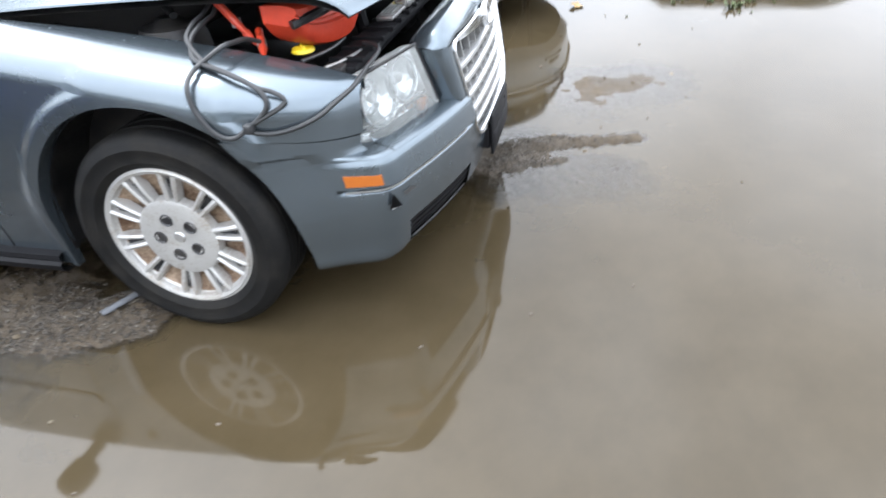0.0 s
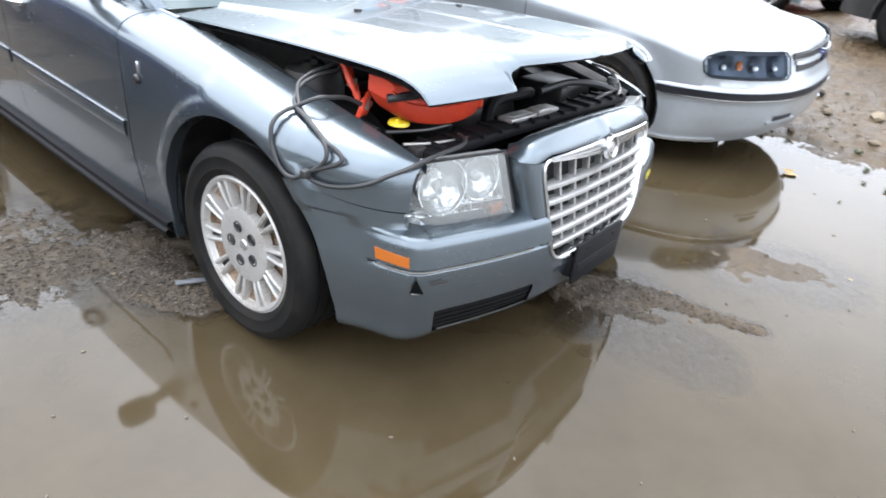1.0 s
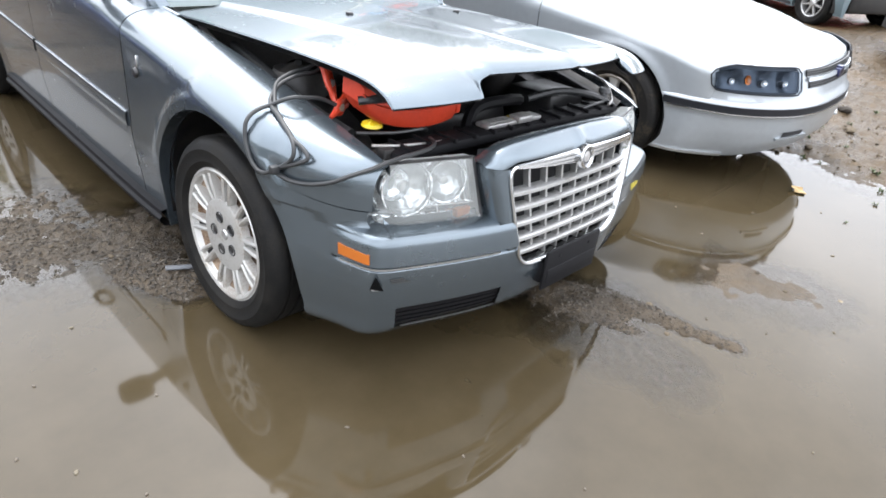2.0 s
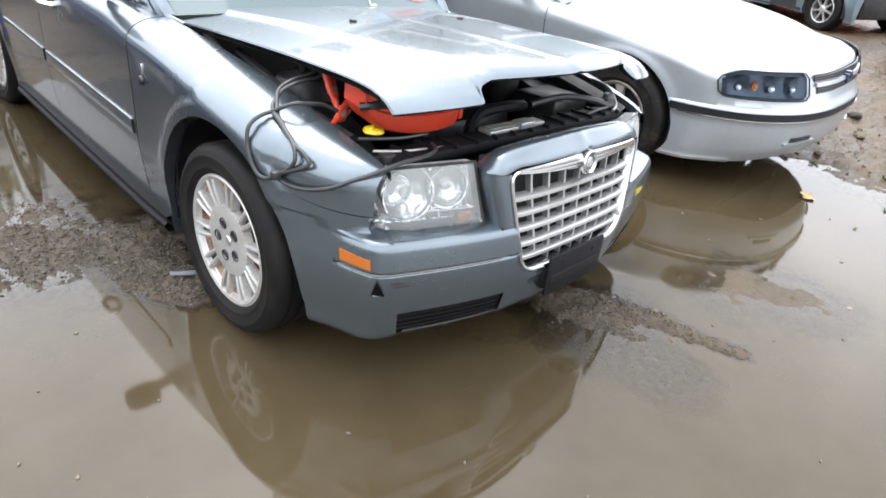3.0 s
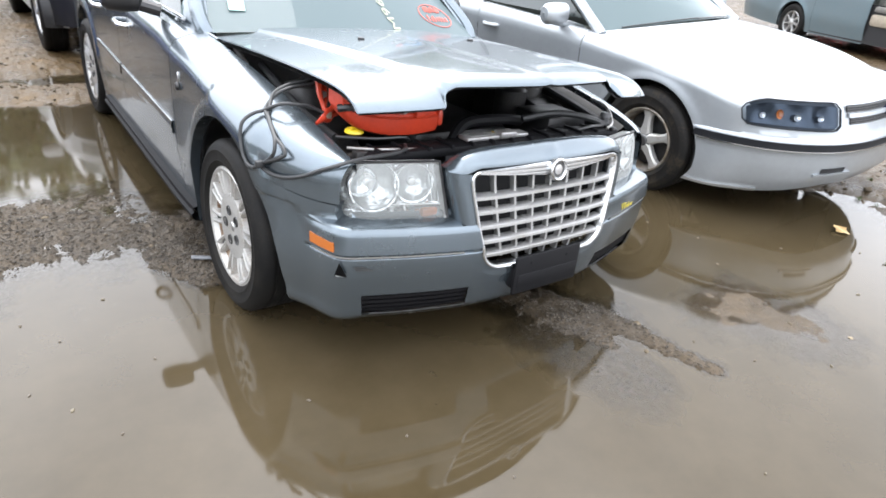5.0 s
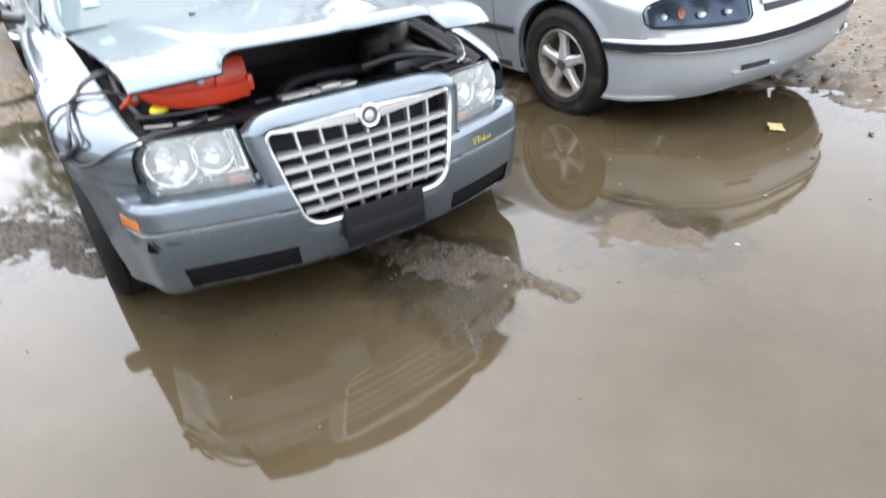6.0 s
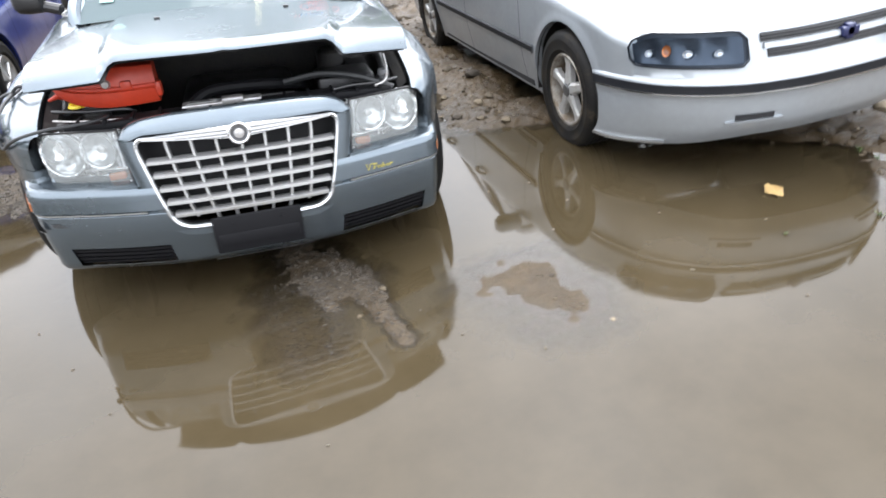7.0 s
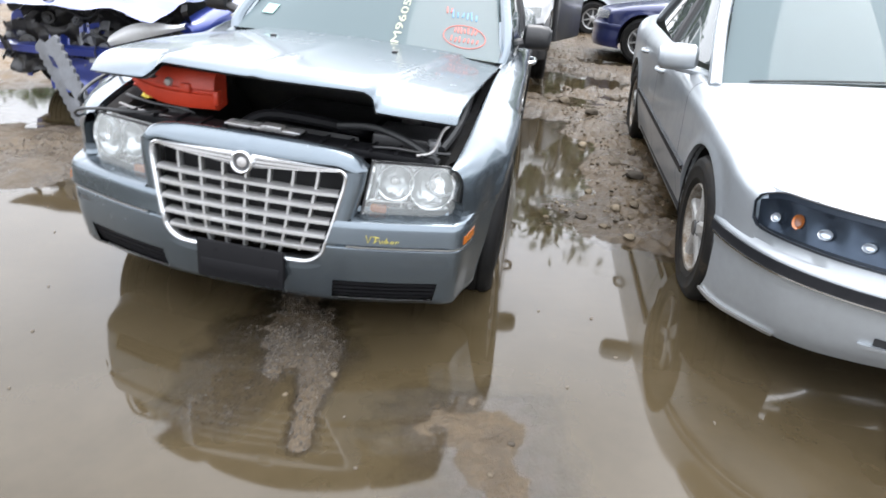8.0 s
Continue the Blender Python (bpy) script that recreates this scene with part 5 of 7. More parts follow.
# ---- other cars: one shell builder ----
def shell(ob, P, paint, wheels="star", wheel_mat="wheel", rubber="rubber", glass="glass", side_glass="sideglass", mirror=True, skip=()):
    """A saloon or wagon from its curves: sides, nose, hood, cabin, tail. P holds the curves and sizes."""
    ar, hz_ = P["arch"], P["hub_z"]
    plan_, lean_ = P["plan"], P["lean"]

    def zb(y):
        z = P["sill"](y)
        for c in P["hubs"]:
            if abs(y - c) < ar:
                z = max(z, hz_ + math.sqrt(ar * ar - (y - c) ** 2))
        return z

    def sx_(y, z):
        f = sum(0.012 * math.exp(-((math.hypot(y - c, z - hz_) - ar) / 0.04) ** 2) for c in P["hubs"])
        mid = 0.5 * (P["sill"](y) + P["zs"](y))
        return P["xs"](y) + f - 0.05 * smooth(mid, P["sill"](y) - 0.05, z)
    P["sx"] = sx_

    def skin(y0, y1, n):
        bm = bmesh.new()
        ys_ = set(span(y0, y1, n))
        for c in P["hubs"]:
            ys_ |= {c + s_ * ar * math.cos(radians(a_)) for a_ in range(0, 91, 9) for s_ in (-1, 1)} | {c - ar - 0.002, c + ar + 0.002}
        rows = []
        for y in sorted(y for y in ys_ if y0 <= y <= y1):
            b, zs, xi, zi = min(zb(y), P["zs"](y) - 0.002), P["zs"](y), P["xi"](y), P["zi"](y)
            r = [(sx_(y, b) - 0.045, y, b - 0.003)] + [(sx_(y, b + (zs - b) * v), y, b + (zs - b) * v) for v in span(0, 1, 9)]
            x0 = sx_(y, zs)
            for a_ in span(0, 90, 8)[1:]:
                r.append((xi + (x0 - xi) * math.cos(radians(a_)) ** 0.9, y, zs + (zi - zs) * math.sin(radians(a_)) ** 0.95))
            r.append((xi - 0.004, y, zi - 0.03))
            rows.append(r)
        if y0 == P["y0"]:  # close the front end
            rows.insert(0, [(xi0[0] - 0.012, y0 - 0.012, xi0[2] - 0.012) for xi0 in rows[0]])
            mid_ = (P["xi"](y0) - 0.05, y0 - 0.01, P["zs"](y0) - 0.06)
            rows.insert(0, [mid_] * len(rows[0]))
        return grid(bm, rows)
    doors = P["doors"]
    marks = [P["y0"]] + doors + [P["y1"]]
    names = ["fender"] + ["side_door"] * (len(doors) - 1) + ["rear_quarter"]
    for sx in (-1, 1):
        for k, nm in enumerate(names):
            if (nm, sx, k) in skip:
                continue
            bm = skin(marks[k] + (0.003 if k else 0), marks[k + 1] - 0.003, P.get("n", 26))
            if sx < 0:
                for v in bm.verts:
                    v.co.x = -v.co.x
                bmesh.ops.reverse_faces(bm, faces=bm.faces[:])
            pan = part(nm, bm, paint, ob)
            if nm == "side_door":
                bm = bmesh.new()
                hy, hzz = marks[k + 1] - 0.16, P["zs"](marks[k + 1]) - 0.02
                tube(bm, bend([(sx * (sx_(hy, hzz) - 0.01), hy - 0.08, hzz), (sx * (sx_(hy, hzz) + 0.03), hy - 0.05, hzz), (sx * (sx_(hy, hzz) + 0.03), hy + 0.05, hzz), (sx * (sx_(hy, hzz) - 0.01), hy + 0.08, hzz)], 4), 0.014, 8)
                part("door_handle", bm, paint, pan)
        bm = bmesh.new()
        a_, b_ = sorted((sx * (P["W"] - 0.1), sx * (P["W"] - 0.06)))
        box(bm, a_, b_, doors[0] - 0.1, P["hubs"][1] - ar, P["sill"](2) + 0.02, P["zs"](2) - 0.02)
        part("door_backing", bm, M["dark"], ob)
        for c in P["hubs"]:
            bm = bmesh.new()
            lathe(bm, [(ar - 0.004, sx * (P["W"] - 0.03)), (ar + 0.02, sx * (P["W"] - 0.1)), (ar + 0.02, sx * (P["W"] - 0.4)), (0.05, sx * (P["W"] - 0.42))], 20, "x", Matrix.Translation((0, c, hz_)), -12, 192)
            part("wheel_well", bm, M["engine"], ob)
            wheel(ob, sx * (P["W"] - P["tw"]), c, hz_, sx, wheels, P["R"], P["rim"], 0.105, wheel_mat, rubber)
    # nose and tail
    if "nose" not in skip:
        bm = bmesh.new()
        rows = []
        for z in P["nose_z"]:
            se = plan_.s_of("y", P["y0"] if z > P["nose_split"] else P["hubs"][0] - math.sqrt(max(ar * ar - (z - hz_) ** 2, 0.0004)) - 0.004)
            rows.append([plan_.point(se * u, z if isinstance(z, float) else z, P["nose_off"](z), lean_) for u in span(0, 1, 40)])
        grid(bm, rows)
        mirror_x(bm)
        P["nose"] = part("front_bumper", bm, paint, ob)
        bm = bmesh.new()
        grid(bm, [[(x, 0.42, z) for x in span(-P["W"] + 0.3, P["W"] - 0.3, 2)] for z in (P["sill"](2), P["nose_z"][-1])])
        part("bulkhead", bm, M["dark"], ob)
        zt = P["nose_z"][-1]
        for sx in (-1, 1):
            bm = bmesh.new()
            rows = []
            for s_ in span(plan_.s_of("x", P["xi"](P["y0"]) - 0.03), plan_.s_of("y", P["y0"]) + 0.012, 10):
                p = plan_.point(s_, zt, P["nose_off"](zt), lean_)
                w_ = P["xi"](P["y0"]) - 0.03
                rows.append([(sx * (p[0] + 0.002), p[1] - 0.002, zt - 0.02), (sx * p[0], p[1], zt + 0.001), (sx * (p[0] + w_) / 2, p[1] + 0.004, zt + 0.006), (sx * w_, p[1] + 0.006, zt + 0.008)])
            grid(bm, rows)
            part("nose_corner", bm, paint, ob)
    if "hood" not in skip:
        bm = bmesh.new()
        rows = []
        zt = P["nose_z"][-1]
        se = plan_.s_of("y", P["y0"])
        for v in span(0, 1, 18):
            r = []
            for u in span(-1, 1, 32):
                p = plan_.point(se * min(abs(u) * 1.0, 1), zt, P["nose_off"](zt), lean_)
                yr = P["cowl_y"] + P["cowl_bow"] * u * u
                y = p[1] + (yr - p[1]) * v
                x0 = min(p[0], P["xi"](y) + 0.004)
                x = math.copysign(x0 + (P["xi"](yr) * abs(u) - x0) * v ** 0.7 if v else min(p[0], P["xi"](max(y, P["y0"]))), u)
                x = math.copysign(min(abs(x), P["xi"](max(y, P["y0"])) * (1.0 if abs(u) > 0.999 else 1)), u)
                edge = P["zi"](y) if y >= P["y0"] else zt + (P["zi"](P["y0"]) - zt) * max(0, (y - p[1]) / max(P["y0"] - p[1], 0.01))
                w_ = abs(x) / max(P["xi"](max(y, P["y0"])), 0.1)
                z = max(P["hood"](y), zt) * (1 - w_ ** 2.2) + edge * w_ ** 2.2
                r.append((x, y, z if v else zt))
            rows.append(r)
        grid(bm, rows)
        part("hood", bm, paint, ob)
    bm = bmesh.new()
    rows = []
    for y, k in P["tail"]:
        w_ = P["xi"](min(y, P["y1"])) + 0.006
        rows.append([(w_ * u * (1 if y <= P["y1"] else 1.12), y - 0.10 * u ** 4 * (y > P["y1"]), k - 0.03 * u * u) for u in span(-1, 1, 12)])
    grid(bm, rows)
    part("tail", bm, paint, ob)
    # cabin
    A, B, C, D = P["ws_base"], P["ws_top"], P["rw_top"], P["rw_base"]  # (half width, y, z)
    cab_ = new("cabin")
    cab_.parent = ob
    glass_quad("windshield", [(-A[0], A[1], A[2]), (A[0], A[1], A[2]), (B[0], B[1], B[2]), (-B[0], B[1], B[2])], M[glass], P.get("bow", 0.12), 12, cab_)
    glass_quad("rear_window", [(-D[0], D[1], D[2]), (D[0], D[1], D[2]), (C[0], C[1], C[2]), (-C[0], C[1], C[2])], M[side_glass], 0.05, 8, cab_, (0, 1, 0.3))
    bm = bmesh.new()
    rows = []
    for t_ in span(0, 1, 8):
        y, w_ = B[1] + (C[1] - B[1]) * t_, B[0] + (C[0] - B[0]) * t_ + 0.02
        z = B[2] + (C[2] - B[2]) * t_ + P["roof_rise"] * (1 - (2 * t_ - 1) ** 4)
        bowy = P.get("bow", 0.12) * 0.9 if t_ < 0.01 else 0.0
        rows.append([(w_ * u, y - bowy * (1 - u * u), z - 0.05 * abs(u) ** 4) for u in span(-1, 1, 14)])
    grid(bm, rows)
    part("roof", bm, paint, cab_)
    bm = bmesh.new()
    grid(bm, [[(A[0] * u, A[1] + dy - P.get("bow", 0.12) * (1 - u * u), A[2] + dz) for u in span(-1, 1, 12)] for dy, dz in ((-0.07, -0.02), (-0.03, -0.006), (0.01, 0.0))])
    part("cowl", bm, M["plastic"], cab_)
    bm = bmesh.new()
    bw = P.get("bow", 0.12)
    for u0, u1, v1 in ((-0.85, 0.0, 0.02), (-0.02, 0.8, 0.02)):
        pts_ = []
        for k in span(0, 1, 10):
            u, v = u0 + (u1 - u0) * k, 0.012 + (v1 - 0.012) * k
            w_ = A[0] + (B[0] - A[0]) * v
            pts_.append((w_ * u, A[1] + (B[1] - A[1]) * v - 0.958 * (bw * (1 - u * u) + 0.012), A[2] + (B[2] - A[2]) * v + 0.287 * (bw * (1 - u * u) + 0.012)))
        tube(bm, pts_, 0.0045, 6)
    part("wiper", bm, M["plastic"], cab_)
    bm = bmesh.new()
    box(bm, -P["W"] + 0.12, P["W"] - 0.12, A[1], D[1], P["sill"](2) + 0.03, P["sill"](2) + 0.2, 0.02)
    box(bm, -A[0] + 0.03, A[0] - 0.03, A[1] + 0.02, A[1] + 0.4, A[2] - 0.3, A[2] - 0.03, 0.04)
    for x0 in (-0.37, 0.37):
        box(bm, x0 - 0.24, x0 + 0.24, A[1] + 1.2, A[1] + 1.34, 0.4, A[2] + 0.25, 0.05)
    part("cabin_fittings", bm, M["seat"], cab_)
    mid = P["pillar_y"]
    belt = P["zi"](mid) + 0.01
    for sx in (-1, 1):
        def pil(name, pts, r, mat):
            bmx = bmesh.new()
            tube(bmx, bend([(sx * x, y, z) for x, y, z in pts], 7), r, 8)
            part(name, bmx, mat, cab_)
        pil("front_pillar", [(A[0] + 0.03, A[1] - 0.02, A[2] - 0.02), ((A[0] + B[0]) / 2 + 0.045, (A[1] + B[1]) / 2, (A[2] + B[2]) / 2 + 0.01), (B[0] + 0.03, B[1], B[2] - 0.015)], 0.034, paint)
        pil("roof_rail", [(B[0] + 0.03, B[1], B[2] - 0.015), (B[0] + 0.035, (B[1] + C[1]) / 2, B[2] + P["roof_rise"] * 0.5 - 0.02), (C[0] + 0.03, C[1], C[2] - 0.015), (D[0] + 0.04, D[1], D[2] - 0.02)], 0.036, paint)
        pil("centre_pillar", [(P["xi"](mid), mid, belt), (B[0] + 0.035, mid + 0.03, B[2] + P["roof_rise"] * 0.6 - 0.02)], 0.03, M["plastic"])
        xb = P["xi"](mid)
        glass_quad("front_side_window", [(sx * (A[0] + 0.04), A[1] + 0.16, A[2] + 0.06), (sx * xb, mid, belt), (sx * (B[0] + 0.04), mid, B[2] + P["roof_rise"] * 0.5 - 0.04), (sx * (B[0] + 0.05), B[1], B[2] - 0.04)], M[side_glass], 0.02, 6, cab_, (sx, 0, 0))
        glass_quad("rear_side_window", [(sx * xb, mid, belt), (sx * (D[0] + 0.05), D[1] - 0.3, D[2] + 0.0), (sx * (C[0] + 0.05), C[1] - 0.1, C[2] - 0.04), (sx * (B[0] + 0.04), mid, B[2] + P["roof_rise"] * 0.5 - 0.04)], M[side_glass], 0.02, 6, cab_, (sx, 0, 0))
        if mirror:
            mo = new("side_mirror")
            mo.parent = ob
            mx, my, mz = P["mirror"]
            bm = bmesh.new()
            rows = []
            for dx, ry_, rz_ in ((0.0, 0.03, 0.045), (0.02, 0.055, 0.064), (0.1, 0.06, 0.07), (0.17, 0.055, 0.066), (0.2, 0.034, 0.045), (0.206, 0.004, 0.006)):
                rows.append([(sx * (mx - 0.2 + dx), my + ry_ * math.cos(t_), mz + rz_ * math.copysign(abs(math.sin(t_)) ** 0.7, math.sin(t_))) for t_ in [2 * math.pi * i / 20 for i in range(21)]])
            grid(bm, rows)
            part("mirror_shell", bm, paint, mo)
            bm = bmesh.new()
            tube(bm, [(sx * (mx - 0.32), my - 0.06, mz - 0.1), (sx * (mx - 0.22), my - 0.02, mz - 0.07), (sx * (mx - 0.1), my, mz - 0.05)], 0.024, 8)
            part("mirror_arm", bm, paint, mo)
    return P


# ---- the silver saloon beside it ----
pale_car = thing("saloon", "silver four-door saloon with smoked headlamps, parked in mud", "car", pose(2.62, 0, 0.03, 0, -2.0, 0))
plan_i = Plan([(0, 0.062), (0.2, 0.07), (0.35, 0.098), (0.48, 0.142), (0.62, 0.232), (0.73, 0.345), (0.80, 0.47), (0.845, 0.60), (0.868, 0.72), (0.875, 0.85)])
nose_zs = [0.155, 0.17, 0.2, 0.235, 0.26, 0.3, 0.34, 0.38, 0.41, 0.42, 0.432, 0.452, 0.47, 0.482, 0.5, 0.53, 0.56, 0.59, 0.62, 0.65, 0.668, 0.68]
PALE = dict(W=0.9, hub_z=0.29, hubs=(1.068, 3.875), arch=0.375, R=0.325, rim=0.2, tw=0.125, y0=0.50, y1=5.02, doors=[1.66, 2.72, 3.55],
          plan=plan_i, lean=lambda z: 0.32 * max(0, z - 0.50) + 0.5 * max(0, 0.22 - z),
          nose_z=nose_zs, nose_split=0.49,
          nose_off=lambda z: 0.008 * smooth(0.40, 0.44, z) - 0.02 * smooth(0.475, 0.50, z) + 0.006 * smooth(0.42, 0.30, z) - 0.014 * smooth(0.62, 0.69, z),
          sill=curve((0.3, 0.165), (1.5, 0.17), (3.4, 0.17), (5.1, 0.24)),
          xs=curve((0.50, 0.803), (0.60, 0.838), (0.72, 0.858), (1.0, 0.87), (1.6, 0.878), (3.0, 0.882), (4.0, 0.88), (4.7, 0.83), (5.02, 0.74)),
          xi=curve((0.50, 0.70), (0.8, 0.715), (1.3, 0.745), (1.7, 0.78), (2.2, 0.80), (3.8, 0.79), (4.3, 0.72), (5.02, 0.62)),
          zs=curve((0.50, 0.60), (0.8, 0.675), (1.2, 0.72), (2.0, 0.76), (3.6, 0.80), (5.02, 0.78)),
          zi=curve((0.50, 0.69), (0.8, 0.765), (1.2, 0.82), (1.62, 0.845), (2.2, 0.88), (3.6, 0.93), (4.4, 0.955), (5.02, 0.93)),
          hood=curve((0.08, 0.68), (0.25, 0.725), (0.6, 0.80), (1.0, 0.86), (1.4, 0.905), (1.7, 0.92)),
          cowl_y=1.36, cowl_bow=0.26, tail=((4.35, 0.955), (4.7, 0.96), (5.02, 0.93), (5.08, 0.75), (5.1, 0.45), (5.06, 0.25)),
          ws_base=(0.745, 1.60, 0.85), ws_top=(0.575, 2.42, 1.33), rw_top=(0.55, 3.5, 1.32), rw_base=(0.66, 4.25, 0.97), roof_rise=0.045, bow=0.2, pillar_y=2.74, mirror=(1.02, 1.88, 0.93))
shell(pale_car, PALE, M["silver"], "star", "brownwheel", "muddyrubber")
lean_i = PALE["lean"]
for sx in (-1, 1):
    def put_i(name, bmx, mat, parent, label=""):
        if sx < 0:
            for v in bmx.verts:
                v.co.x = -v.co.x
            bmesh.ops.reverse_faces(bmx, faces=bmx.faces[:])
        return part(name, bmx, mat, parent, label)
    bm = bmesh.new()
    patch(bm, plan_i, 0.0, plan_i.s_of("y", 0.725), 0.432, 0.470, 40, 4, 0.014, lean_i, 0.01)
    put_i("bumper_moulding", bm, M["rub"], PALE["nose"], "dark grey rub strip round the bumper")
    bm = bmesh.new()
    patch(bm, plan_i, 0.0, plan_i.s_of("y", 0.70), 0.4265, 0.4325, 40, 1, 0.017, lean_i, 0.006)
    put_i("bright_line", bm, M["chrome"], PALE["nose"])
    bm = bmesh.new()
    rows = [[(PALE["sx"](y, 0.45) + dx, y, z + 0.012 * (y - 1.5)) for y in span(1.46, 3.48, 20)] for dx, z in ((0.0, 0.425), (0.012, 0.43), (0.013, 0.462), (0.0, 0.467))]
    grid(bm, rows)
    put_i("side_moulding", bm, M["rub"], pale_car)
    # headlamp
    hl = new("headlamp")
    hl.parent = pale_car
    s0, s1 = plan_i.s_of("x", 0.45), plan_i.s_of("y", 0.48)
    turn = lambda d: 1 - math.sqrt(1 - min(max(d, 0.0), 1.0) ** 2)
    low = lambda u: 0.541 + 0.006 * u + 0.028 * turn(1 - u / 0.10) + 0.024 * turn((u - 0.91) / 0.09)
    high = lambda u: 0.687 + 0.004 * u - 0.034 * turn(1 - u / 0.12) - 0.048 * (max(0, u - 0.74) / 0.26) ** 1.25 - 0.02 * turn((u - 0.93) / 0.07)
    bm = bmesh.new()
    patch(bm, plan_i, s0, s1, low, high, 22, 8, 0.014, lean_i, 0.018)
    put_i("lens", bm, M["clearlens"], hl, "smoky headlamp lens")
    bm = bmesh.new()
    patch(bm, plan_i, s0, s1, low, high, 20, 8, -0.0085, lean_i)
    put_i("lamp_housing", bm, M["smoke"], hl)
    edge = [plan_i.point(s0 + (s1 - s0) * u, low(u), 0.006, lean_i) for u in span(0, 1, 20)] + [plan_i.point(s0 + (s1 - s0) * u, high(u), 0.006, lean_i) for u in span(1, 0, 20)]
    bm = bmesh.new()
    tube(bm, edge + edge[:1], 0.004, 6)
    put_i("gasket", bm, M["plastic"], hl)
    bm = bmesh.new()  # dark reflector sheet, dished behind each bulb
    rows = []
    for v in span(0, 1, 10):
        row = []
        for fu in span(0.04, 0.96, 48):
            fv = 0.10 + 0.76 * v
            dip = sum(math.exp(-((fu - c_) / 0.085) ** 2) for c_ in (0.23, 0.47, 0.80)) * (1 - (2 * v - 1) ** 2)
            row.append(plan_i.point(s0 + (s1 - s0) * fu, low(fu) + (high(fu) - low(fu)) * fv, 0.005 - 0.012 * dip, lean_i))
        rows.append(row)
    grid(bm, rows)
    put_i("reflector_sheet", bm, M["slatebowl"], hl)
    for fu, fv, w_, h_, mt in ((0.23, 0.42, 0.020, 0.015, "reflector"), (0.47, 0.42, 0.022, 0.017, "reflector"), (0.64, 0.50, 0.019, 0.025, "amber"), (0.80, 0.42, 0.016, 0.016, "reflector")):
        s = s0 + (s1 - s0) * fu
        z = low(fu) + (high(fu) - low(fu)) * fv
        x, y, nx_, ny_ = plan_i.at(s)
        q = Matrix.Translation(plan_i.point(s, z, 0.008 if mt == "reflector" else 0.011, lean_i)) @ Vector((nx_ * 0.6, ny_, 0.25)).normalized().to_track_quat("Z", "Y").to_matrix().to_4x4() @ Matrix.Diagonal((w_, h_, 1, 1))
        bm = bmesh.new()
        lathe(bm, [(1.0, 0.004), (0.9, 0.002), (0.6, -0.001), (0.2, -0.003), (0, -0.003)], 12, "z", q)
        put_i("indicator_bulb" if mt == "amber" else "reflector_bowl", bm, M[mt], hl)
    # fog slot
    bm = bmesh.new()
    sv = plan_i.s_of("x", 0.34)
    patch(bm, plan_i, sv - 0.01, sv + 0.16, 0.284, 0.325, 8, 2, 0.0085, lean_i)
    put_i("fog_slot", bm, M["dark"], PALE["nose"])
    bm = bmesh.new()
    patch(bm, plan_i, sv - 0.05, sv + 0.20, 0.264, 0.283, 8, 2, 0.020, lean_i, 0.014)
    put_i("slot_lip", bm, M["silver"], PALE["nose"])
    bm = bmesh.new()
    patch(bm, plan_i, plan_i.s_of("x", 0.72), plan_i.s_of("y", 0.70), 0.158, 0.172, 14, 1, 0.02, lean_i, 0.015)
    put_i("chin_strip", bm, M["satin"], PALE["nose"])
    # grille: two dark slots with bars and a blade between them
    bm = bmesh.new()
    patch(bm, plan_i, 0.0, plan_i.s_of("x", 0.385), 0.606, 0.627, 16, 3, 0.004, lean_i, 0.012)
    put_i("grille_blade", bm, M["silver"], PALE["nose"])
    for z0, z1, xo in ((0.628, 0.666, 0.395), (0.566, 0.604, 0.37)):
        bm = bmesh.new()
        patch(bm, plan_i, 0.0, plan_i.s_of("x", xo), z0, z1, 16, 3, -0.010 if z0 < 0.6 else -0.0125, lean_i)
        put_i("grille_slot", bm, M["dark"], PALE["nose"])
        for k in (0.2, 0.5, 0.8):
            bm = bmesh.new()
            zz = z0 + (z1 - z0) * k
            patch(bm, plan_i, 0.0, plan_i.s_of("x", xo), zz - 0.003, zz + 0.003, 16, 1, -0.004, lean_i, 0.008)
            put_i("grille_bar", bm, M["plastic"], PALE["nose"])
bm = bmesh.new()
c = plan_i.point(0, 0.617, 0.005, lean_i)
for dx, w_, h_ in ((0, 0.042, 0.02), (0, 0.02, 0.032)):
    box(bm, -w_, w_, c[1] - 0.012, c[1] + 0.03, c[2] - h_, c[2] + h_, 0.005)
part("badge", bm, M["navy"], PALE["nose"], "plain blue badge")
# the lower bumper rolls under
for ob in [PALE["nose"]] + [c_ for c_ in PALE["nose"].children if c_.name.split(".")[0] in ("fog_slot", "slot_lip", "chin_strip")]:
    for v in ob.data.vertices:
        v.co.z += 0.052 * smooth(0.80, 0.36, abs(v.co.x)) * smooth(0.36, 0.17, v.co.z)
        if v.co.z < 0.425 and v.co.y < 0.7:
            v.co += Vector((-v.co.x, 0.95 - v.co.y, 0)).normalized() * 0.055 * ((0.425 - v.co.z) / 0.27) ** 1.5 * (1 - smooth(0.35, 0.65, v.co.y))


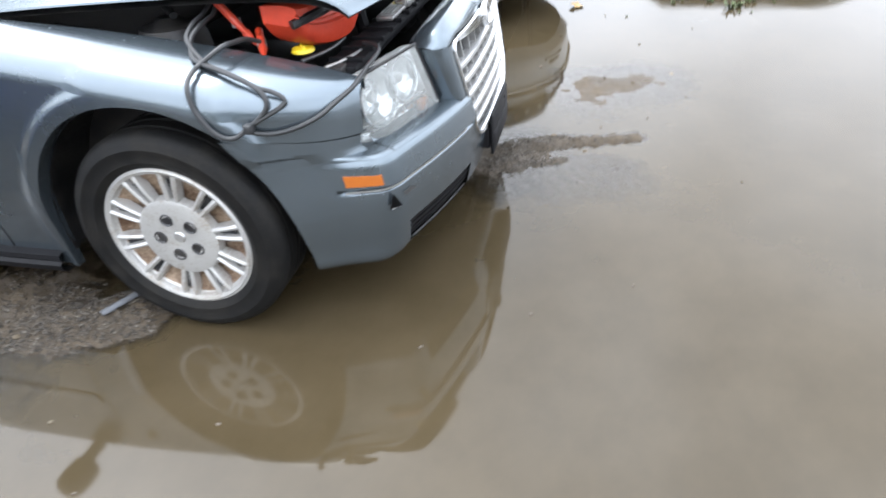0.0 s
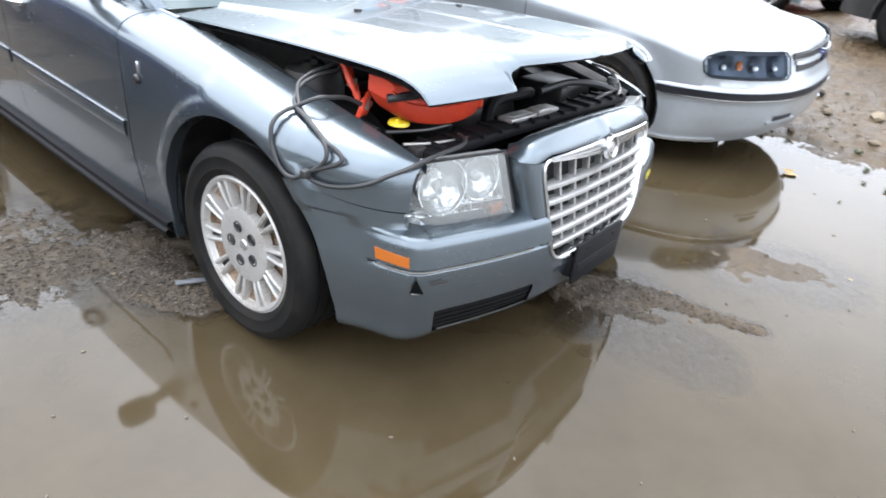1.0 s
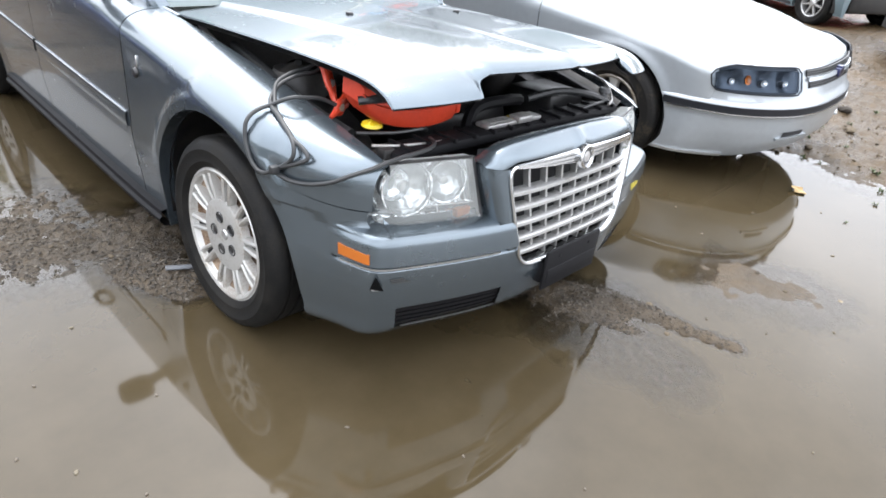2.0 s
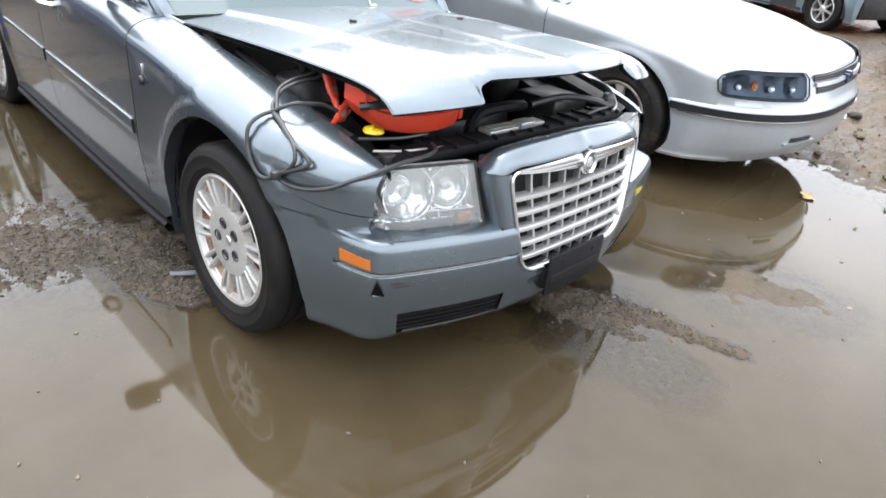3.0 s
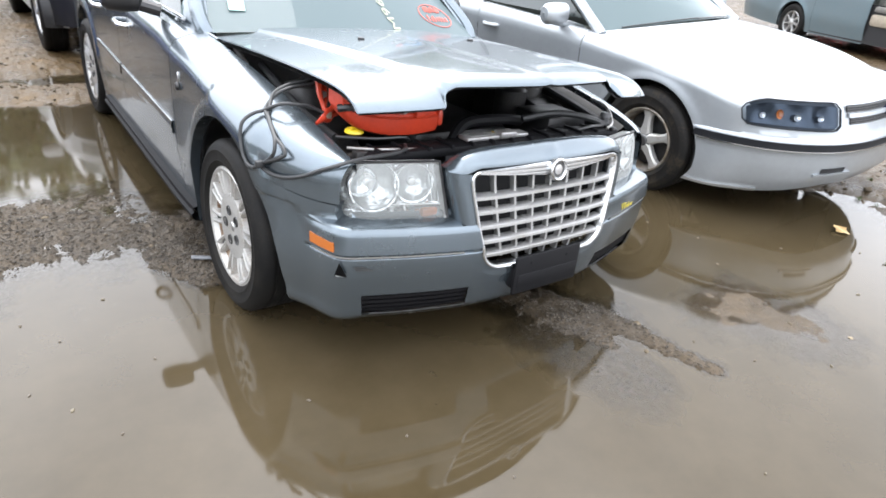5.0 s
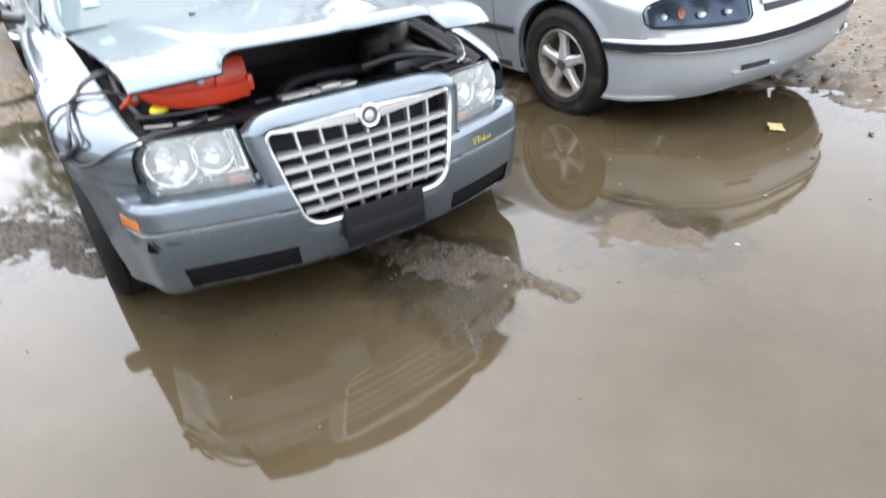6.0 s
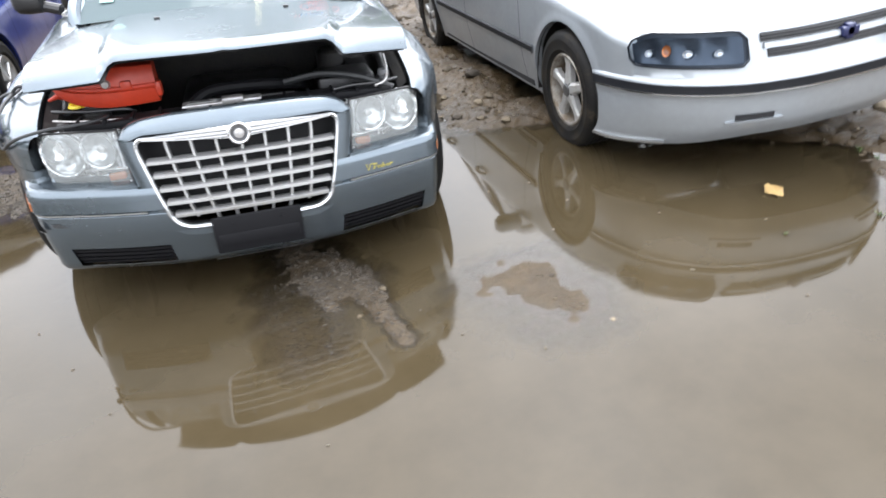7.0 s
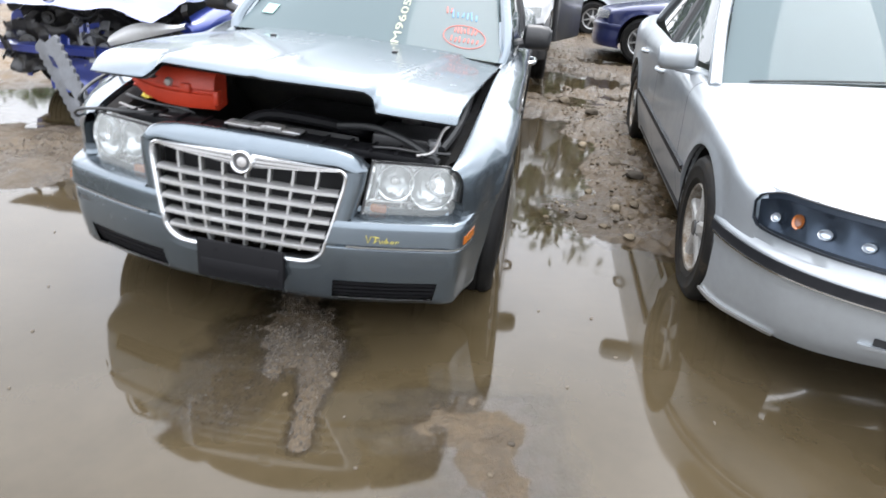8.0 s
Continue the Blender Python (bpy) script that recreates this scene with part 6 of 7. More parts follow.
# ---- engine bay ----
bay = new("engine_bay")
bay.parent = car
bm = bmesh.new()
grid(bm, [[(x, y, 0.40 + 0.03 * math.sin(9 * x) * math.cos(8 * y)) for x in span(-0.68, 0.68, 14)] for y in span(0.34, 1.5, 14)])
part("bay_floor", bm, M["engine"], bay)
bm = bmesh.new()
grid(bm, [[(x, 1.46, z) for x in span(-0.7, 0.7, 6)] for z in span(0.4, 0.86, 4)])
part("firewall", bm, M["engine"], bay)
for sx in (-1, 1):
    bm = bmesh.new()
    rows = []
    for y in span(0.46, 1.5, 12):
        rows.append([(sx * (xi_top(y) - 0.012), y, zi_top(y) - 0.02), (sx * (xi_top(y) - 0.05), y, zi_top(y) - 0.045), (sx * (xi_top(y) - 0.07), y, zi_top(y) - 0.12), (sx * (xi_top(y) - 0.07), y, 0.42)])
    grid(bm, rows)
    part("inner_wing", bm, M["engine"], bay)
    bm = bmesh.new()
    lathe(bm, [(0.0, 0.06), (0.03, 0.058), (0.05, 0.04), (0.085, 0.035), (0.1, 0.0), (0.105, -0.05)], 24, "z", Matrix.Translation((sx * 0.56, 1.0, 0.76)))
    part("strut_tower", bm, M["engine"], bay)
    bm = bmesh.new()  # hinge arm
    tube(bm, [(sx * 0.66, 1.36, 0.80), (sx * 0.67, 1.45, 0.845), (sx * 0.66, 1.55, 0.865)], 0.011, 8)
    part("hood_hinge", bm, M["metal"], bay)
# slam panel with ribs, latch, labels
bm = bmesh.new()
box(bm, -0.62, 0.62, 0.43, 0.53, 0.66, 0.695, 0.012)
for k in range(13):
    x = -0.57 + 0.095 * k
    box(bm, x - 0.006, x + 0.006, 0.425, 0.525, 0.69, 0.704, 0.002)
slam = part("slam_panel", bm, M["blackplate"], bay)
bm = bmesh.new()
box(bm, -0.20, 0.10, 0.45, 0.51, 0.696, 0.712, 0.006)
box(bm, -0.05, 0.03, 0.44, 0.49, 0.70, 0.725, 0.006)
part("latch_plate", bm, M["metal"], slam, "dull metal hood latch plate")
for x0, x1, mt in ((-0.18, -0.07, "label_white"), (-0.05, -0.01, "yellow")):
    bm = bmesh.new()
    box(bm, x0, x1, 0.462, 0.498, 0.7135 if x0 < 0.05 else 0.7045, 0.7155 if x0 < 0.05 else 0.707)
    part("label_plate", bm, M[mt], slam)
    for k in range(3):
        bm = bmesh.new()
        zt = 0.7165 if x0 < 0.05 else 0.708
        box(bm, x0 + 0.008, x1 - 0.008 - 0.01 * k, 0.468 + 0.010 * k, 0.472 + 0.010 * k, zt - 0.001, zt)
        part("text_bar", bm, M["plastic"], slam)
# engine block, cover, battery, hoses
bm = bmesh.new()
box(bm, -0.24, 0.26, 0.72, 1.25, 0.45, 0.66, 0.04)
part("engine_cover", bm, M["plastic"], bay)
bm = bmesh.new()
box(bm, 0.34, 0.58, 0.58, 0.80, 0.5, 0.72, 0.015)
part("fuse_box", bm, M["plastic"], bay)
bm = bmesh.new()
lathe(bm, [(0.0, 0.05), (0.06, 0.05), (0.075, 0.035), (0.075, -0.1)], 20, "z", Matrix.Translation((0.45, 0.95, 0.72)))
part("air_canister", bm, M["engine"], bay)
for name, pts, r, mt in (
        ("coolant_hose", [(-0.2, 0.55, 0.66), (-0.1, 0.60, 0.72), (0.1, 0.62, 0.72), (0.28, 0.7, 0.68), (0.3, 0.9, 0.62)], 0.022, "blackplate"),
        ("air_pipe", [(-0.66, 0.50, 0.705), (-0.58, 0.475, 0.70), (-0.48, 0.462, 0.695), (-0.40, 0.46, 0.69)], 0.0045, "metal"),
        ("air_pipe", [(-0.67, 0.56, 0.725), (-0.6, 0.535, 0.722), (-0.52, 0.53, 0.715), (-0.42, 0.535, 0.71), (-0.38, 0.56, 0.69)], 0.006, "plastic"),
        ("air_pipe", [(0.66, 0.52, 0.70), (0.55, 0.47, 0.705), (0.46, 0.455, 0.71), (0.38, 0.46, 0.70)], 0.007, "plastic"),
        ("wiring_loom", [(-0.64, 0.62, 0.70), (-0.66, 0.85, 0.74), (-0.64, 1.1, 0.78), (-0.6, 1.35, 0.80)], 0.016, "cable"),
        ("wiring_loom", [(0.62, 0.55, 0.70), (0.645, 0.8, 0.74), (0.64, 1.1, 0.79), (0.6, 1.4, 0.82)], 0.018, "cable"),
        ("wiring_loom", [(0.2, 0.6, 0.72), (0.35, 0.56, 0.745), (0.5, 0.5, 0.73), (0.63, 0.46, 0.68)], 0.014, "cable"),
        ("wiring_loom", [(-0.6, 0.95, 0.83), (-0.5, 1.05, 0.86), (-0.35, 1.1, 0.84)], 0.011, "cable")):
    bm = bmesh.new()
    tube(bm, bend(pts, 6), r, 8)
    part(name, bm, M[mt], bay)
bm = bmesh.new()
box(bm, -0.66, -0.40, 0.49, 0.53, 0.64, 0.68, 0.01)
box(bm, -0.645, -0.60, 0.46, 0.50, 0.66, 0.70, 0.008)
part("lamp_bracket", bm, M["engine"], bay)

bm = bmesh.new()  # washer filler neck and its bracket by the far lamp
lathe(bm, [(0.0, 0.05), (0.020, 0.05), (0.024, 0.042), (0.024, 0.03), (0.016, 0.026), (0.016, -0.05)], 18, "z", Matrix.Translation((0.60, 0.50, 0.70)))
part("washer_neck", bm, M["greyplastic"], bay, "pale plastic washer filler neck")
bm = bmesh.new()
tube(bm, bend([(0.63, 0.62, 0.78), (0.62, 0.55, 0.775), (0.615, 0.50, 0.755), (0.60, 0.46, 0.715), (0.55, 0.44, 0.70)], 6), 0.006, 8)
part("latch_cable", bm, M["metal"], bay)

# red tool case lying across the bay
case = thing("tool_case", "red plastic case lying across the open engine bay", "case", CAR)
CASE_BOT = curve((-0.655, 0.82), (-0.64, 0.79), (-0.61, 0.757), (-0.57, 0.737), (-0.52, 0.725), (-0.46, 0.718), (-0.36, 0.715), (-0.25, 0.716))
bm = bmesh.new()
rows = []
for u in span(0, 1, 22):
    x = -0.65 + 0.37 * u
    yf = 0.555 - 0.05 * math.sin(u * 2.7)
    top = 0.862 + 0.010 * math.sin(3 * u)
    bot = CASE_BOT(x)
    h = top - bot
    rows.append([(x, yf + 0.10, bot + 0.01), (x, yf + 0.035, bot), (x, yf + 0.012, bot + 0.05 * h), (x, yf, bot + 0.2 * h), (x, yf - 0.003, bot + 0.42 * h), (x, yf + 0.008, bot + 0.46 * h), (x, yf + 0.008, bot + 0.52 * h), (x, yf, bot + 0.56 * h),
                 (x, yf + 0.004, bot + 0.82 * h), (x, yf + 0.02, top - 0.004), (x, yf + 0.04, top), (x, yf + 0.10, top)])
grid(bm, rows)
for r in (rows[0], rows[-1]):
    bm.faces.new([bm.verts.new(p) for p in r])
box(bm, -0.285, -0.262, 0.525, 0.575, 0.742, 0.80, 0.01)
box(bm, -0.40, -0.36, 0.496, 0.53, 0.785, 0.82, 0.008)
part("case_body", bm, M["red"], case)
bm = bmesh.new()
lathe(bm, [(0.0, -0.012), (0.012, -0.010), (0.017, 0.0), (0.019, 0.008)], 18, "y", Matrix.Translation((-0.448, 0.503, 0.815)))
part("knob", bm, M["metal"], case, "dull round knob")
bm = bmesh.new()
tube(bm, bend([(-0.66, 0.57, 0.815), (-0.62, 0.545, 0.822), (-0.56, 0.525, 0.826), (-0.50, 0.525, 0.826)], 5), 0.013, 8)
part("carry_handle", bm, M["plastic"], case)
bm = bmesh.new()
lathe(bm, [(0.0, 0.018), (0.018, 0.018), (0.030, 0.013), (0.033, 0.004), (0.028, 0.0), (0.0, 0.0)], 24, "z", Matrix.Translation((-0.585, 0.59, 0.722)))
box(bm, -0.026, 0.026, -0.005, 0.005, 0.0, 0.024, 0.003, Matrix.Translation((-0.585, 0.59, 0.722)) @ pose(0, 0, 0, 0, 0, 30))
part("filler_cap", bm, M["yellow"], bay, "yellow filler cap")

# jumper cables with red clamps, trailing over the fender
lead = thing("jumper_cable", "black jumper cable with red clamps looped over the fender", "jumper cable", CAR)


def clamp(base, tip, spread):
    g = new("clamp")
    g.parent = lead
    b, t = Vector(base), Vector(tip)
    d = (t - b).normalized()
    side = d.cross(Vector((0.3, -1, 0))).normalized()
    for k in (-1, 1):
        bm = bmesh.new()
        tube(bm, bend([b + side * k * 0.004, b.lerp(t, 0.35) + side * k * 0.016, b.lerp(t, 0.65) + side * k * spread * 0.7, t + side * k * spread], 5), 0.0085, 8, taper=lambda u: 0.75 + 0.5 * smooth(0, 0.4, u))
        part("grip", bm, M["red"], g)
    bm = bmesh.new()
    box(bm, -0.014, 0.014, -0.008, 0.008, -0.012, 0.012, 0.003, Matrix.Translation(b.lerp(t, 0.38)))
    part("spring", bm, M["metal"], g)
    bm = bmesh.new()
    tube(bm, [b + d * 0.01, b - d * 0.035], 0.012, 8, taper=lambda u: 1 - 0.55 * u)
    part("jaw", bm, M["red"], g)


clamp((-0.635, 0.715, 0.785), (-0.61, 0.80, 0.865), 0.022)
clamp((-0.665, 0.665, 0.755), (-0.60, 0.70, 0.775), 0.014)
STRANDS = [
    [(-0.605, 0.800, 0.868), (-0.640, 0.800, 0.842), (-0.677, 0.800, 0.838), (-0.727, 0.800, 0.829), (-0.768, 0.800, 0.812), (-0.812, 0.777, 0.783), (-0.834, 0.737, 0.772), (-0.843, 0.693, 0.761), (-0.854, 0.647, 0.748), (-0.861, 0.606, 0.732), (-0.871, 0.574, 0.712), (-0.878, 0.568, 0.686), (-0.885, 0.586, 0.662), (-0.896, 0.618, 0.638), (-0.906, 0.638, 0.624), (-0.913, 0.655, 0.616), (-0.920, 0.679, 0.619), (-0.923, 0.704, 0.637), (-0.923, 0.720, 0.660), (-0.920, 0.737, 0.688), (-0.916, 0.745, 0.714), (-0.908, 0.749, 0.737), (-0.888, 0.753, 0.754), (-0.862, 0.750, 0.767), (-0.838, 0.746, 0.773), (-0.796, 0.700, 0.803), (-0.749, 0.690, 0.801), (-0.704, 0.685, 0.795), (-0.660, 0.670, 0.775)],
    [(-0.605, 0.810, 0.874), (-0.660, 0.815, 0.850), (-0.720, 0.815, 0.838), (-0.775, 0.805, 0.815), (-0.812, 0.757, 0.780), (-0.832, 0.720, 0.768), (-0.845, 0.676, 0.758), (-0.855, 0.627, 0.741), (-0.861, 0.589, 0.725), (-0.858, 0.558, 0.715), (-0.857, 0.534, 0.702), (-0.859, 0.528, 0.690), (-0.869, 0.541, 0.678), (-0.881, 0.570, 0.663), (-0.892, 0.603, 0.647), (-0.899, 0.626, 0.632), (-0.895, 0.607, 0.623), (-0.883, 0.575, 0.616), (-0.869, 0.541, 0.617), (-0.851, 0.500, 0.626), (-0.828, 0.456, 0.644), (-0.798, 0.423, 0.667), (-0.755, 0.392, 0.688), (-0.705, 0.385, 0.700), (-0.645, 0.383, 0.708), (-0.590, 0.385, 0.709), (-0.536, 0.390, 0.712), (-0.490, 0.415, 0.712), (-0.465, 0.460, 0.710)],
]
for pts in STRANDS:
    bm = bmesh.new()
    tube(bm, bend(pts, 6), 0.0062, 8)
    part("cable_strand", bm, M["cable"], lead)
bm = bmesh.new()
box(bm, -0.013, 0.013, -0.011, 0.011, -0.012, 0.012, 0.005, Matrix.Translation((-0.908, 0.612, 0.64)))
part("cable_tie", bm, M["cable"], lead)


# ---- pen marks: unreadable writing as short bars ----
def scrawl(name, mat, parent, at, n, w, h, seed, tall=False):
    """at(u, v) gives a place on the surface; n strokes."""
    rnd = random.Random(seed)
    for k in range(n):
        bm = bmesh.new()
        u0 = (k + 0.1) / n
        v0, v1 = rnd.uniform(0.0, 0.25), rnd.uniform(0.7, 1.0)
        u1 = u0 + rnd.uniform(-0.3, 0.5) / n
        tube(bm, [at(u0, v0), at((u0 + u1) / 2, (v0 + v1) / 2), at(u1, v1)], h, 5)
        part(name, bm, mat, parent)


def on_bar(u, v):
    s_ = plan.s_of("x", 0.44) + 0.115 * u
    z = 0.432 + 0.03 * v * (1 - 0.4 * u)
    return plan.point(s_, z, bar_off(z, s_) + 0.001, lean)


for stroke in ([(0.0, 1.0), (0.07, 0.1), (0.16, 1.0)], [(0.20, 0.95), (0.40, 0.9)], [(0.30, 0.92), (0.26, 0.1), (0.34, 0.5)],
               [(0.40, 0.6), (0.44, 0.1), (0.50, 0.6), (0.54, 0.1), (0.58, 0.6)], [(0.62, 1.0), (0.62, 0.1), (0.70, 0.4), (0.63, 0.5)],
               [(0.80, 0.6), (0.74, 0.3), (0.82, 0.1), (0.84, 0.6)], [(0.90, 0.1), (0.91, 0.6), (1.0, 0.55)]):
    bm = bmesh.new()
    tube(bm, [on_bar(u, v) for u, v in stroke], 0.0017, 5)
    part("pen_mark", bm, M["marker_yellow"], bumper)
scrawl("pen_mark", M["marker_yellow"], bumper, lambda u, v: (0.06 + 0.10 * u, 0.262 + 0.05 * u * u, 0.722 + 0.012 * v - 0.002 * u), 7, 0.1, 0.0014, 4)
WA, WB, WC, WD = Vector((-0.72, 1.60, 0.885)), Vector((0.72, 1.60, 0.885)), Vector((0.585, 2.38, 1.345)), Vector((-0.585, 2.38, 1.345))


def on_ws(u, v):
    return WA.lerp(WB, u).lerp(WD.lerp(WC, u), v) + Vector((0, -1, 0.3)).normalized() * (0.10 * (1 - (2 * u - 1) ** 2) + 0.004)


for c_u, c_v, du, dv, n, mt, sd in ((0.87, 0.115, 0.11, 0.06, 7, "marker_red", 6), (0.87, 0.20, 0.09, 0.06, 7, "marker_red", 7), (0.865, 0.33, 0.11, 0.08, 6, "marker_blue", 8), (0.80, 0.36, 0.03, 0.08, 2, "marker_red", 9)):
    scrawl("pen_mark", M[mt], ws, lambda u, v, a_=c_u, b_=c_v, d_=du, e_=dv: on_ws(a_ - d_ / 2 + d_ * u, b_ + e_ * v), n, 0, 0.0035, sd)
bm = bmesh.new()
tube(bm, [on_ws(0.865 + 0.078 * math.cos(a_), 0.175 + 0.10 * math.sin(a_)) for a_ in span(0, 2 * math.pi, 30)], 0.0022, 5)
part("pen_ring", bm, M["marker_red"], ws)
# lot mark written up the glass
txt = bpy.data.curves.new("lot_mark", "FONT")
txt.body, txt.size, txt.resolution_u = "M96054", 1.0, 3
tob = bpy.data.objects.new("lot_mark", txt)
scene.collection.objects.link(tob)
bpy.context.view_layer.update()
tme = bpy.data.meshes.new_from_object(tob.evaluated_get(bpy.context.evaluated_depsgraph_get()))
bpy.data.objects.remove(tob)
wide = max(v.co.x for v in tme.vertices)
for v in tme.vertices:
    v.co = on_ws(0.635 - 0.040 * v.co.y, 0.02 + 0.50 * v.co.x / wide) + Vector((0, -0.002, 0.001))
tme.materials.append(M["marker_pale"])
mark = new("lot_mark", tme)
mark.parent = ws


# ---- further cars of the yard ----
def variant(**over):
    P = dict(PALE)
    P.update(over)
    return P


def lamps(ob, P, mat="lens", x0=0.42, z0=0.56, z1=0.68):
    pl = P["plan"]
    for sx in (-1, 1):
        bm = bmesh.new()
        patch(bm, pl, pl.s_of("x", x0), pl.s_of("y", 0.46), z0, lambda u: z1 - 0.02 * u, 12, 5, 0.004, P["lean"], 0.03)
        if sx < 0:
            for v in bm.verts:
                v.co.x = -v.co.x
            bmesh.ops.reverse_faces(bm, faces=bm.faces[:])
        part("headlamp", bm, M[mat], ob)
        bm = bmesh.new()
        box(bm, sx * 0.62 - 0.1, sx * 0.62 + 0.1, 5.03, 5.07, 0.7, 0.84, 0.02)
        part("tail_lamp", bm, M["redpaint"], ob)
    bm = bmesh.new()
    patch(bm, pl, 0.0, pl.s_of("x", 0.36), 0.50, 0.64, 10, 4, 0.004, P["lean"], 0.02)
    mirror_x(bm)
    part("grille_panel", bm, M["plastic"], ob)


def tall(**over):
    """A taller wagon: belt, cabin and wheels raised."""
    P = variant(hub_z=0.36, R=0.37, rim=0.215, arch=0.43, W=0.93, hubs=(0.93, 3.62), y1=4.7, doors=[1.5, 2.5, 3.15],
                sill=curve((0.3, 0.28), (1.5, 0.27), (3.4, 0.27), (5.1, 0.33)),
                xs=curve((0.5, 0.80), (0.7, 0.87), (1.0, 0.905), (1.6, 0.915), (4.0, 0.915), (4.7, 0.85)),
                xi=curve((0.5, 0.70), (0.8, 0.73), (1.4, 0.78), (2.2, 0.82), (4.3, 0.80), (4.7, 0.74)),
                zs=curve((0.5, 0.80), (0.9, 0.90), (2.0, 0.96), (4.7, 1.0)),
                zi=curve((0.5, 0.93), (0.9, 1.0), (1.4, 1.05), (2.2, 1.10), (4.7, 1.16)),
                hood=curve((0.08, 0.92), (0.4, 1.0), (0.9, 1.06), (1.4, 1.10)),
                nose_z=[0.30, 0.33, 0.38, 0.45, 0.52, 0.6, 0.68, 0.76, 0.84, 0.9, 0.92], nose_split=0.77, nose_off=lambda z: -0.015 * smooth(0.84, 0.93, z), lean=lambda z: 0.15 * max(0, z - 0.7),
                cowl_y=1.2, cowl_bow=0.18, tail=((3.95, 1.16), (4.5, 1.16), (4.7, 1.1), (4.76, 0.8), (4.78, 0.5), (4.74, 0.34)),
                ws_base=(0.76, 1.38, 1.07), ws_top=(0.62, 1.95, 1.58), rw_top=(0.62, 4.15, 1.6), rw_base=(0.68, 4.62, 1.18), roof_rise=0.06, bow=0.12, pillar_y=2.5, mirror=(1.06, 1.6, 1.12))
    P.update(over)
    return P


def place(name, label, category, P, m, paint, style, extra=None, **kw):
    ob = thing(name, label, category, m)
    shell(ob, P, M[paint], style, **kw)
    lamps(ob, P, z0=0.72 if P["hub_z"] > 0.33 else 0.56, z1=0.84 if P["hub_z"] > 0.33 else 0.68)
    return ob


def open_door(ob, hinge, swing, mat, side=1, h0=0.34, h1=1.0, length=1.0):
    d = new("open_door")
    d.parent = ob
    d.matrix_basis = Matrix.Translation(hinge) @ pose(0, 0, 0, 0, 0, swing)
    bm = bmesh.new()
    box(bm, -0.05, 0.05, 0.0, length, h0, h1, 0.03)
    part("door_panel", bm, mat, d)
    bm = bmesh.new()
    box(bm, 0.03 * side, 0.075 * side, 0.1, length - 0.12, h0 + 0.1, h1 - 0.08, 0.02)
    part("door_card", bm, M["seat"], d)
    bm = bmesh.new()
    tube(bm, bend([(0, 0.05, h1), (0, 0.4, h1 + 0.42), (0, length * 0.9, h1 + 0.44), (0, length, h1)], 5), 0.022, 8)
    part("window_frame", bm, mat, d)
    bm = bmesh.new()
    tube(bm, bend([(0.06 * -side, length - 0.26, h1 - 0.1), (0.085 * -side, length - 0.22, h1 - 0.1), (0.085 * -side, length - 0.12, h1 - 0.1), (0.06 * -side, length - 0.08, h1 - 0.1)], 4), 0.013, 8)
    part("door_handle", bm, mat, d)


slate = thing("hatchback", "slate-blue hatchback, its front door and bumper gone", "car", pose(9.56, 0.93, 0.05, 0, 0, -24))
SLATE = variant(R=0.30, rim=0.185, hub_z=0.275, arch=0.345, hubs=(0.93, 3.5), doors=[1.42, 1.92, 3.05])
shell(slate, SLATE, M["slate"], "seven", skip=("nose", "hood", ("side_door", -1, 1)), wheel_mat="satin")
bm = bmesh.new()
box(bm, -0.872, -0.45, 1.46, 1.90, 0.44, 0.62, 0.05)
part("front_seat", bm, M["beige"], slate, "beige front seat seen through the missing door")
bm = bmesh.new()
box(bm, -0.868, -0.5, 1.44, 1.88, 0.635, 0.73, 0.04)
part("dashboard", bm, M["seat"], slate)
bm = bmesh.new()
box(bm, -0.62, 0.62, 0.5, 1.3, 0.2, 0.72, 0.06)
box(bm, -0.4, 0.35, 0.58, 1.1, 0.7, 0.80, 0.05)
part("engine", bm, M["engine"], slate)
white = place("sport_utility", "white sport utility car with black lower cladding", "car", tall(), pose(8.15, 1.0, 0.05, 0, 0, 180), "white", "seven")
bm = bmesh.new()
for sx in (-1, 1):
    box(bm, sx * 0.9 - 0.04, sx * 0.9 + 0.04, 1.2, 3.2, 0.28, 0.52, 0.02)
part("cladding", bm, M["plastic"], white)
bm = bmesh.new()
patch(bm, PALE["plan"], 0.0, PALE["plan"].s_of("y", 0.55), 0.3, 0.56, 20, 3, 0.012, tall()["lean"], 0.02)
mirror_x(bm)
part("bumper_cladding", bm, M["plastic"], white)
behind = place("sport_utility", "silver sport utility car, shade-dark bumper and a door hanging open", "car", tall(), pose(0.03, 5.24, 0.05), "white", "seven", skip=(("side_door", 1, 1),), wheel_mat="satin")
# dark bumper wrap, the shadowed front corner put into its colour
bm = bmesh.new()
patch(bm, PALE["plan"], 0.0, PALE["plan"].s_of("y", 0.55), 0.3, 0.66, 20, 3, 0.012, tall()["lean"], 0.02)
mirror_x(bm)
part("bumper_cladding", bm, M["plastic"], behind)
open_door(behind, (0.95, 1.7, 0), -18, M["charcoal"], -1, 0.34, 1.02, 1.0)
place("saloon", "navy-blue saloon with silver alloy wheels", "car", variant(), pose(1.66, 9.6, 0.05, 0, 0, -115), "navy", "seven", wheel_mat="satin")
place("saloon", "pale silver saloon with multi-spoke alloy wheels", "car", variant(), pose(0.62, 12.85, 0.05, 0, 0, -90), "silver", "seven", wheel_mat="satin")
place("saloon", "charcoal saloon parked behind the wrecked blue one", "car", variant(), pose(-2.22, 7.85, 0.05), "charcoal", "seven")
place("saloon", "silver saloon parked in the far row", "car", variant(), pose(-5.0, 9.6, 0.05), "silver", "star")
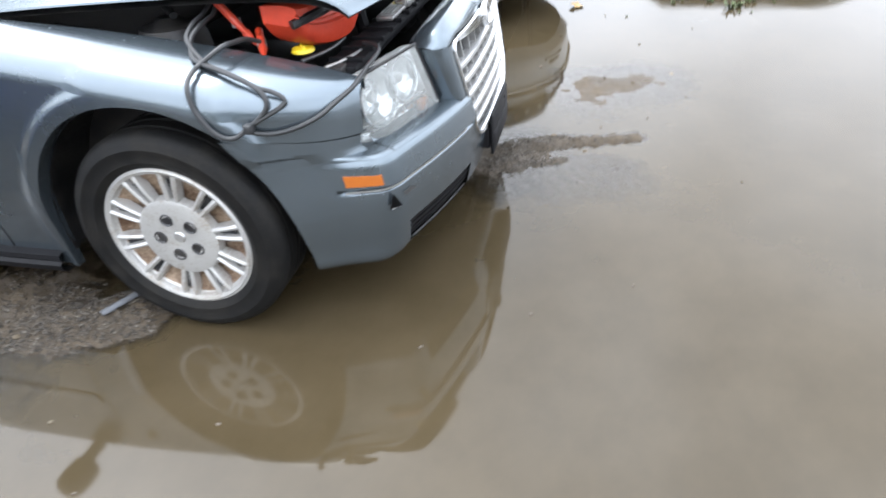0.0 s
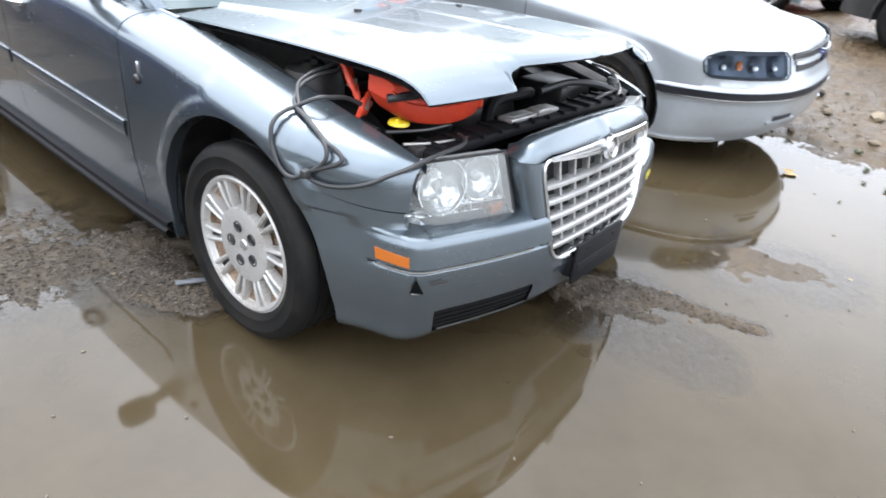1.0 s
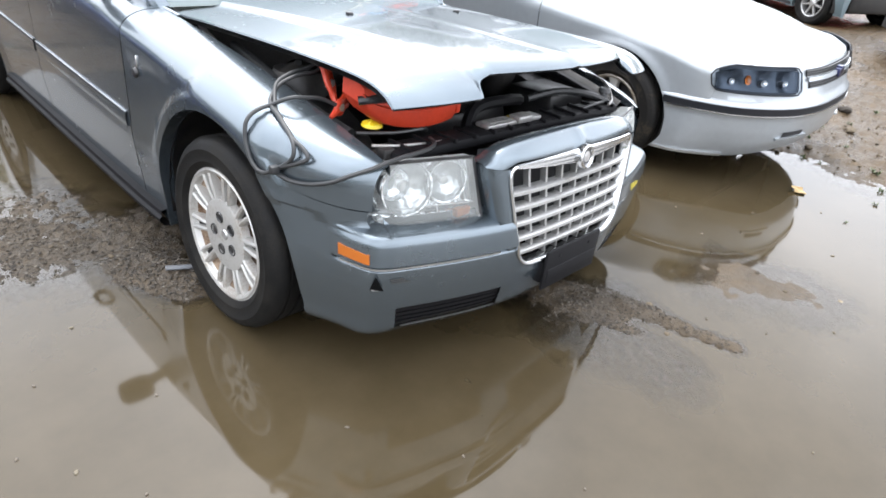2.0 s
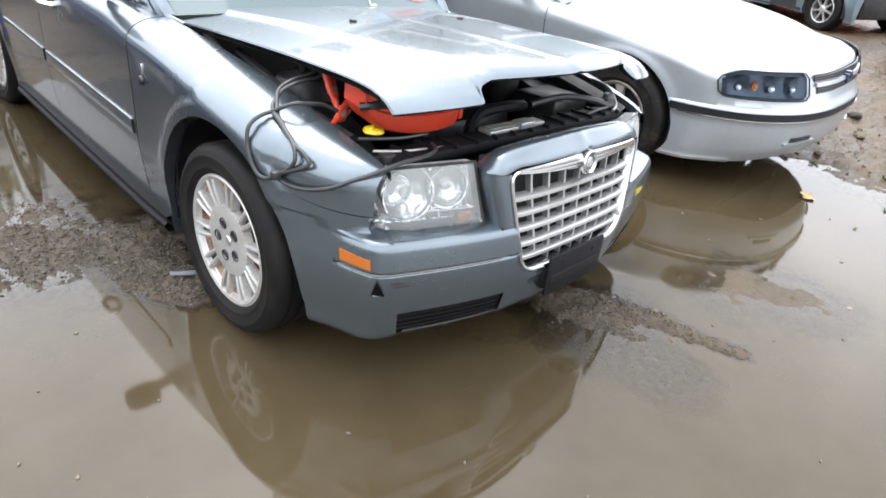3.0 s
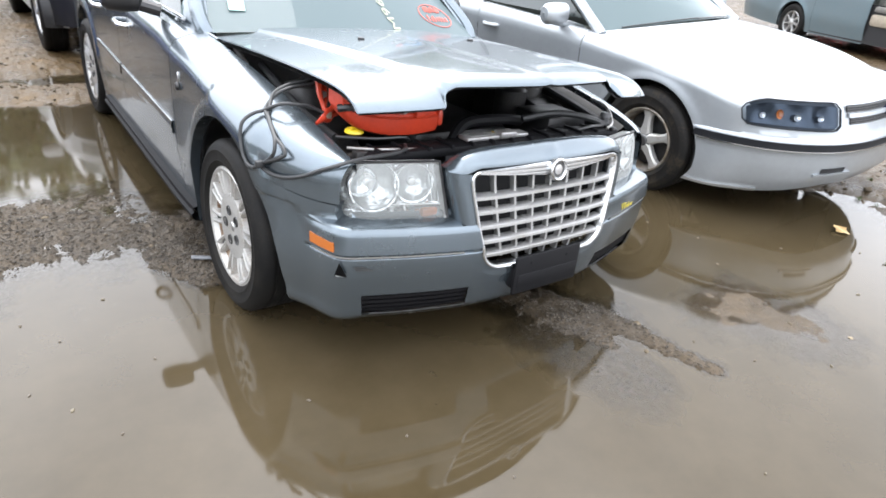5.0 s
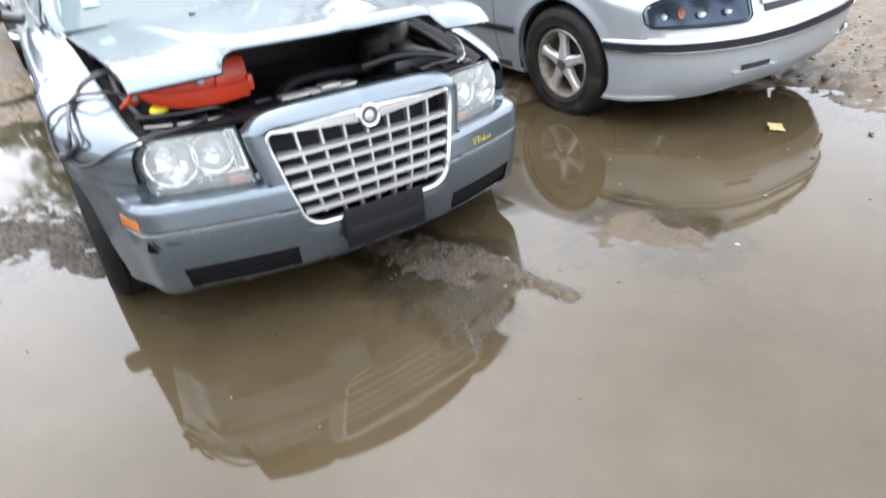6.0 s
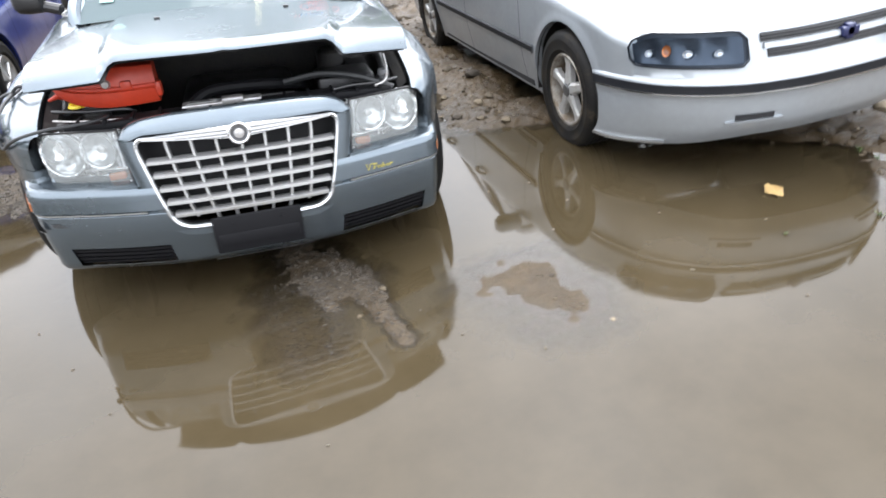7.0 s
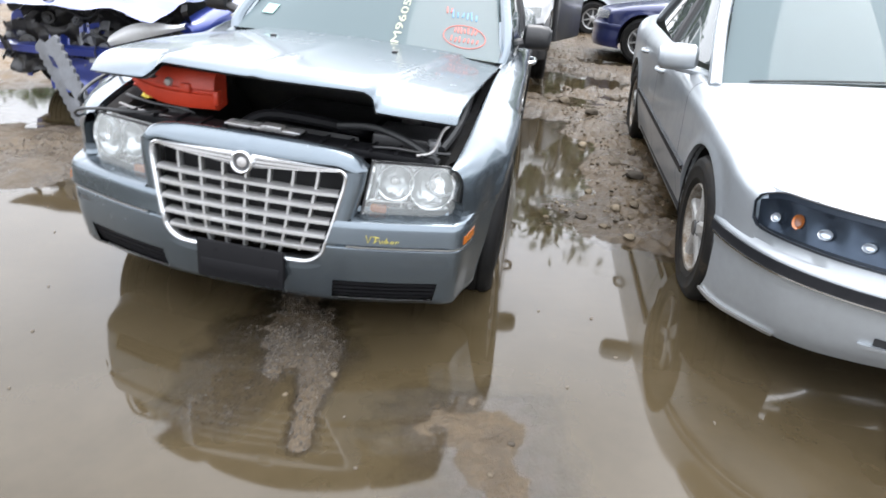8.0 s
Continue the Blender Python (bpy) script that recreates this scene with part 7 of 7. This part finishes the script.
place("saloon", "red saloon parked beyond the hatchback", "car", variant(), pose(16.2, 1.2, 0.05), "redpaint", "seven")

# ---- the wrecked blue saloon ----
wreck = thing("wrecked_saloon", "royal-blue wrecked saloon with its front torn open", "car", pose(-2.60, 2.62, 0.03, 0, 0, 2))
shell(wreck, variant(), M["blue"], "seven", skip=("nose", "hood"), wheel_mat="satin")
rnd = random.Random(12)
bm = bmesh.new()
rows = []
for v in span(0, 1, 14):
    y = -0.02 + 1.44 * v
    rows.append([(0.76 * u, y + 0.05 * noise.noise((u * 3, v * 3, 1)), 0.80 + 0.16 * v + 0.05 * (1 - v) * noise.noise((u * 2.5, v * 5, 4)) + 0.06 * math.exp(-((v - 0.35) / 0.12) ** 2) - 0.06 * u * u) for u in span(-1, 1, 20)])
grid(bm, rows)
part("crumpled_hood", bm, M["blue"], wreck, "crumpled blue hood, buckled upward")
for seed_, y_, z0_, z1_, amp in ((1.0, 0.42, 0.3, 0.82, 0.16), (7.0, 0.30, 0.22, 0.62, 0.12)):
    bm = bmesh.new()
    grid(bm, [[(x, y_ + 0.12 * x * x + amp * noise.noise((x * 5, z * 6, seed_)) + 0.5 * amp * noise.noise((x * 14, z * 15, seed_)), z + 0.05 * noise.noise((x * 6, z * 6, seed_ + 3))) for x in span(-0.78, 0.78, 44)] for z in span(z0_, z1_, 22)])
    part("mangled_panel", bm, M["engine"], wreck)
for k in range(9):
    bm = bmesh.new()
    c = Vector((rnd.uniform(-0.7, 0.6), rnd.uniform(0.2, 0.4), rnd.uniform(0.4, 0.78)))
    r = rnd.uniform(0.03, 0.07)
    lathe(bm, [(0.0, -0.03), (r * 0.4, -0.03), (r * 0.5, -0.015), (r * 0.9, -0.02), (r, -0.01), (r, 0.03)], 14, "y", Matrix.Translation(c) @ pose(0, 0, 0, rnd.uniform(-30, 30), 0, rnd.uniform(-40, 40)))
    part("pulley", bm, M["mangled" if k % 3 == 0 else "engine"], wreck)
for k in range(12):
    bm = bmesh.new()
    c = Vector((rnd.uniform(-0.75, 0.2), rnd.uniform(0.16, 0.34), rnd.uniform(0.3, 0.75)))
    L = rnd.uniform(0.05, 0.13)
    grid(bm, [[Vector((L * u, 0.02 * math.sin(6 * u + k) + 0.01 * v, 0.04 * v + 0.02 * math.sin(4 * u + 2 * k))) for u in span(-1, 1, 8)] for v in (-1, -0.5, 0.5, 1)])
    bmesh.ops.transform(bm, matrix=Matrix.Translation(c) @ pose(0, 0, 0, rnd.uniform(-40, 40), rnd.uniform(-50, 50), rnd.uniform(-30, 30)), verts=bm.verts[:])
    part("torn_scrap", bm, M[("engine", "mangled", "plastic", "blue")[k % 4]], wreck)
for k in range(7):
    bm = bmesh.new()
    p = Vector((rnd.uniform(-0.7, 0.6), rnd.uniform(0.05, 0.4), rnd.uniform(0.4, 0.8)))
    tube(bm, bend([p, p + Vector((0.15, -0.06, 0.05)), p + Vector((0.3, 0.05, -0.08)), p + Vector((0.4, 0.1, -0.02))], 5), 0.01, 7)
    part("torn_hose", bm, M["cable"], wreck)
bm = bmesh.new()
rows = [[(x, 0.12 + 0.18 * (x / 0.8) ** 2 + dy + 0.02 * noise.noise((x * 4, z * 4, 0)), z + 0.03 * x) for x in span(-0.85, 0.8, 20)] for dy, z in ((0.05, 0.41), (0.0, 0.42), (-0.01, 0.475), (0.03, 0.49), (0.1, 0.49))]
grid(bm, rows)
part("bumper_beam", bm, M["blue"], wreck)
bm = bmesh.new()
grid(bm, [[(x, 0.16 + 0.2 * (x / 0.8) ** 2 + 0.07 * noise.noise((x * 3.5, z * 5, 2)) + 0.03 * noise.noise((x * 11, z * 12, 6)) + 0.25 * max(0, 0.3 - z), z + 0.03 * noise.noise((x * 6, z * 4, 9))) for x in span(-0.3, 0.82, 30)] for z in span(0.13, 0.39, 10)])
part("lower_fascia", bm, M["blue"], wreck, "cracked blue lower bumper skin")
bm = bmesh.new()
rows = [[(0.30 + 0.54 * u, 0.14 + 0.16 * u * u - 0.03 * math.sin(v * 3.1), 0.515 + 0.15 * u + 0.12 * v * (0.35 + 0.65 * math.sin(math.pi * min(u + 0.12, 1)))) for u in span(0, 1, 12)] for v in span(0, 1, 6)]
grid(bm, rows)
part("headlamp", bm, M["white"], wreck, "pale headlamp shell hanging loose")
bm = bmesh.new()  # loose bumper bracket with holes
rows = []
for i_, u in enumerate(span(0, 1, 22)):
    a_ = 0.088 + 0.007 * (1 if i_ % 2 else -1)
    c = Vector((0.0 + 0.27 * u, -0.16 - 0.06 * u, 0.57 - 0.56 * u))
    rows.append([c + Vector((-a_, 0.02, -a_ * 0.5)), c + Vector((-a_, -0.01, -a_ * 0.5)), c + Vector((-0.02, -0.03, 0.01)), c + Vector((0.02, -0.03, -0.01)), c + Vector((a_, -0.01, a_ * 0.5)), c + Vector((a_, 0.02, a_ * 0.5))])
grid(bm, rows, lambda i, j: not (j == 2 and i in (4, 5, 6, 13, 14)))
part("bumper_bracket", bm, M["greyplastic"], wreck, "grey slotted bumper bracket dangling down")
bm = bmesh.new()
rows = [[(-1.35 + 0.75 * u, -0.35 + 0.32 * u + 0.05 * v, 0.20 + 0.26 * u - 0.14 * v + 0.05 * math.sin(3 * u)) for u in span(0, 1, 14)] for v in span(0, 1, 4)]
grid(bm, rows)
part("torn_bumper", bm, M["blue"], wreck, "torn blue bumper skin hanging to the ground")


# ---- small things on the ground ----
def blob(bm, c, r, rnd, squash=0.6, sub=1):
    made = bmesh.ops.create_icosphere(bm, subdivisions=sub, radius=r)["verts"]
    q = Euler((rnd.uniform(0, 6), rnd.uniform(0, 6), rnd.uniform(0, 6))).to_matrix()
    k = Vector((rnd.uniform(0.7, 1.3), rnd.uniform(0.7, 1.2), squash))
    for v in made:
        d = q @ v.co
        v.co = Vector((d.x * k.x, d.y * k.y, d.z * k.z)) * (1 + 0.25 * noise.noise(d * (1.7 / r) + Vector(c) * 31)) + Vector(c)


def scatter(name, label, count, boxes, rmin, rmax, seed, lift=0.0, least=0.0, mat="grit"):
    """Grit and pebbles lying on the banks, as one loose mass."""
    rnd = random.Random(seed)
    verts, faces = [], []
    base = bmesh.new()
    bmesh.ops.create_icosphere(base, subdivisions=1, radius=1.0)
    bv = [v.co.copy() for v in base.verts]
    bf = [[v.index for v in f.verts] for f in base.faces]
    base.free()
    made = 0
    for _ in range(count * 6):
        x0, y0, x1, y1 = rnd.choice(boxes)
        x, y = rnd.uniform(x0, x1), rnd.uniform(y0, y1)
        z = height(x, y)
        if z < least:
            continue
        r = rmin + (rmax - rmin) * rnd.random() ** 3
        o = len(verts)
        sx_, sy_, sz_ = rnd.uniform(0.7, 1.4), rnd.uniform(0.6, 1.2), rnd.uniform(0.4, 0.8)
        a_ = rnd.uniform(0, 6.28)
        ca, sa_ = math.cos(a_), math.sin(a_)
        for v in bv:
            k = r * rnd.uniform(0.75, 1.15)
            px, py = v.x * k * sx_, v.y * k * sy_
            verts.append((x + px * ca - py * sa_, y + px * sa_ + py * ca, z + v.z * k * sz_ + r * 0.25 + lift))
        faces += [[i + o for i in f] for f in bf]
        made += 1
        if made >= count:
            break
    me_ = bpy.data.meshes.new(name)
    me_.from_pydata(verts, [], faces)
    me_.materials.append(M[mat])
    tagged(new(name, me_), label, "gravel", kind="stuff")


NEAR = [(-1.75, 1.3, -0.75, 2.35), (-2.5, 1.55, -1.5, 2.3), (-1.6, 1.45, -0.9, 2.1), (-1.1, 1.1, -0.8, 1.6), (-1.75, 1.3, -0.75, 2.35)]
scatter("gravel", "dark wet grit and pebbles bedded in mud", 17000, NEAR, 0.0014, 0.0068, 21, 0.0, -0.007)
scatter("gravel", "fine dark grit on the mud ridge under the bumper", 9000, [(0.0, -0.1, 0.45, 0.6), (0.15, -0.45, 0.5, 0.25), (-0.12, -0.35, 0.2, 0.2)], 0.0012, 0.0056, 23, -0.0005, -0.009)
scatter("gravel", "tan grit and small stones on the sandy bank", 4200, [(1.05, 1.6, 1.95, 5.0), (2.4, -1.4, 4.6, 1.4), (-3.0, 4.2, -0.9, 6.0), (1.0, 5.0, 2.5, 9.0)], 0.004, 0.017, 22, -0.002, -0.002, "tangrit")

rnd = random.Random(5)
STONES = [(1.30, 1.74, 0.028), (1.42, 1.62, 0.022), (1.50, 1.88, 0.04), (1.62, 2.0, 0.035), (1.58, 1.78, 0.026), (1.36, 2.25, 0.03), (1.66, 2.45, 0.05), (1.55, 2.75, 0.04), (1.70, 3.1, 0.045), (1.35, 3.4, 0.05),
          (1.1, 1.72, 0.02), (1.12, 1.62, 0.016), (3.1, 0.2, 0.03), (3.4, 0.5, 0.05), (3.7, 0.1, 0.04), (3.2, -0.3, 0.035), (4.0, -0.2, 0.07), (4.3, 0.3, 0.05), (3.9, 0.9, 0.06), (2.95, 0.45, 0.03), (3.5, -0.9, 0.04), (4.5, -0.8, 0.06),
          (-1.35, 1.6, 0.012), (-1.2, 1.75, 0.014), (-1.05, 1.55, 0.012), (0.42, -0.02, 0.014), (0.3, -0.16, 0.012), (-1.4, 2.05, 0.016), (1.05, -0.22, 0.011), (1.0, -0.36, 0.009), (1.13, -0.55, 0.010), (1.55, 1.5, 0.03), (1.45, 4.4, 0.06), (1.2, 5.1, 0.07)]
for x, y, r in STONES:
    bm = bmesh.new()
    blob(bm, (0, 0, 0), r, rnd, 0.6, 2)
    ob = solo("stone", bm, M["stone"], "rough brown stone lying in the mud", "stone", Matrix.Translation((x, y, max(height(x, y), -0.004) + r * 0.25)), "stones in the mud")
# specks afloat on the water: bark bits and leaf scraps
for x, y, r, mt in ((-1.523, 0.58, 0.012, "straw"), (-1.62, 0.72, 0.010, "bark"), (-1.75, 0.55, 0.012, "bark"), (-1.5, 0.98, 0.009, "bark"), (-1.32, 1.2, 0.012, "straw"), (-1.6, 1.15, 0.009, "bark"), (-1.25, 0.72, 0.010, "bark"), (-1.42, 0.4, 0.008, "bark"),
                    (0.62, -0.42, 0.010, "bark"), (0.52, -0.22, 0.008, "bark"), (1.22, 0.12, 0.014, "bark"), (1.32, 0.62, 0.014, "bark"), (1.4, 0.35, 0.016, "bark"), (1.1, 0.62, 0.010, "straw"), (0.85, -0.6, 0.010, "straw"), (-0.72, -0.05, 0.010, "bark"), (-0.9, 0.25, 0.010, "bark"), (-0.55, -0.35, 0.008, "bark"),
                    (1.55, -0.4, 0.014, "straw"), (1.8, -0.7, 0.012, "bark"), (0.1, -0.75, 0.008, "straw"), (2.05, -0.2, 0.012, "straw"), (1.7, 0.05, 0.012, "bark")):
    bm = bmesh.new()
    n = 7
    ring = [(r * rnd.uniform(0.6, 1.3) * math.cos(2 * math.pi * k / n), r * rnd.uniform(0.5, 1.0) * math.sin(2 * math.pi * k / n)) for k in range(n)]
    ring = [(0.7 * px, 0.6 * py) for px, py in ring]
    grid(bm, [[(px, py, 0.0) for px, py in ring + ring[:1]], [(px * 0.8, py * 0.8, 0.003) for px, py in ring + ring[:1]], [(0, 0, 0.0045)] * (n + 1)])
    solo("bark_scrap" if mt == "bark" else "leaf_scrap", bm, M[mt], "small dark bark scrap afloat on the puddle" if mt == "bark" else "pale leaf scrap afloat on the puddle", "debris", pose(x, y, 0.001, 0, 0, rnd.uniform(0, 360)), "scraps afloat on the puddle")
# yellow leaf
bm = bmesh.new()
rows = []
for v in span(-1, 1, 10):
    w_ = 0.046 * (1 - v * v) ** 0.5 * (1 + 0.15 * math.sin(9 * v))
    rows.append([(w_ * u, 0.042 * v, 0.004 + 0.016 * (u + 1) / 2 + 0.006 * math.sin(3 * v)) for u in span(-1, 1, 6)])
grid(bm, rows)
solo("fallen_leaf", bm, M["leaf_y"], "yellow fallen leaf on the water by the bank", "leaf", pose(2.25, -0.01, 0.002, 0, 0, 75))
# flat metal strip by the wheel
bm = bmesh.new()
rows = [[(0.018 * u, y, 0.012 + 0.004 * math.cos(u * 2.5) + 0.006 * math.sin(6 * y)) for u in span(-1, 1, 5)] for y in span(-0.07, 0.07, 10)]
grid(bm, rows)
grid(bm, [[(x, y, z - 0.004) for x, y, z in r] for r in rows])
solo("metal_strip", bm, M["greyplastic"], "bent grey metal trim strip lying in the mud by the tyre", "debris", pose(-0.885, 1.265, 0.036, 4, 8, 70))


# weeds at the water's edge
def weed(x, y, n, size, seed):
    r_ = random.Random(seed)
    bm = bmesh.new()
    for k in range(n):
        a_ = r_.uniform(0, 2 * math.pi)
        h_ = size * r_.uniform(0.5, 1.1)
        out = size * r_.uniform(0.2, 0.9)
        w_ = size * 0.09
        ca, sa_ = math.cos(a_), math.sin(a_)
        bx, by = r_.uniform(-0.4, 0.4) * size, r_.uniform(-0.4, 0.4) * size
        rows = []
        for t_, ww in ((0, 0.5), (0.4, 1.0), (0.75, 0.8), (1.0, 0.05)):
            cx, cy, cz = bx + ca * out * t_, by + sa_ * out * t_, h_ * (t_ - 0.35 * t_ * t_)
            rows.append([(cx - sa_ * w_ * ww, cy + ca * w_ * ww, cz), (cx, cy, cz - 0.15 * w_), (cx + sa_ * w_ * ww, cy - ca * w_ * ww, cz)])
        grid(bm, rows)
    solo("weed", bm, M["weed"], "green grassy weed tuft at the water's edge", "weed", Matrix.Translation((x, y, max(height(x, y), 0.0))), "weeds along the bank")


for k in range(26):
    if k < 14:
        x, y = 2.35 + rnd.uniform(-0.35, 0.5), -0.75 + rnd.uniform(-0.55, 0.45)
        sz = rnd.uniform(0.016, 0.036)
    else:
        x, y = rnd.uniform(2.8, 4.6), rnd.uniform(-1.2, 0.6)
        sz = rnd.uniform(0.025, 0.05)
    weed(x, y, 12, sz, 100 + k)
for k, (x, y, sz) in enumerate(((2.16, -0.95, 0.07), (2.19, -0.99, 0.055), (2.30, -1.08, 0.07), (2.37, -1.10, 0.055), (2.30, -0.85, 0.045), (2.28, -0.62, 0.03), (2.42, -0.5, 0.03),
                               (2.62, -0.62, 0.04), (2.72, -0.35, 0.035), (2.8, -0.8, 0.04), (2.86, -0.5, 0.04), (2.95, -0.95, 0.045), (2.6, -0.95, 0.04), (3.0, -0.25, 0.045), (3.1, -0.7, 0.05))):
    weed(x, y, 22, sz, 7 + k)


# ---- trees round the yard ----
def tree(seed, tall_):
    r_ = random.Random(seed)
    ob = thing("tree", "leafy green broadleaf tree beyond the yard", "tree", Matrix(), "trees round the yard")
    bm = bmesh.new()
    trunk = bend([(0, 0, -0.1), (r_.uniform(-0.1, 0.1), 0.1, tall_ * 0.2), (r_.uniform(-0.3, 0.3), 0, tall_ * 0.45), (r_.uniform(-0.4, 0.4), 0.2, tall_ * 0.75)], 5)
    tube(bm, trunk, 0.03 * tall_, 8, taper=lambda u: 1 - 0.75 * u)
    tips = [trunk[-1]]
    for k in range(8):
        b = trunk[6 + k % 9]
        a_ = k * 2.4 + r_.uniform(-0.4, 0.4)
        e = b + Vector((math.cos(a_), math.sin(a_), 0.55)) * tall_ * r_.uniform(0.18, 0.32)
        tube(bm, bend([b, b.lerp(e, 0.5) + Vector((0, 0, 0.08 * tall_ * 0.3)), e], 4), 0.011 * tall_, 6, taper=lambda u: 1 - 0.7 * u)
        tips += [e, b.lerp(e, 0.6)]
    part("trunk", bm, M["bark"], ob)
    verts, faces = [], []
    for c in tips:
        for _ in range(7):
            cc = c + Vector((r_.gauss(0, 1), r_.gauss(0, 1), r_.gauss(0.2, 0.8))) * 0.075 * tall_
            for _ in range(34):
                p = cc + Vector((r_.gauss(0, 1), r_.gauss(0, 1), r_.gauss(0, 0.8))) * 0.04 * tall_
                s_ = 0.022 * tall_ * r_.uniform(0.7, 1.5)
                u_ = Vector((r_.gauss(0, 1), r_.gauss(0, 1), r_.gauss(0, 1))).normalized()
                v_ = u_.orthogonal().normalized()
                o = len(verts)
                verts += [p - u_ * s_, p + v_ * s_ * 0.6, p + u_ * s_, p - v_ * s_ * 0.6]
                faces.append([o, o + 1, o + 2, o + 3])
    me_ = bpy.data.meshes.new("crown")
    me_.from_pydata([tuple(v) for v in verts], [], faces)
    me_.materials.append(M["leaves"])
    cr = new("crown", me_)
    cr.parent = ob
    return ob


kinds = [tree(31, 7.5), tree(32, 9.0), tree(33, 6.5)]
spots = [(-26 + 4.6 * k + rnd.uniform(-1.2, 1.2), 27 + rnd.uniform(-2.5, 3)) for k in range(15)] + [(42 + rnd.uniform(-3, 3), 22 - 6 * k) for k in range(8)] + [(-24 + rnd.uniform(-2, 2), 22 - 4.6 * k) for k in range(11)]
for k, (x, y) in enumerate(spots):
    src = kinds[k % 3]
    # low growth to the north-west, tall trees straight north
    stretch = (6.2 if k < 6 else 10.6 if k < 15 else 7.4 if k < 23 else 6.4) * rnd.uniform(0.92, 1.06) / (7.2, 8.6, 6.2)[k % 3]
    if k == 6:
        x, y = 0.9, 26.5
    m = Matrix.Translation((x, y, 0.05)) @ pose(0, 0, 0, 0, 0, rnd.uniform(0, 360)) @ Matrix.Diagonal((1.15, 1.15, stretch, 1))
    if k < 3:
        src.matrix_basis = m
    else:
        c = copy_thing(src, m)
